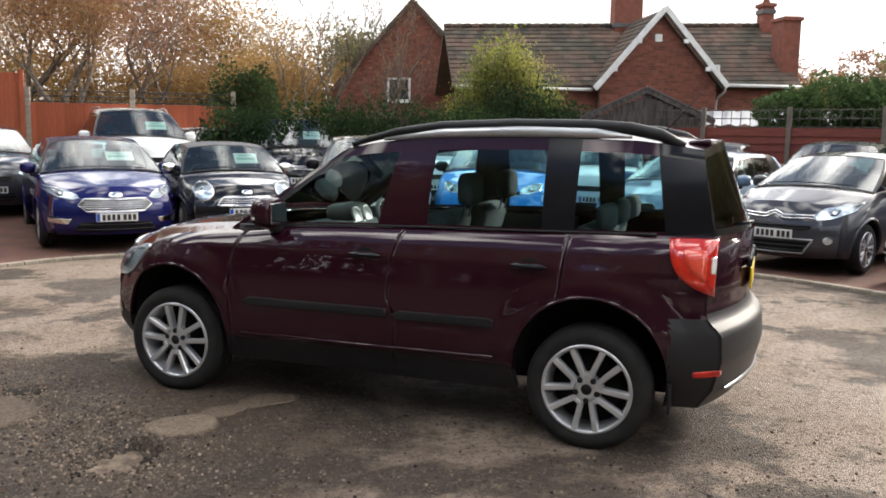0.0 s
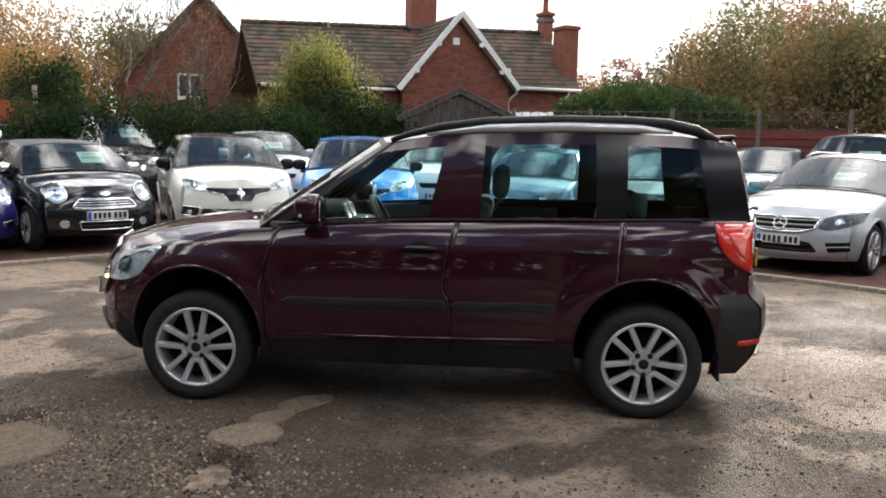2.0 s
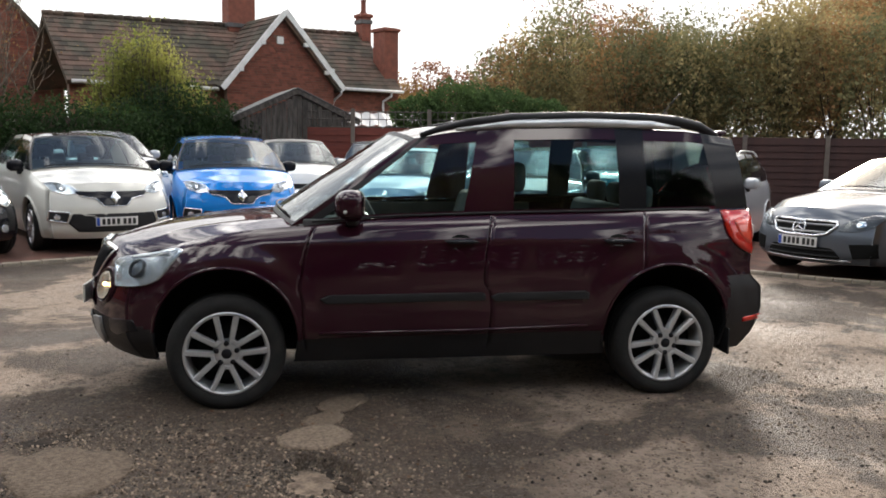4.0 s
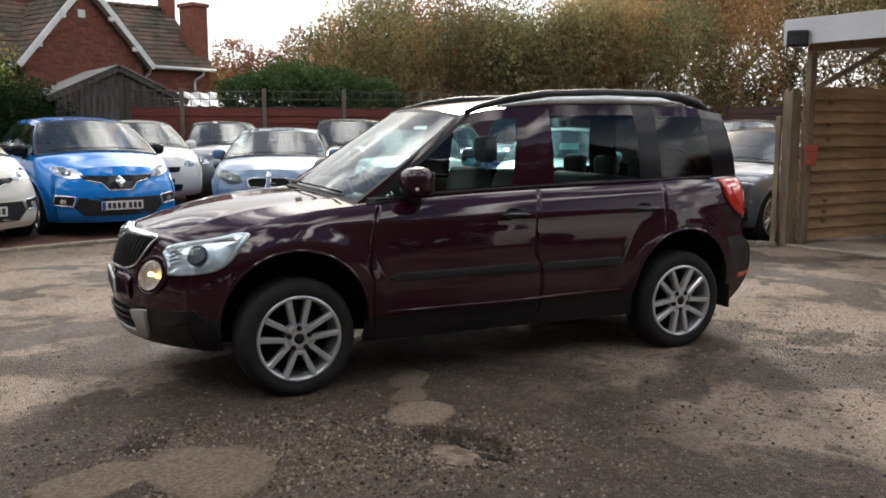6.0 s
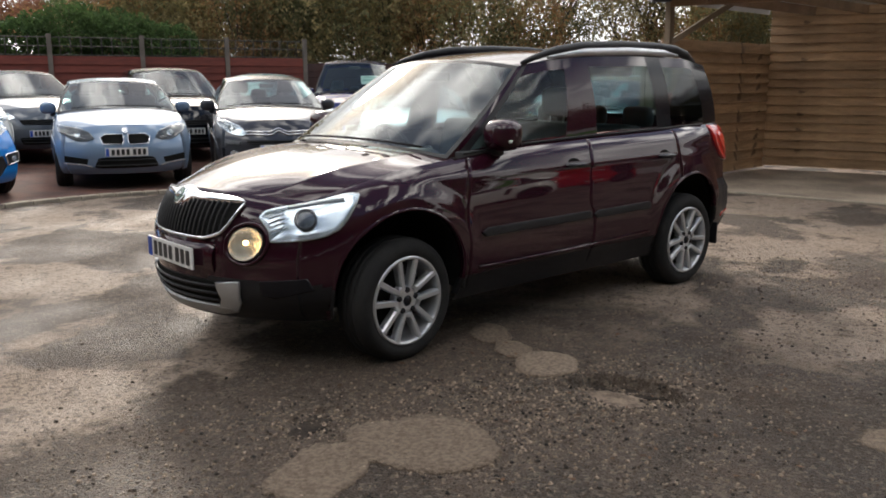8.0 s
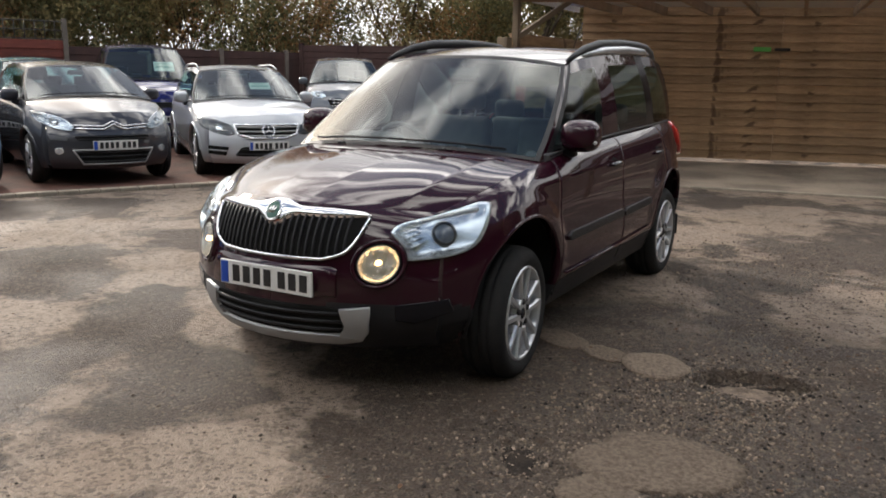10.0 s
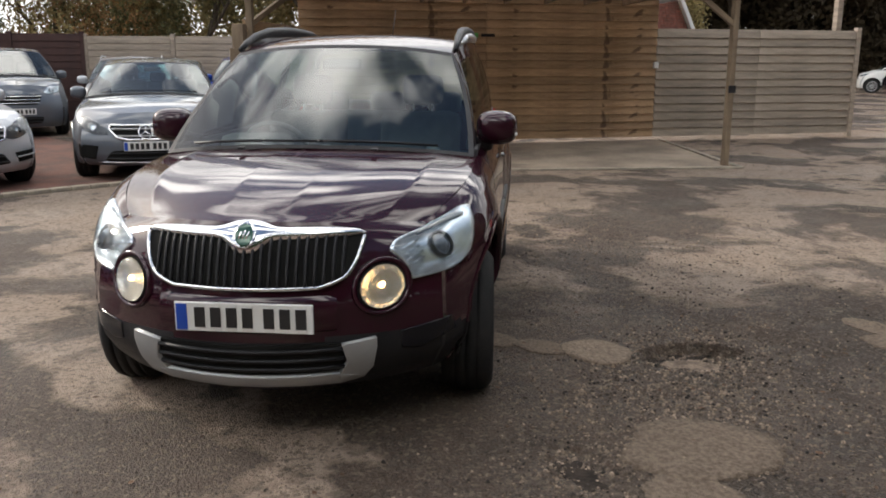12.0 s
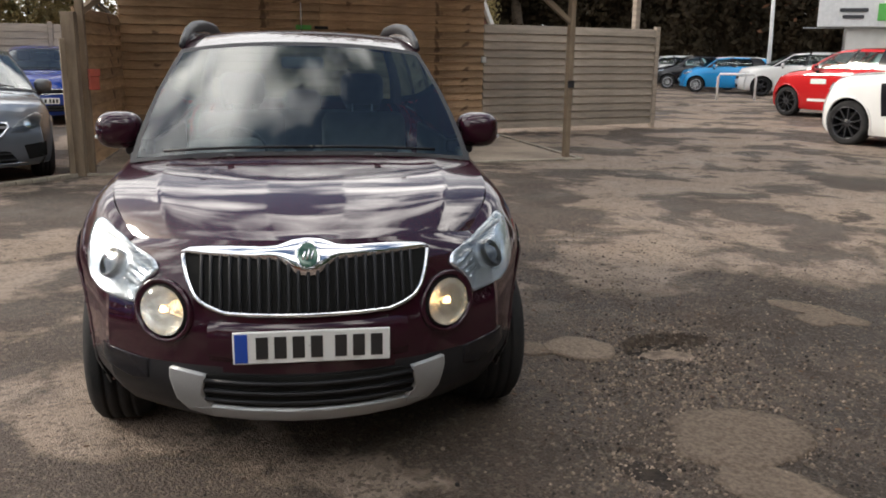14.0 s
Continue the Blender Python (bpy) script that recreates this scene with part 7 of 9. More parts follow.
    for x, y in ((-25, 3), (-24, 10), (-19, -10), (-12, -18), (-6, -20), (-1, -21), (4, -23), (-9, -16), (-22, 16), (-27, -8), (0, -26), (-14, -24)):
        copy_thing((first, second)[k % 2], Matrix.Translation((x, y, 0)) @ pose(0, 0, 0, 0, 0, 57 * k))
        k += 1
    # far right wood behind the far cars
    k = 0
    for x, y, h in ((34, -22, 21), (31, -27, 20), (27, -32, 20), (36, -15, 18), (38, -29, 23), (23, -37, 20), (30, -10, 15), (33, -35, 22)):
        tree(x, y, h, 60 + k, "dark autumn woodland tree beyond the far cars", (M_WOODDARK, M_WOODDARK, M_RUSSET)[k % 3], 12000, 0.17, 4, 0.6, M_BARK, 1.5, 3, 0.15, 0.2)
        k += 1


plant()

# ---- the maroon compact SUV in the middle of the yard ----
def yeti_zone(x, z, face):
    if face == "front":
        return "front_bumper" if z < 0.47 else "body"
    if face == "rear":
        return "rear_bumper" if z < 0.74 else "body"
    if x > 2.578 + 0.40:
        return "front_bumper" if z < 0.45 else "body"
    if x < -0.40:
        return "rear_bumper" if z < 0.72 else "body"
    if z < 0.40 and 0.3 < x < 2.3:
        return "sill"
    if 1.10 < x < 2.17:
        return "front_door"
    if 0.12 < x < 1.10:
        return "rear_door"
    return "body"


LAMP = [(0.512, 0.775), (0.522, 0.803), (0.55, 0.816), (0.63, 0.835), (0.70, 0.858), (0.755, 0.884), (0.787, 0.880), (0.803, 0.832), (0.806, 0.77), (0.797, 0.722), (0.772, 0.692), (0.73, 0.676), (0.66, 0.667), (0.592, 0.662), (0.584, 0.700), (0.556, 0.737)]
FOG = ellipse(0.490, 0.650, 0.070, 0.072, 28)

SUV = dict(
    W=0.895, xf=3.445, xr=-0.778, wb=2.578, zb=0.25, bow=0.31, bowr=0.17, kf=0.205, kr=0.105, x1=2.50, x2=0.15, crown=0.045,
    belt=[(-0.62, 1.12), (0.1, 1.105), (1.1, 1.085), (1.8, 1.06), (2.25, 1.02), (2.5, 1.0), (2.75, 0.965), (2.95, 0.915), (3.14, 0.845)],
    lean=[(0, 0.085), (0.12, 0.03), (0.3, 0.0), (0.5, 0.0), (0.7, 0.025), (0.85, 0.06), (0.95, 0.10), (1.0, 0.135)],
    leanr=[(0, 0.07), (0.12, 0.0), (0.3, -0.040), (0.46, -0.032), (0.53, 0.035), (0.58, 0.045), (0.8, 0.040), (1, 0.035)],
    paint=M_MAROON, clad=M_PLASTIC, rear_mat=M_BUMPERGREY, arch=0.397, arch_z=0.397, lip=0.014, flare=0.003, wing=0.026, dens=0.021, nose_cols=26, spin=0, spin_front=36, zone=yeti_zone,
    rows=[0, 0.03, 0.06, 0.09, 0.12, 0.15, 0.18, 0.21, 0.24, 0.27, 0.30, 0.33, 0.36, 0.39, 0.42, 0.45, 0.48, 0.51, 0.54, 0.57, 0.60, 0.63, 0.66, 0.69, 0.72, 0.75, 0.78, 0.805, 0.83, 0.855, 0.88, 0.90, 0.92, 0.935, 0.95, 0.965, 0.98, 0.99, 1.0],
    section=[(0.0, 0.915), (0.06, 0.940), (0.14, 0.965), (0.2, 0.990), (0.36, 1.0), (0.60, 0.994), (0.74, 0.985), (0.83, 0.970), (0.92, 0.942), (0.97, 0.908), (1.0, 0.872)],
    crease=[(0.93, 0.006, 0.03)],
    seams=[2.165, 1.105, 0.125], wheel=("twin", 0.328, 0.225, 0.232, M_ALLOY), tuck=0.012, steer=3,
    gh=[(2.215, 1.50, "a_pillar"), (2.155, 1.46, "seal"), (2.07, 1.425, "glass"), (1.235, 1.13, "pillar"), (0.935, 0.915, "glass_dark"), (0.285, 0.29, "black"), (0.115, 0.11, "glass_dark"),
        (-0.345, -0.275, "black"), (-0.575, -0.495, "black")],
    zroof=[(-0.52, 1.54), (-0.2, 1.585), (0.4, 1.60), (1.0, 1.585), (1.3, 1.555), (1.52, 1.515)], Wr=0.645, roof_mid=0.6, bulge=0.028, glass_rows=(0.045, 0.86), roof_crown=0.045, cowl_bow=0.125, top_bow=0.085,
    ridge=[(0.19, 0.003, 0.06), (0.75, 0.015, 0.09)], bonnet_seam=0.84, mirror=(1.88, 1.14, 0.872), mirror_size=(0.100, 0.060, 0.108, 0.088), seat_x=1.02, tail_frame="black",
)
yeti, ysh = build_car(SUV, "compact_suv", "dark maroon compact SUV with black lower cladding on the tarmac", Matrix.Translation((1.049, 4.875, 0)) @ pose(0, 0, 0, 0, 0, 157.3))


def yeti_details():
    car, sh = yeti, ysh
    F = sh.front
    # grille: chrome surround, dark field and upright ribs
    half = [(0.418, 0.832), (0.402, 0.768), (0.372, 0.710), (0.328, 0.682), (0.268, 0.664)]
    edge = [(p.x, p.y) for p in smooth_line(half, 4)]

    def bar_low(y):
        return 0.836 - 0.046 * math.exp(-(abs(y) / 0.072) ** 3)

    def bar_high(y):
        return 0.871 - 0.022 * (abs(y) / 0.42) ** 4 + 0.004 * (1 - abs(y) / 0.42) + 0.026 * math.exp(-(abs(y) / 0.080) ** 2.6) - 0.010 * max(0.0, (abs(y) - 0.395) / 0.027)

    def bar_edge(y):
        return max(0.664, interp(-abs(y), [(-q[0], q[1]) for q in edge]))

    grille = strip("grille", [-0.412 + 0.824 * k / 90 for k in range(91)], bar_edge, lambda y: bar_low(y) + 0.01, F, 0.005, 0.0, M_DARK, car, "black ribbed grille in a chrome frame")
    for k in range(23):
        y = -0.352 + 0.704 * k / 22
        lo = interp(-abs(y), [(-q[0], q[1]) for q in edge])
        bar_on(sh, [(y, max(lo, 0.665)), (y, bar_low(y) + 0.008)], 0.0070, M_PLASTIC, "grille_rib", grille, 0.010, 5)
    bar_on(sh, edge + [(-y, z) for y, z in edge[::-1]], 0.0085, M_CHROME, "chrome_frame", grille, 0.010, 8)
    strip("chrome_bar", [-0.424 + 0.848 * k / 80 for k in range(81)], bar_low, bar_high, F, 0.006, 0.014, M_CHROME, car, "polished chrome grille top with round badge")
    badge = patch("badge", ellipse(0, 0.842, 0.041, 0.041, 32), F, 0.026, M_CHROME, car, "round chrome and green badge", dome=0.004, steps=1)
    patch("badge_centre", ellipse(0, 0.842, 0.033, 0.033, 32), F, 0.030, M_BADGE, badge, dome=0.002, skirt=0.004, steps=1)
    for k in range(3):
        p0, p1 = F(-0.016 + 0.013 * k, 0.830, 0.033), F(-0.008 + 0.013 * k, 0.856 - 0.004 * abs(k - 1), 0.033)
        put("badge_bar", mesh_of("badge_bar", *tube([p0, p1], 0.0035, 5), M_CHROME), badge)
    # headlamps: bezel and deep bright bowl, projector, clear lens
    for e in (1, -1):
        o = LAMP if e > 0 else mirrored(LAMP)
        o = rounded(o, 0.25, 2)
        lamp = bowl("headlight", o, F, [(1.012, -0.012), (1.012, 0.010), (0.95, 0.013), (0.91, 0.011), (0.84, 0.0045), (0.4, 0.0040)], M_REFLECTOR, car, "clear headlamp with round projector lens", 1)
        c = F(e * 0.692, 0.770, 0.004)
        aim = (F(e * 0.692, 0.770, 0.034) - c).normalized()
        m = Matrix.Translation(c) @ aim.to_track_quat("Z", "Y").to_matrix().to_4x4() @ Matrix.Diagonal((0.80, 0.80, 1, 1))
        v, f = lathe([(0.070, -0.01), (0.071, 0.010), (0.066, 0.017), (0.060, 0.017), (0.056, 0.010), (0.054, -0.005)], 36, axis="z")
        put("projector_ring", mesh_of("projector_ring", v, f, M_LAMPDARK), lamp, "", m)
        v, f = lathe([(0.0, 0.028), (0.016, 0.026), (0.030, 0.019), (0.040, 0.010), (0.046, 0.006), (0.054, 0.004)], 32, axis="z")
        put("projector_lens", mesh_of("projector_lens", v, f, M_PROJECTOR), lamp, "", m)
        for k in range(4):
            z0 = 0.712 + 0.020 * k
            line = [F(e * (0.585 + 0.012 * j - 0.010 * k), z0 + 0.006 * j, 0.008 + 0.001 * j) for j in range(5)]
            put("reflector_rib", mesh_of("reflector_rib", *tube(line, 0.0045, 5), M_CHROME), lamp)
        # indicator tube along the top edge
        line = [F(e * (0.60 + 0.16 * j / 8), 0.818 + 0.040 * j / 8, 0.010) for j in range(9)]
        put("light_strip", mesh_of("light_strip", *tube(line, 0.009, 6), M_SATIN), lamp)
        lens = bowl("lens", o, F, [(1.0, 0.010), (0.985, 0.016), (0.92, 0.020), (0.7, 0.029), (0.35, 0.033)], M_LENS, lamp, "", 1)
        lens.visible_shadow = False
        # round fog lamp in its dished ring
        fc, fz = 0.490, 0.650
        bowl("fog_light_ring", ellipse(e * fc, fz, 0.106, 0.108, 40), F, [(1.0, -0.006), (0.985, 0.008), (0.95, 0.015), (0.89, 0.017), (0.84, 0.012), (0.80, 0.006)], M_MAROON, car, "", 1, False)
        bowl("fog_light_seal", ellipse(e * fc, fz, 0.085, 0.087, 40), F, [(1.0, 0.006), (0.96, 0.012), (0.92, 0.013), (0.88, 0.006)], M_DARK, car, "", 1, False)
        fog = bowl("fog_light", ellipse(e * fc, fz, 0.077, 0.079, 32), F, [(1.0, 0.014), (0.96, 0.013), (0.86, 0.008), (0.6, 0.005), (0.2, 0.004)], M_FOGBOWL, car, "round fog lamp with a warm lit bulb", 1)
        v, f = lathe([(0.0, 0.013), (0.008, 0.011), (0.012, 0.004), (0.012, -0.01)], 14, axis="z")
        put("bulb", mesh_of("bulb", v, f, m_glow), fog, "glowing warm bulb", Matrix.Translation(F(e * fc, fz + 0.006, 0.006)) @ Vector((1, 0, 0)).to_track_quat("Z", "Y").to_matrix().to_4x4())
        fl = bowl("lens", ellipse(e * fc, fz, 0.077, 0.079, 32), F, [(1.0, 0.013), (0.94, 0.020), (0.6, 0.026), (0.3, 0.027)], M_LENS, fog, "", 1)
        fl.visible_shadow = False
        # lower silver lip, its arm
        arm = [(0.348, 0.450), (0.468, 0.464), (0.470, 0.43), (0.452, 0.350), (0.415, 0.305), (0.33, 0.287), (0.33, 0.325), (0.365, 0.375)]
        patch("skid_trim", arm if e > 0 else mirrored(arm), F, 0.020, M_SATIN, car, "satin silver lower bumper trim", steps=3, skirt=0.03)
        # dark inlet beside the silver arm
        inlet = [(0.56, 0.47), (0.74, 0.49), (0.755, 0.43), (0.62, 0.385), (0.56, 0.40)]
        patch("bumper_inlet", inlet if e > 0 else mirrored(inlet), F, 0.004, M_GLOSSBLACK, car, skirt=0.02)
        # rear lamp wraps round the corner
        def around(a_, b_, o_, e=e):
            q = (b_ - sh.zb) / (sh.belt(sh.xer) - sh.zb)
            xe = sh.end_rear(q)
            if a_ >= xe:
                return sh.side(a_, b_, o_, e)
            t = 1 - (xe - a_) / 0.86
            return Vector((xe - sh.bowr * (1 - t * t) - o_ * 0.35, e * (t * sh.hwq(sh.xer, q) + o_ * 0.93), b_))

        tail = [(-0.368, 1.110), (-0.374, 1.05), (-0.390, 0.985), (-0.428, 0.925), (-0.485, 0.880), (-0.555, 0.848), (-0.615, 0.828), (-0.628, 0.84), (-0.628, 1.085), (-0.615, 1.104), (-0.50, 1.110)]
        tail = [(p.x, p.y) for p in smooth_line(tail + tail[:1], 2)][:-1]
        lamp = bowl("tail_light", tail, around, [(1.0, -0.01), (1.0, 0.008), (0.96, 0.014), (0.7, 0.016), (0.4, 0.016)], M_REDLENS, car, "red rear lamp with a clear strip", 1)
        clear = [(-0.570, 1.025), (-0.570, 0.945), (-0.622, 0.940), (-0.622, 1.025)]
        bowl("clear_strip", rounded(clear, 0.2, 2), around, [(1.0, 0.010), (1.0, 0.018), (0.8, 0.020)], M_CLEARLENS, lamp, "", 2)
        inner = [(-0.435, 1.06), (-0.555, 1.06), (-0.555, 0.90), (-0.50, 0.935), (-0.455, 0.99)]
        bowl("lamp_chamber", rounded(inner, 0.2, 2), around, [(1.0, 0.012), (0.98, 0.0175), (0.5, 0.0185)], M_REDLENS2, lamp, "", 2)
        refl = [(-0.515, 0.455), (-0.66, 0.475), (-0.66, 0.440), (-0.515, 0.425)]
        bowl("rear_reflector", rounded(refl, 0.15, 2), around, [(1.0, -0.004), (1.0, 0.008), (0.8, 0.010)], M_REDLENS, car, "", 3)
        # side mouldings
        for x0, x1 in ((2.06, 1.12), (1.09, 0.50)):
            mo = [(x0, 0.618), (x0 - 0.05, 0.640), (x1 + 0.02, 0.645), (x1, 0.635), (x1, 0.600), (x0 - 0.03, 0.594)]
            patch("side_moulding", mo if e > 0 else mo[::-1], lambda a, b, o2, e=e: sh.side(a, b, o2, e), 0.012, M_PLASTIC, car, "black protective side moulding", dome=0.003, rings=(1, 0.97, 0.8))
        # sill highlight edge
        v, f = tube([sh.side(2.07, 0.425, 0.006, e), sh.side(1.3, 0.425, 0.008, e), sh.side(0.50, 0.44, 0.006, e)], 0.009, 6)
        put("sill_rib", mesh_of("sill_rib", v, f, M_MAROON), car)
        # handles and their bowls
        for x in (1.262, 0.32):
            patch("handle_bowl", ellipse(x, 0.945, 0.058, 0.030, 18), lambda a, b, o2, e=e: sh.side(a, b, o2, e), 0.003, M_DARK, car, steps=1, skirt=0.006)
            h = [(x - 0.105, 0.935), (x - 0.06, 0.949), (x + 0.07, 0.949), (x + 0.10, 0.940), (x + 0.07, 0.925), (x - 0.06, 0.924)]
            patch("door_handle", h if e > 0 else h[::-1], lambda a, b, o2, e=e: sh.side(a, b, o2, e), 0.030, M_GLOSSBLACK, car, "dark pull door handle", dome=0.010, skirt=0.016)
        # roof rail
        pts = [(1.47, 0.618, 1.535), (1.36, 0.618, 1.572), (1.18, 0.616, 1.615), (0.92, 0.612, 1.646), (0.5, 0.610, 1.662), (0.1, 0.608, 1.660), (-0.12, 0.603, 1.648), (-0.28, 0.596, 1.615), (-0.40, 0.588, 1.560)]
        rail = put("roof_rail", mesh_of("roof_rail", *tube([(x, e * y, z) for x, y, z in pts], [0.014, 0.019, 0.024, 0.030, 0.032, 0.032, 0.033, 0.033, 0.022], 10), M_PLASTIC), car, "black roof rail with a silver insert")
        v, f = tube([(1.26, e * 0.632, 1.572), (0.9, e * 0.634, 1.610), (0.45, e * 0.635, 1.624), (0.05, e * 0.632, 1.620), (-0.14, e * 0.628, 1.604)], [0.010, 0.028, 0.031, 0.028, 0.010], 8)
        put("silver_insert", mesh_of("silver_insert", v, f, M_ALLOY), rail)
        # flank gap seal along the belt
        v, f = tube([(x, e * (sh.hwq(x, 1.0) + 0.004), sh.belt(x) + 0.008) for x in (2.1, 1.7, 1.2, 0.8, 0.3, -0.3)], 0.007, 5)
        put("belt_seal", mesh_of("belt_seal", v, f, M_PLASTIC), car)
        # mud flaps
        part("mud_flap", box_bm(0.015, 0.19, 0.16, (-0.41, e * 0.775, 0.315), 0.005), M_PLASTIC, car)
        # mirror indicator
        part("mirror_indicator", box_bm(0.02, 0.09, 0.018, (1.925, e * 0.935, 1.11), 0.006), M_CLEARLENS, car)
    bottom = [(-0.40, 0.318), (-0.33, 0.286), (0.33, 0.286), (0.40, 0.318), (0.33, 0.330), (-0.33, 0.330)]
    patch("skid_plate", bottom, F, 0.020, M_SATIN, car, "satin silver lower bumper trim", steps=5, skirt=0.03)
    low = [(-0.36, 0.455), (0.36, 0.455), (0.375, 0.41), (0.33, 0.333), (-0.33, 0.333), (-0.375, 0.41)]
    lg = patch("lower_grille", rounded(low, 0.2, 2), F, 0.006, M_DARK, car, "black lower grille with cross bars")
    for z in (0.358, 0.394, 0.430):
        bar_on(sh, [(-0.355, z), (0.355, z)], 0.008, M_PLASTIC, "cross_bar", lg, 0.012)
    # plate plinth
    strip("plate_plinth", [-0.335 + 0.67 * k / 40 for k in range(41)], lambda y: 0.500, lambda y: 0.636 - 0.3 * max(0.0, abs(y) - 0.30), F, 0.004, 0.012, M_MAROON, car)
    number_plate(sh, car, 0.564, 0.008, 0.010)
    # rear: plate, tailgate handle bar, wiper, lower silver trim
    part("rear_plate", box_bm(0.012, 0.52, 0.111, (-0.745, 0, 0.86), 0.003), M_PLATE_Y, car, "yellow rear number plate")
    tail_q = lambda z: (z - sh.zb) / (sh.belt(sh.xer) - sh.zb)
    tail_at = lambda y, z, o: Vector((sh.end_rear(tail_q(z)) - sh.bowr * (1 - (y / sh.hwq(sh.xer, tail_q(z))) ** 2) - o, y, z))
    strip("rear_trim", [-0.66 + 1.32 * k / 30 for k in range(31)], lambda y: 0.285 + 0.05 * (abs(y) / 0.66) ** 2, lambda y: 0.375 - 0.02 * (abs(y) / 0.66) ** 2, tail_at, 0.004, 0.016, M_SATIN, car, "satin silver rear skid trim")
    part("tailgate_bar", box_bm(0.03, 0.7, 0.05, (-0.735, 0, 0.955), 0.012), M_GLOSSBLACK, car)
    v, f = tube([(-0.725, -0.02, 1.14), (-0.735, 0.1, 1.155), (-0.69, 0.40, 1.17)], 0.008, 6)
    put("rear_wiper", mesh_of("rear_wiper", v, f, M_PLASTIC), car)
    part("roof_spoiler", box_bm(0.12, 1.00, 0.03, (-0.465, 0, 1.580), 0.014, pose(0, 0, 0, 0, 5, 0)), M_MAROON, car, "", True)
    # aerial
    v, f = tube([(-0.22, 0.0, 1.63), (-0.42, 0.0, 1.86)], 0.0035, 5)
    put("aerial", mesh_of("aerial", v, f, M_PLASTIC), car)
    # bonnet washer jets, dashboard binnacle
    for e in (1, -1):
        part("washer_jet", box_bm(0.04, 0.03, 0.012, (2.42, e * 0.32, 1.075), 0.005), M_PLASTIC, car)
    part("instrument_hood", box_bm(0.20, 0.36, 0.12, (2.02, -0.37, 1.05), 0.05), M_INTERIOR, car, "", True)
    part("centre_console", box_bm(0.35, 0.30, 0.30, (1.85, 0, 0.86), 0.05), M_INTERIOR, car, "", True)
    for y in (-0.29, -0.45):
        v, f = lathe([(0.0, 0.01), (0.055, 0.01), (0.062, 0.016), (0.066, 0.0)], 20, axis="z")
        put("instrument_dial", mesh_of("instrument_dial", v, f, M_SATIN), car, "", pose(1.915, y, 1.03, 0, -70, 0))
    for y in (0.07, -0.07, 0.52):
        v, f = lathe([(0.0, 0.004), (0.034, 0.004), (0.043, 0.012), (0.047, 0.0)], 18, axis="z")
        put("air_vent", mesh_of("air_vent", v, f, M_SATIN), car, "", pose(1.735, y, 0.985, 0, -80, 0))


yeti_details()


# ---- the parked cars ----
def spec(L, W, H, wb, over_f, paint_m, zn=0.80, zc=0.98, **kw):
    """Numbers for an ordinary car from its length, width, height, wheelbase and front overhang."""
    xf = wb + over_f
    xr = xf - L
    hood = kw.pop("hood", 1.05)
    rake = kw.pop("rake", 0.78)
    tail = kw.pop("tail", 0.38)
    tail_top = kw.pop("tail_top", 0.28)
    bow = kw.pop("bow", 0.26)
    xc = xf - bow - hood + 0.12
    zl = H - kw.pop("rail", 0.0)
    S = dict(
        W=W / 2, xf=xf, xr=xr, wb=wb, bow=bow, paint=paint_m, arch=kw.pop("arch", 0.365), zb=0.20, crown=0.06, kf=0.17, kr=0.10, dens=0.09,
        belt=[(xr, zc + 0.03), (xc - 0.6, zc + 0.005), (xc, zc - 0.02), (xc + 0.3, zc - 0.055), (xf - bow - 0.3, zn + 0.05), (xf - bow, zn - 0.03)],
        lean=[(0, 0.07), (0.15, 0.0), (0.45, 0.0), (0.7, 0.05), (0.85, 0.10), (1, 0.19)],
        rows=[0, 0.07, 0.15, 0.25, 0.36, 0.48, 0.60, 0.72, 0.82, 0.90, 0.95, 1.0],
        gh=[(xc, xc - rake, "pillar"), (xc - 0.07, xc - rake - 0.05, "black"), (xc - 0.36, xc - rake - 0.07, "glass"), (xc - 1.10, xc - rake - 0.52, "black"), (xc - 1.20, xc - rake - 0.60, "glass_dark"),
            (xc - 1.95, xc - rake - 1.22, "black"), (xr + tail + 0.12, xr + tail_top + 0.40, "pillar"), (xr + tail, xr + tail_top + 0.22, "pillar")],
        zroof=[(xr + 0.3, zl - 0.13), (xr + 0.9, zl - 0.06), (xc - rake - 0.5, zl - 0.045), (xc - rake + 0.05, zl - 0.10)], Wr=W / 2 * 0.70, roof_mid=xc - rake - 0.7, roof_crown=0.045,
        wheel=("five", 0.315, 0.205, 0.215, M_ALLOY), seams=[], clad=M_PLASTIC,
    )
    S.update(kw)
    return S


def lamps(car, sh, outline, style="clear", label="clear headlamp unit"):
    for e in (1, -1):
        o = rounded(outline, 0.2, 2) if e > 0 else mirrored(rounded(outline, 0.2, 2))
        lamp = patch("headlight", o, sh.front, 0.002, M_REFLECTOR if style == "clear" else M_LAMPDARK, car, label, steps=2)
        cy = sum(p[0] for p in outline) / len(outline)
        cz = sum(p[1] for p in outline) / len(outline)
        patch("bulb_ring", ellipse(e * cy, cz, 0.045, 0.040, 16), sh.front, 0.010, M_CHROME if style != "clear" else M_LAMPDARK, lamp, dome=0.006, steps=1)
        patch("bulb_lens", ellipse(e * cy, cz, 0.030, 0.027, 14), sh.front, 0.018, M_LENS if style != "clear" else M_CHROME, lamp, dome=0.006, steps=1)
        lens = patch("lens", o, sh.front, 0.022, M_LENS, lamp, dome=0.006, steps=2)
        lens.visible_shadow = False


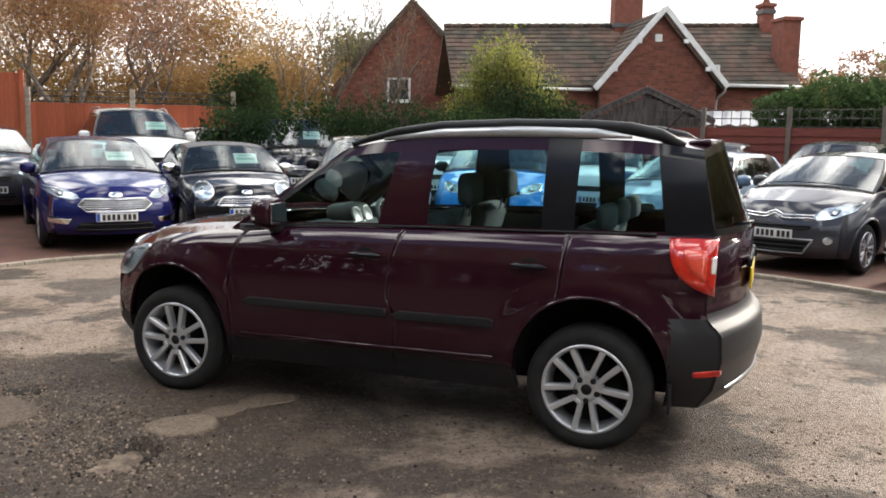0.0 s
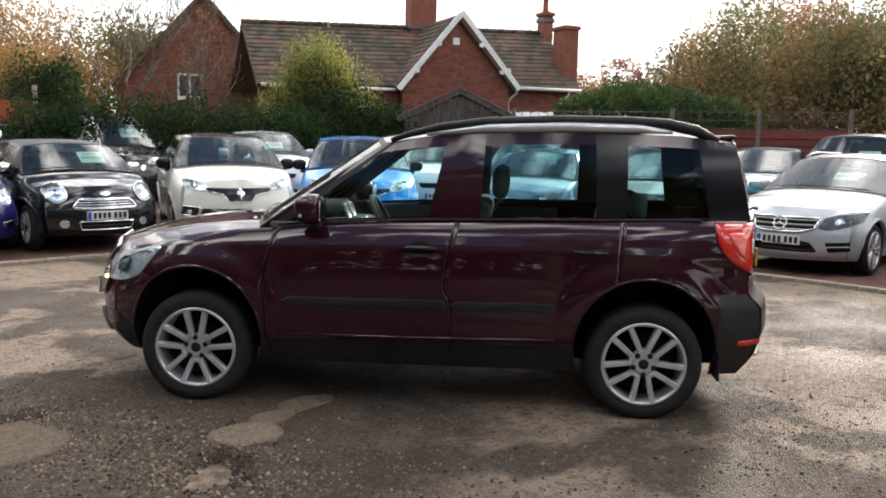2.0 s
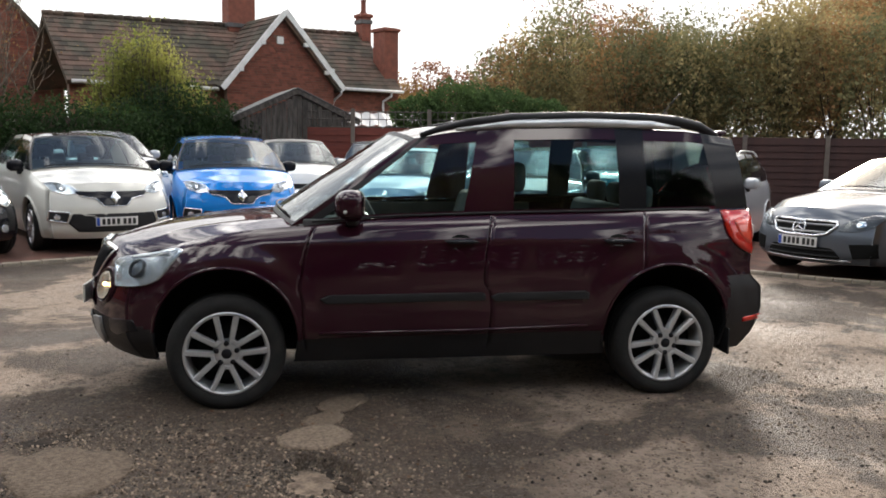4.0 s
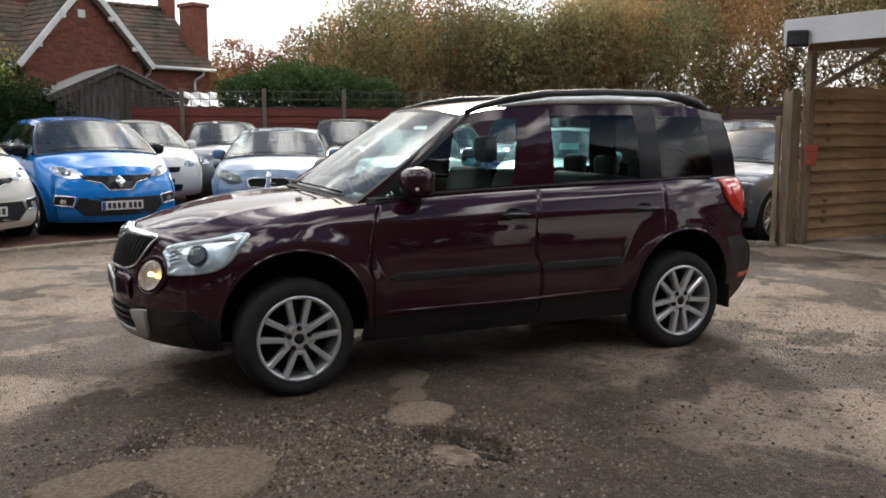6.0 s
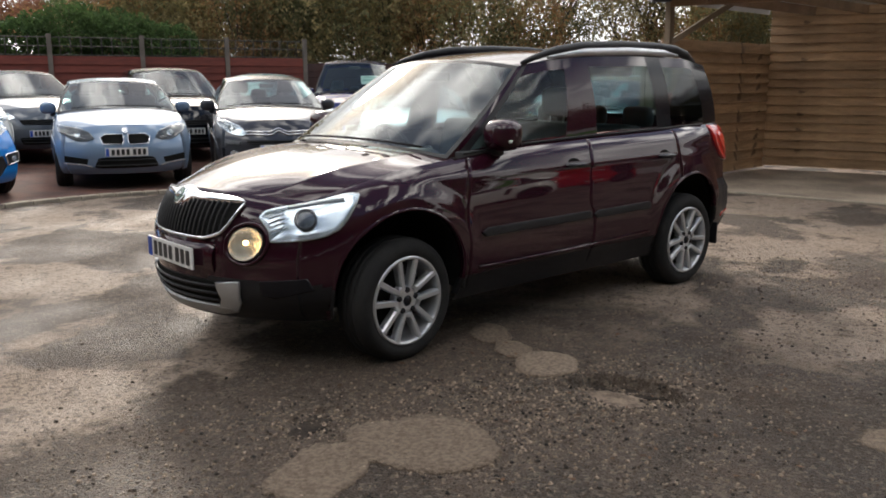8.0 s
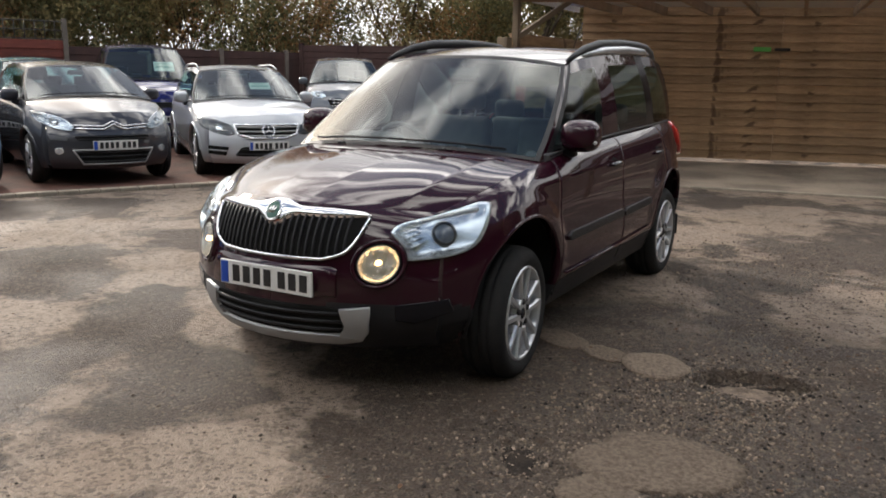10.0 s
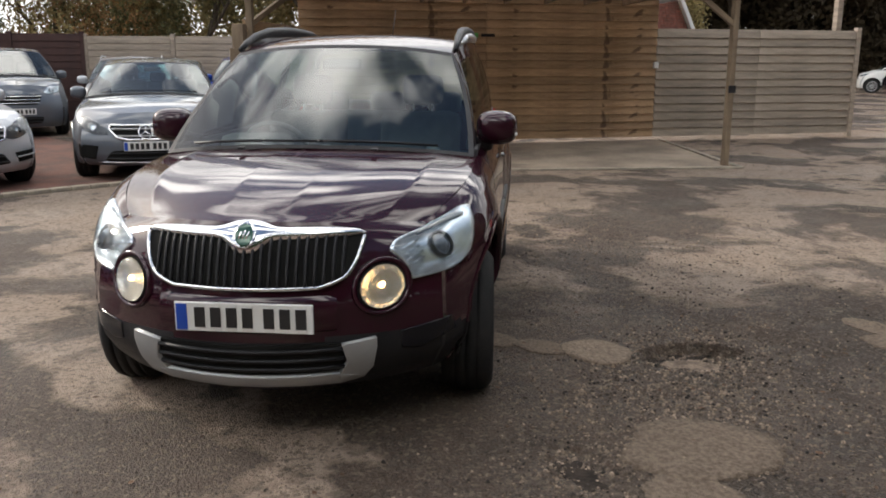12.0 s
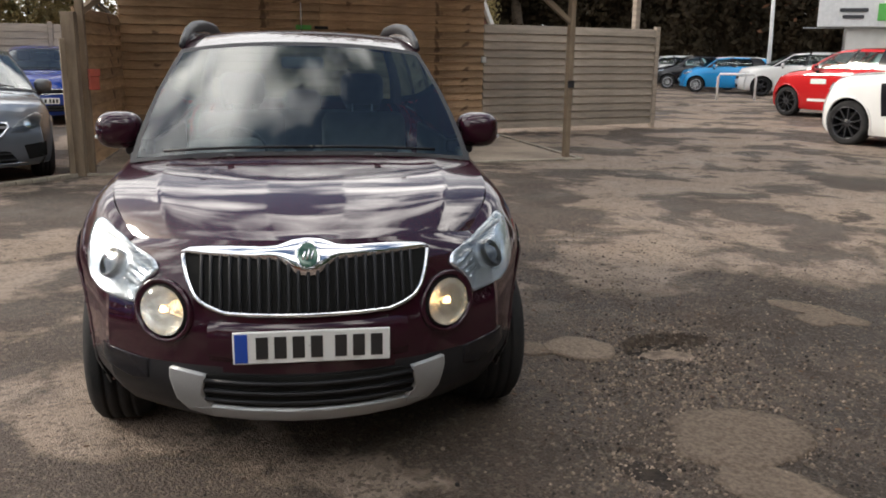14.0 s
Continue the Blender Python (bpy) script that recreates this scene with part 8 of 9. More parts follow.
def grille(car, sh, outline, bars=4, bar_mat=None, frame_mat=None, label="black front grille", name="grille", upright=False, r=0.009):
    g = patch(name, rounded(outline, 0.15, 2), sh.front, 0.004, M_DARK, car, label, steps=3)
    y0, y1 = min(p[0] for p in outline), max(p[0] for p in outline)
    z0, z1 = min(p[1] for p in outline), max(p[1] for p in outline)

    def width_at(z):
        xs = []
        n = len(outline)
        for i in range(n):
            a, b = outline[i], outline[(i + 1) % n]
            if (a[1] - z) * (b[1] - z) <= 0 and a[1] != b[1]:
                xs.append(a[0] + (b[0] - a[0]) * (z - a[1]) / (b[1] - a[1]))
        return (min(xs), max(xs)) if len(xs) > 1 else (0, 0)

    for k in range(bars):
        if upright:
            y = y0 + (y1 - y0) * (k + 0.5) / bars
            bar_on(sh, [(y, z0 + 0.01), (y, z1 - 0.01)], r, bar_mat or M_PLASTIC, "grille_rib", g, 0.014, 5)
        else:
            z = z0 + (z1 - z0) * (k + 0.5) / bars
            a, b = width_at(z)
            bar_on(sh, [(a * 0.98, z), (0, z), (b * 0.98, z)], r, bar_mat or M_PLASTIC, "grille_bar", g, 0.014, 5)
    if frame_mat:
        bar_on(sh, outline + [outline[0]], r * 1.15, frame_mat, "grille_frame", g, 0.014, 6)
    return g


def badge(car, sh, z, shape="round", r=0.055):
    if shape == "round":
        b = patch("badge", ellipse(0, z, r, r, 18), sh.front, 0.026, M_CHROME, car, "round chrome badge", dome=0.006, steps=1)
    elif shape == "diamond":
        b = patch("badge", [(0, z + r * 1.3), (r, z), (0, z - r * 1.3), (-r, z)], sh.front, 0.026, M_CHROME, car, "chrome diamond badge", dome=0.012, steps=3)
    elif shape == "star":
        b = patch("badge", ellipse(0, z, r, r, 24), sh.front, 0.022, M_GLOSSBLACK, car, "round chrome badge", steps=1)
        v, f = tube([sh.front(r * math.cos(2 * math.pi * k / 24), z + r * math.sin(2 * math.pi * k / 24), 0.026) for k in range(24)], 0.008, 6, closed=True)
        put("badge_ring", mesh_of("badge_ring", v, f, M_CHROME), b)
        for a in (90, 210, 330):
            v, f = tube([sh.front(0, z, 0.032), sh.front(r * math.cos(radians(a)), z + r * math.sin(radians(a)), 0.028)], [0.012, 0.005], 6)
            put("badge_spoke", mesh_of("badge_spoke", v, f, M_CHROME), b)
    else:
        b = patch("badge", ellipse(0, z, r * 1.6, r * 0.6, 18), sh.front, 0.02, M_CHROME, car, "oval chrome badge", dome=0.005, steps=1)
    return b


def at_plate(px, py, pz, heading, S):
    """The pose that puts the middle of a car's front plate over (px, py), facing heading degrees."""
    d = Vector((math.cos(radians(heading)), math.sin(radians(heading)), 0))
    o = Vector((px, py, 0)) - d * S["xf"]
    return Matrix.Translation((o.x, o.y, pz)) @ pose(0, 0, 0, 0, 0, heading)


def rails(car, S, material=None):
    xr0, xr1 = S["gh"][0][1] - 0.15, S["gh"][-1][1] + 0.1
    for e in (1, -1):
        pts = []
        for k in range(9):
            f = k / 8
            x = xr0 + (xr1 - xr0) * f
            pts.append((x, e * (S["Wr"] - 0.03), interp(x, S["zroof"]) + 0.022 + 0.030 * (1 - (2 * f - 1) ** 6)))
        put("roof_rail", mesh_of("roof_rail", *tube(pts, 0.012, 6), material or M_STEEL), car, "slim roof rail")


def hatch_navy():
    S = spec(4.36, 1.82, 1.49, 2.65, 0.90, M_NAVY, zn=0.80, zc=0.99, wheel=("multi", 0.32, 0.215, 0.22, M_ALLOY))
    car, sh = build_car(S, "hatchback", "royal blue hatchback with a wide chrome-barred grille on gravel", at_plate(-4.15, 11.15, 0.05, -62, S), "parked cars")
    lamps(car, sh, [(0.43, 0.685), (0.50, 0.745), (0.70, 0.810), (0.83, 0.845), (0.835, 0.79), (0.72, 0.705), (0.54, 0.655)])
    grille(car, sh, [(-0.46, 0.590), (-0.37, 0.670), (0.37, 0.670), (0.46, 0.590), (0.35, 0.505), (-0.35, 0.505)], 6, M_CHROME, M_CHROME, "wide grille with bright bars", r=0.008)
    badge(car, sh, 0.715, "oval")
    grille(car, sh, [(-0.44, 0.37), (0.44, 0.37), (0.52, 0.25), (-0.52, 0.25)], 2, name="lower_grille", label="black lower intake")
    for e in (1, -1):
        fo = [(0.54, 0.41), (0.80, 0.44), (0.80, 0.37), (0.58, 0.345)]
        patch("fog_light", fo if e > 0 else mirrored(fo), sh.front, 0.008, M_CHROME, car)
    number_plate(sh, car, 0.435)
    card(car, sh, S, 0.28, 0.42, 0.38, 0.26)


def mini_black():
    S = spec(3.72, 1.68, 1.42, 2.467, 0.66, M_BLACKPAINT, zn=0.80, zc=0.98, hood=0.86, rake=0.52, tail=0.45, tail_top=0.75, bow=0.20, roof_tag="soft_top", pillar_mat=M_INTERIOR,
             mirror_mat=M_CHROME, wheel=("multi", 0.30, 0.195, 0.205, M_ALLOY), tail_frame="soft_top")
    car, sh = build_car(S, "convertible", "black small convertible with a fabric hood on gravel", at_plate(-2.55, 11.75, 0.06, -66, S), "parked cars")
    for e in (1, -1):
        l = patch("headlight", ellipse(e * 0.555, 0.745, 0.115, 0.125, 24), sh.front, 0.010, M_REFLECTOR, car, "round chrome-ringed headlamp", dome=0.012, steps=1)
        v, f = tube([sh.front(e * 0.555 + 0.118 * math.cos(2 * math.pi * k / 24), 0.745 + 0.128 * math.sin(2 * math.pi * k / 24), 0.012) for k in range(24)], 0.010, 6, closed=True)
        put("chrome_ring", mesh_of("chrome_ring", v, f, M_CHROME), l)
        ln = patch("lens", ellipse(e * 0.555, 0.745, 0.112, 0.122, 24), sh.front, 0.026, M_LENS, l, dome=0.014, steps=1)
        ln.visible_shadow = False
        patch("bulb_lens", ellipse(e * 0.555, 0.745, 0.04, 0.04, 14), sh.front, 0.026, M_CHROME, l, dome=0.004, steps=1)
        patch("fog_light", ellipse(e * 0.50, 0.36, 0.055, 0.05, 18), sh.front, 0.012, M_REFLECTOR, car, "round fog lamp", steps=1)
    grille(car, sh, [(-0.40, 0.565), (-0.31, 0.665), (0.31, 0.665), (0.40, 0.565), (0.36, 0.545), (-0.36, 0.545)], 4, M_CHROME, M_CHROME, "grille with four chrome bars", r=0.010)
    grille(car, sh, [(-0.34, 0.385), (0.34, 0.385), (0.31, 0.285), (-0.31, 0.285)], 1, None, M_CHROME, "chrome-edged lower grille", "lower_grille")
    badge(car, sh, 0.725, "oval", 0.045)
    number_plate(sh, car, 0.46)
    card(car, sh, S, 0.22, 0.45, 0.34, 0.26)


def crossover(paint_m, label, m_args, roof=None, plate_h=0.42):
    S = spec(4.12, 1.78, 1.57, 2.606, 0.85, paint_m, zn=0.88, zc=1.06, hood=0.92, rake=0.74, roof_paint=roof or paint_m, pillar_mat=M_BLACKPAINT if roof else paint_m, bow=0.25,
             arch=0.385, wheel=("five", 0.33, 0.205, 0.22, M_ALLOY), mirror_mat=M_GLOSSBLACK)
    car, sh = build_car(S, "crossover", label, at_plate(*m_args, S), "parked cars")
    lamps(car, sh, [(0.39, 0.775), (0.47, 0.86), (0.66, 0.92), (0.74, 0.90), (0.70, 0.80), (0.55, 0.755)])
    band = [(-0.46, 0.80), (-0.22, 0.795), (0.22, 0.795), (0.46, 0.80), (0.40, 0.74), (0.22, 0.71), (0.14, 0.62), (-0.14, 0.62), (-0.22, 0.71), (-0.40, 0.74)]
    g = patch("grille", band, sh.front, 0.006, M_GLOSSBLACK, car, "gloss black grille band", steps=3)
    bar_on(sh, [(-0.40, 0.74), (-0.22, 0.705), (-0.14, 0.612), (0.14, 0.612), (0.22, 0.705), (0.40, 0.74)], 0.007, M_CHROME, "chrome_line", g, 0.010, 6)
    badge(car, sh, 0.715, "diamond", 0.062)
    low = [(-0.50, 0.52), (0.50, 0.52), (0.55, 0.40), (0.44, 0.29), (-0.44, 0.29), (-0.55, 0.40)]
    patch("lower_bumper", low, sh.front, 0.005, M_PLASTIC, car, "black lower bumper", steps=4)
    for e in (1, -1):
        fo = [(0.53, 0.53), (0.74, 0.55), (0.76, 0.44), (0.56, 0.41)]
        fo = fo if e > 0 else mirrored(fo)
        f = patch("fog_light", fo, sh.front, 0.010, M_PLASTIC, car, "fog lamp in a chrome surround")
        bar_on(sh, fo + [fo[0]], 0.010, M_CHROME, "chrome_surround", f, 0.014, 6)
        patch("fog_lens", ellipse(e * 0.665, 0.475, 0.036, 0.033, 14), sh.front, 0.016, M_REFLECTOR, f, steps=1)
    number_plate(sh, car, plate_h, off=0.02)
    return car, sh, S


def hatch_ice():
    S = spec(4.33, 1.77, 1.43, 2.69, 0.78, M_ICE, zn=0.80, zc=0.97, hood=1.12, wheel=("five", 0.315, 0.205, 0.21, M_ALLOY))
    car, sh = build_car(S, "hatchback", "pale ice-blue hatchback with twin black grilles on gravel", at_plate(2.75, 11.50, 0.03, -131, S), "parked cars")
    lamps(car, sh, [(0.37, 0.655), (0.42, 0.735), (0.62, 0.795), (0.79, 0.815), (0.78, 0.72), (0.60, 0.625), (0.46, 0.62)], "dark", "dark slanted headlamp")
    for e in (1, -1):
        k = [(0.030, 0.705), (0.24, 0.705), (0.30, 0.665), (0.275, 0.585), (0.05, 0.575), (0.025, 0.62)]
        k = k if e > 0 else mirrored(k)
        g = patch("grille", rounded(k, 0.2, 2), sh.front, 0.010, M_DARK, car, "black rounded grille half", steps=2)
        bar_on(sh, k + [k[0]], 0.006, M_CHROME, "chrome_frame", g, 0.014, 5)
        fo = [(0.46, 0.40), (0.74, 0.44), (0.74, 0.36), (0.48, 0.33)]
        f = patch("side_intake", fo if e > 0 else mirrored(fo), sh.front, 0.008, M_DARK, car)
        bar_on(sh, [(e * 0.42, 0.30), (e * 0.50, 0.325), (e * 0.74, 0.345)], 0.008, M_SATIN, "silver_trim", f, 0.014, 5)
    badge(car, sh, 0.745, "round", 0.035)
    grille(car, sh, [(-0.34, 0.42), (0.34, 0.42), (0.40, 0.28), (-0.40, 0.28)], 2, name="lower_grille", label="black lower intake")
    number_plate(sh, car, 0.485)


def hatch_dark():
    S = spec(3.95, 1.72, 1.47, 2.46, 0.80, M_DARKGREY, zn=0.84, zc=1.0, hood=0.92, rake=0.82, wheel=("five", 0.31, 0.205, 0.215, M_ALLOY))
    car, sh = build_car(S, "hatchback", "dark grey hatchback with chrome chevron line on gravel", at_plate(4.12, 10.10, 0.02, -138, S), "parked cars")
    lamps(car, sh, [(0.41, 0.69), (0.50, 0.78), (0.70, 0.86), (0.80, 0.86), (0.76, 0.76), (0.62, 0.68), (0.48, 0.65)])
    for dz in (0.0, -0.035):
        bar_on(sh, [(-0.44, 0.715 + dz), (-0.11, 0.705 + dz), (0.0, 0.76 + dz), (0.11, 0.705 + dz), (0.44, 0.715 + dz)], 0.011, M_CHROME, "chrome_chevron", car, 0.010, 6)
    grille(car, sh, [(-0.44, 0.60), (0.44, 0.60), (0.40, 0.54), (-0.40, 0.54)], 2, name="upper_grille", label="black slot grille")
    grille(car, sh, [(-0.46, 0.43), (0.46, 0.43), (0.36, 0.27), (-0.36, 0.27)], 3, None, M_SATIN, "black lower grille", "lower_grille")
    for e in (1, -1):
        patch("fog_light", ellipse(e * 0.60, 0.42, 0.045, 0.042, 16), sh.front, 0.012, M_REFLECTOR, car, "round fog lamp", steps=1)
        fo = [(0.50, 0.58), (0.70, 0.61), (0.68, 0.55), (0.52, 0.54)]
        patch("running_light", fo if e > 0 else mirrored(fo), sh.front, 0.008, M_LAMPDARK, car)
    number_plate(sh, car, 0.485)


def estate_silver():
    S = spec(4.61, 1.77, 1.47, 2.76, 0.80, M_SILVER, zn=0.80, zc=0.97, hood=1.22, rake=0.80, tail=0.20, tail_top=0.15, wheel=("five", 0.325, 0.225, 0.23, M_ALLOY))
    car, sh = build_car(S, "estate_car", "silver estate car with a three-bar grille on gravel", at_plate(5.23, 8.55, 0.0, -151, S), "parked cars")
    lamps(car, sh, [(0.41, 0.59), (0.45, 0.70), (0.66, 0.775), (0.82, 0.785), (0.80, 0.66), (0.62, 0.585), (0.50, 0.565)], "dark", "swept grey headlamp")
    grille(car, sh, [(-0.42, 0.70), (0.42, 0.70), (0.38, 0.58), (0.22, 0.535), (-0.22, 0.535), (-0.38, 0.58)], 3, M_SATIN, M_CHROME, "grille with silver cross bars", r=0.012)
    badge(car, sh, 0.625, "star", 0.075)
    grille(car, sh, [(-0.34, 0.43), (0.34, 0.43), (0.44, 0.30), (-0.44, 0.30)], 2, name="lower_grille", label="black lower intake")
    for e in (1, -1):
        fo = [(0.50, 0.42), (0.74, 0.44), (0.74, 0.33), (0.54, 0.31)]
        f = patch("side_intake", fo if e > 0 else mirrored(fo), sh.front, 0.008, M_DARK, car)
        bar_on(sh, [(e * 0.52, 0.37), (e * 0.74, 0.385)], 0.010, M_SATIN, "silver_blade", f, 0.012, 5)
    number_plate(sh, car, 0.44)
    rails(car, S)
    card(car, sh, S, 0.2, 0.4, 0.30, 0.2)


def saloon_grey():
    S = spec(4.92, 1.85, 1.475, 2.94, 0.84, M_STEELGREY, zn=0.80, zc=0.98, hood=1.28, rake=0.85, tail=0.25, tail_top=0.2, wheel=("five", 0.335, 0.235, 0.24, M_ALLOY))
    car, sh = build_car(S, "estate_car", "steel grey large estate car with a two-bar grille on gravel", at_plate(5.72, 6.75, 0.0, 178, S), "parked cars")
    lamps(car, sh, [(0.42, 0.58), (0.50, 0.68), (0.70, 0.76), (0.80, 0.74), (0.74, 0.63), (0.60, 0.575)], "dark", "dark headlamp with bright strips")
    grille(car, sh, [(-0.40, 0.68), (0.40, 0.68), (0.42, 0.64), (0.33, 0.54), (0.20, 0.515), (-0.20, 0.515), (-0.33, 0.54), (-0.42, 0.64)], 2, M_SATIN, M_CHROME, "grille with two silver bars", r=0.014)
    badge(car, sh, 0.60, "star", 0.078)
    grille(car, sh, [(-0.40, 0.39), (0.40, 0.39), (0.50, 0.26), (-0.50, 0.26)], 2, None, None, "black lower intake", "lower_grille")
    bar_on(sh, [(-0.58, 0.255), (0, 0.25), (0.58, 0.255)], 0.008, M_CHROME, "chrome_lip", car, 0.012, 6)
    for e in (1, -1):
        fo = [(0.56, 0.44), (0.80, 0.46), (0.80, 0.30), (0.60, 0.28)]
        patch("side_intake", fo if e > 0 else mirrored(fo), sh.front, 0.006, M_DARK, car)
    number_plate(sh, car, 0.44)


def plain_car(S, name, label, place, lamp, grl, plate=0.46, low=True, with_card=None, roof_rails=False, bars=3, bmat=None, fmat=None):
    car, sh = build_car(S, name, label, place, "parked cars")
    lamps(car, sh, lamp)
    grille(car, sh, grl, bars, bmat, fmat)
    if low:
        grille(car, sh, [(-0.40, 0.40), (0.40, 0.40), (0.36, 0.28), (-0.36, 0.28)], 2, name="lower_grille", label="black lower intake")
    if plate:
        number_plate(sh, car, plate)
    if with_card is not None:
        card(car, sh, S, with_card, 0.4, 0.36, 0.26)
    if roof_rails:
        rails(car, S)
    return car, sh


LAMP = [(0.42, 0.72), (0.50, 0.79), (0.68, 0.83), (0.75, 0.80), (0.68, 0.71), (0.52, 0.685)]
GRL = [(-0.38, 0.69), (0.38, 0.69), (0.33, 0.60), (-0.33, 0.60)]


def front_row():
    hatch_navy()
    mini_black()
    crossover(M_CREAM, "pearl white crossover with black roof and mirrors on gravel", (-0.85, 12.0, 0.05, -86), M_BLACKPAINT)
    crossover(M_BLUE, "bright blue crossover with black mirrors on gravel", (0.80, 11.95, 0.04, -101), None)
    hatch_ice()
    hatch_dark()
    estate_silver()
    saloon_grey()


def back_row():
    tall = dict(zn=0.95, zc=1.12, hood=1.0, rake=0.72, arch=0.39, wheel=("five", 0.345, 0.225, 0.23, M_ALLOY))
    high = [(a, b + 0.12) for a, b in LAMP]
    highg = [(a, b + 0.10) for a, b in GRL]
    plain_car(spec(4.5, 1.84, 1.70, 2.65, 0.9, M_WHITEPAINT, **tall), "suv", "white SUV with silver roof rails parked by the fence", at_plate(-4.85, 14.9, 0.38, -64, dict(xf=3.55)), high, highg, 0.5, with_card=0.3, roof_rails=True)
    plain_car(spec(4.4, 1.80, 1.55, 2.65, 0.9, M_DARKGREY, zn=0.9, zc=1.05), "estate_car", "dark grey car standing by the fence", at_plate(-7.3, 14.2, 0.15, -60, dict(xf=3.55)), LAMP, GRL, 0.46, with_card=0.2)
    plain_car(spec(3.9, 1.70, 1.50, 2.5, 0.8, M_WHITEPAINT), "hatchback", "white hatchback parked behind the convertible", at_plate(-4.2, 16.6, 0.25, -72, dict(xf=3.3)), LAMP, GRL, 0.46)
    plain_car(spec(4.4, 1.81, 1.80, 2.73, 0.9, M_BLACKPAINT, zn=0.95, zc=1.13, hood=0.9, rake=0.70, arch=0.38), "people_carrier", "black van-like people carrier in front of the hedge", at_plate(-2.55, 17.0, 0.2, -76, dict(xf=3.63)), high, highg, 0.5, with_card=0.35, bmat=M_CHROME)
    plain_car(spec(3.65, 1.66, 1.50, 2.36, 0.78, M_SILVER, zn=0.86, zc=1.02, hood=0.75, rake=0.72), "hatchback", "small silver hatchback with a blue card", at_plate(0.15, 16.2, 0.2, -88, dict(xf=3.14)), LAMP, GRL, 0.46, with_card=0.1)
    plain_car(spec(3.9, 1.70, 1.50, 2.5, 0.8, M_WHITEPAINT, zn=0.84, zc=1.0), "hatchback", "white hatchback with dark lower grille", at_plate(2.85, 14.7, 0.1, -108, dict(xf=3.3)), LAMP, GRL, 0.46)
    plain_car(spec(4.2, 1.75, 1.52, 2.55, 0.85, M_STEELGREY, zn=0.86, zc=1.02), "hatchback", "grey hatchback by the red fence", at_plate(4.7, 15.3, 0.08, -118, dict(xf=3.4)), LAMP, GRL, 0.46)
    plain_car(spec(4.35, 1.80, 1.60, 2.65, 0.9, M_BLACKPAINT, zn=0.9, zc=1.05), "estate_car", "black car parked against the red fence", at_plate(6.05, 13.4, 0.05, -128, dict(xf=3.55)), LAMP, GRL, 0.5)
    plain_car(spec(4.0, 1.72, 1.52, 2.5, 0.8, M_TEAL, zn=0.86, zc=1.0), "hatchback", "dark teal hatchback by the red fence", at_plate(8.15, 12.95, 0.03, -135, dict(xf=3.3)), LAMP, GRL, 0.46)
    plain_car(spec(4.4, 1.80, 1.80, 2.72, 0.9, M_MIDNIGHT, zn=0.95, zc=1.12, hood=0.9, rake=0.7, arch=0.38), "people_carrier", "midnight blue tall people carrier by the fence", at_plate(8.6, 11.6, 0.02, -148, dict(xf=3.62)), high, highg, 0.5, with_card=0.3)
    plain_car(spec(4.41, 1.82, 1.67, 2.64, 0.88, M_STEELGREY, zn=0.95, zc=1.10, hood=0.98, rake=0.74, arch=0.39), "suv", "grey SUV parked before the dark fence", at_plate(12.2, 9.1, 0.0, -166, dict(xf=3.52)), high, [(-0.40, 0.80), (0.40, 0.80), (0.32, 0.62), (-0.32, 0.62)], 0.5, bmat=M_CHROME)
    plain_car(spec(4.6, 1.80, 1.50, 2.65, 0.88, M_SILVER, zn=0.85, zc=1.0), "estate_car", "silver estate car with roof rails behind", at_plate(12.0, 7.2, 0.0, 180, dict(xf=3.53)), LAMP, GRL, 0.46, roof_rails=True)
    plain_car(spec(3.99, 1.70, 1.50, 2.45, 0.83, M_COBALT, zn=0.85, zc=1.0), "hatchback", "bright blue hatchback beyond the car port", at_plate(13.2, 5.0, 0.0, 172, dict(xf=3.28)), LAMP, GRL, 0.48, fmat=M_CHROME)


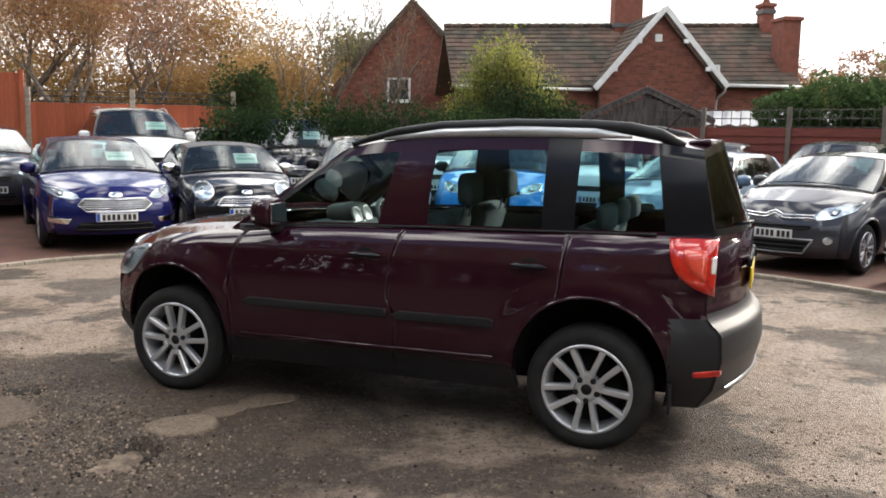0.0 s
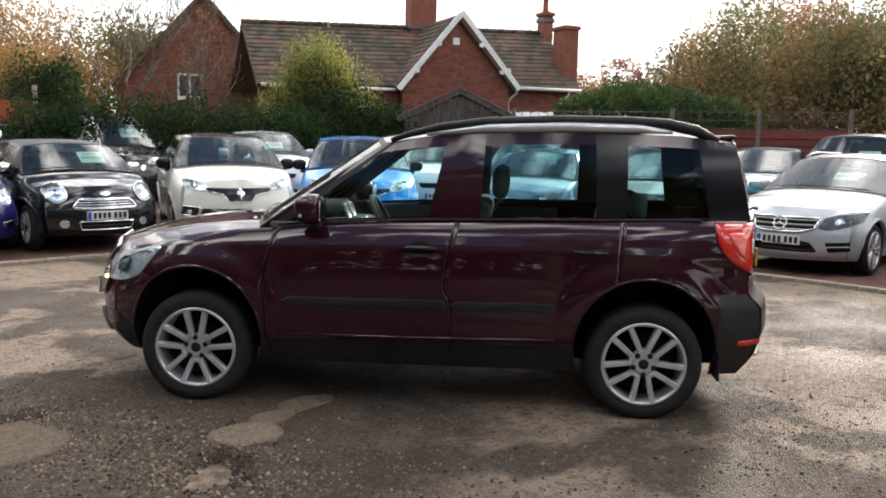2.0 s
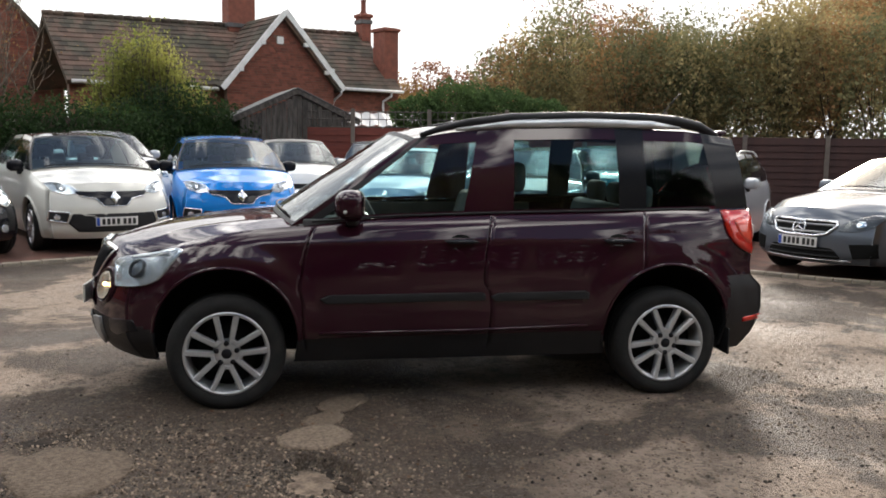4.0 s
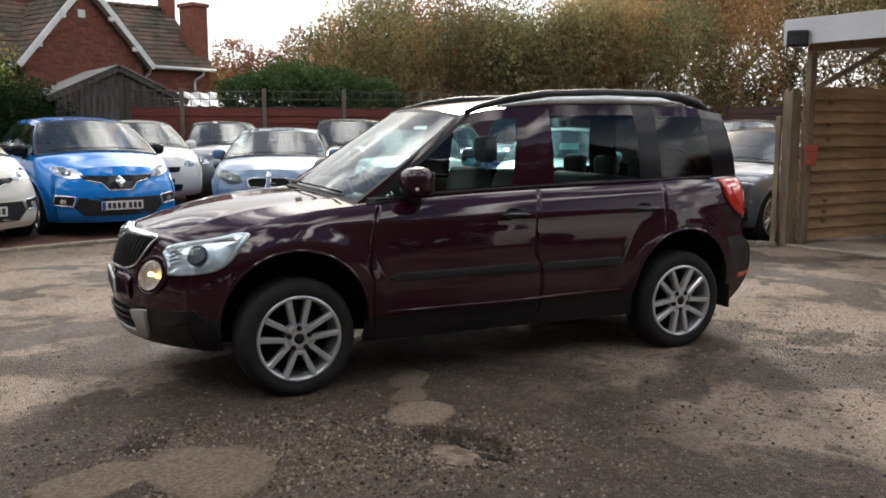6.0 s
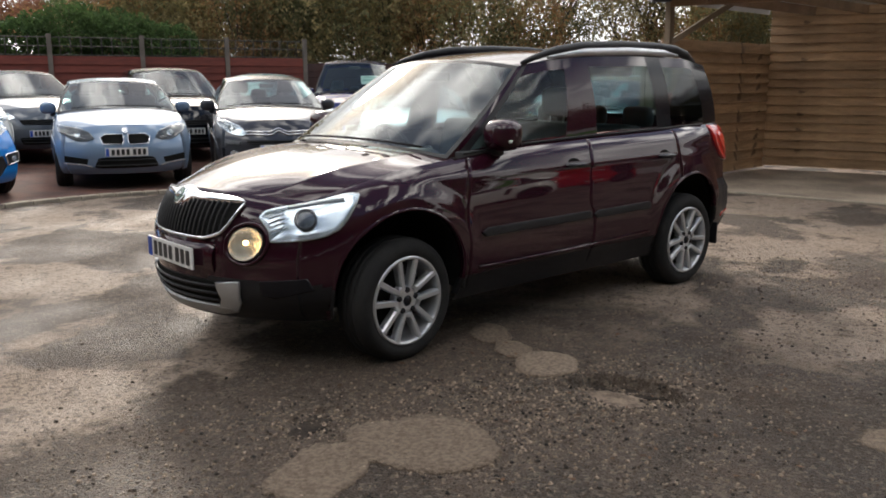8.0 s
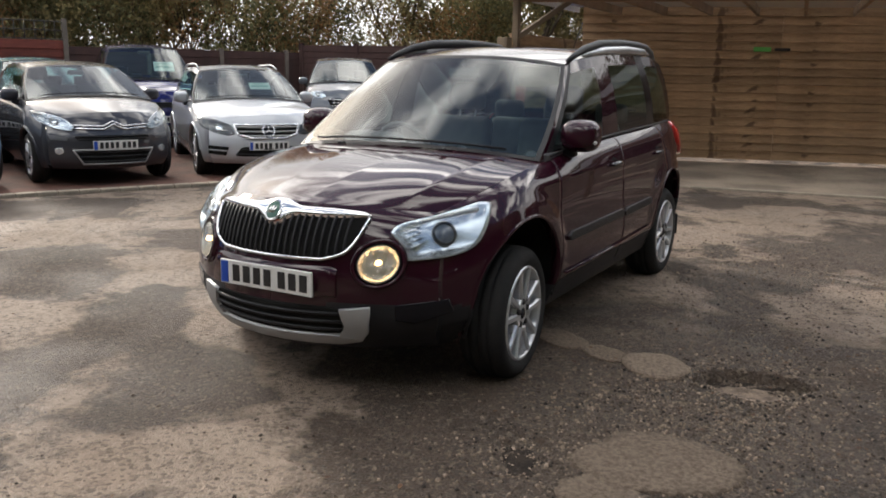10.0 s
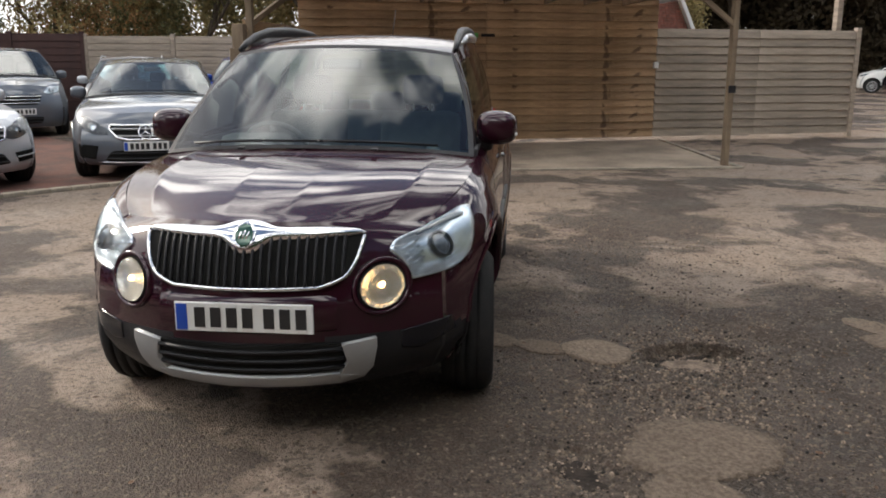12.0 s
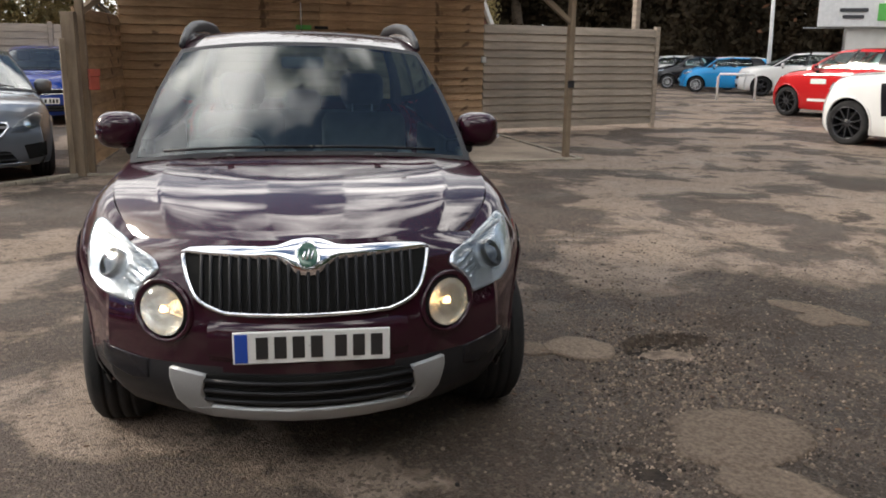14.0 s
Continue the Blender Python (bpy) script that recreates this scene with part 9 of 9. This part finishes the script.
def far_lot():
    mini = dict(zn=0.82, zc=0.98, hood=0.88, rake=0.48, tail=0.3, tail_top=0.35, bow=0.2, wheel=("multi", 0.31, 0.195, 0.205, M_ALLOY))
    h = 130
    plain_car(spec(3.85, 1.73, 1.42, 2.5, 0.68, M_BLACKPAINT, **mini), "hatchback", "black small hatchback in the far row", Matrix.Translation((21.0, -23.3, 0)) @ pose(0, 0, 0, 0, 0, 44), LAMP, GRL, 0.46)
    plain_car(spec(3.85, 1.73, 1.42, 2.5, 0.68, M_SKYBLUE, roof_paint=M_WHITEPAINT, **mini), "hatchback", "sky blue small hatchback with white roof", Matrix.Translation((18.4, -22.2, 0)) @ pose(0, 0, 0, 0, 0, 43), LAMP, GRL, 0.46)
    plain_car(spec(3.85, 1.73, 1.42, 2.5, 0.68, M_WHITEPAINT, **mini), "hatchback", "white small hatchback at the end of the row", Matrix.Translation((23.6, -24.4, 0)) @ pose(0, 0, 0, 0, 0, 45), LAMP, GRL, 0.46)
    plain_car(spec(4.37, 1.90, 1.64, 2.68, 0.88, M_WHITEPAINT, zn=0.95, zc=1.1, arch=0.40, wheel=("five", 0.36, 0.235, 0.25, M_DARKALLOY), roof_paint=M_BLACKPAINT), "suv", "white SUV with dark wheels in the far row", Matrix.Translation((15.25, -22.5, 0)) @ pose(0, 0, 0, 0, 0, 42), LAMP, GRL, 0.5)
    S = spec(4.85, 1.99, 1.72, 2.92, 0.82, M_RED, zn=1.02, zc=1.18, hood=1.15, rake=0.75, arch=0.42, wheel=("multi", 0.375, 0.255, 0.27, M_DARKALLOY))
    car, sh = plain_car(S, "suv", "large red SUV with black wheels and side lettering strip", Matrix.Translation((6.51, -12.62, 0)) @ pose(0, 0, 0, 0, 0, -5), [(a, b + 0.2) for a, b in LAMP], [(a, b + 0.15) for a, b in GRL], 0.5)
    for e in (1,):
        patch("door_sticker", [(2.2, 0.95), (1.75, 0.96), (1.75, 0.84), (2.2, 0.83)], lambda a, b, o: sh.side(a, b, o, e), 0.006, M_CARD, car, "pale green sticker")
        patch("lettering_bar", [(2.25, 0.47), (1.6, 0.48), (1.6, 0.42), (2.25, 0.41)], lambda a, b, o: sh.side(a, b, o, e), 0.006, M_WHITEPAINT, car, "pale lettering strip")
    S = spec(5.0, 2.05, 1.88, 2.92, 0.84, M_WHITEPAINT, zn=1.12, zc=1.26, hood=1.2, rake=0.72, arch=0.44, wheel=("multi", 0.39, 0.265, 0.28, M_DARKALLOY), roof_paint=M_BLACKPAINT)
    car, sh = plain_car(S, "suv", "large white SUV with black roof, vents and wheels", Matrix.Translation((1.45, -7.67, 0)) @ pose(0, 0, 0, 0, 0, 0), [(a, b + 0.22) for a, b in LAMP], [(a, b + 0.18) for a, b in GRL], 0.5)
    vent = [(2.36, 1.08), (2.22, 1.09), (2.14, 0.55), (2.28, 0.54)]
    v = patch("side_vent", vent, lambda a, b, o: sh.side(a, b, o, 1), 0.012, M_GLOSSBLACK, car, "upright black side vent")


front_row()
back_row()
far_lot()
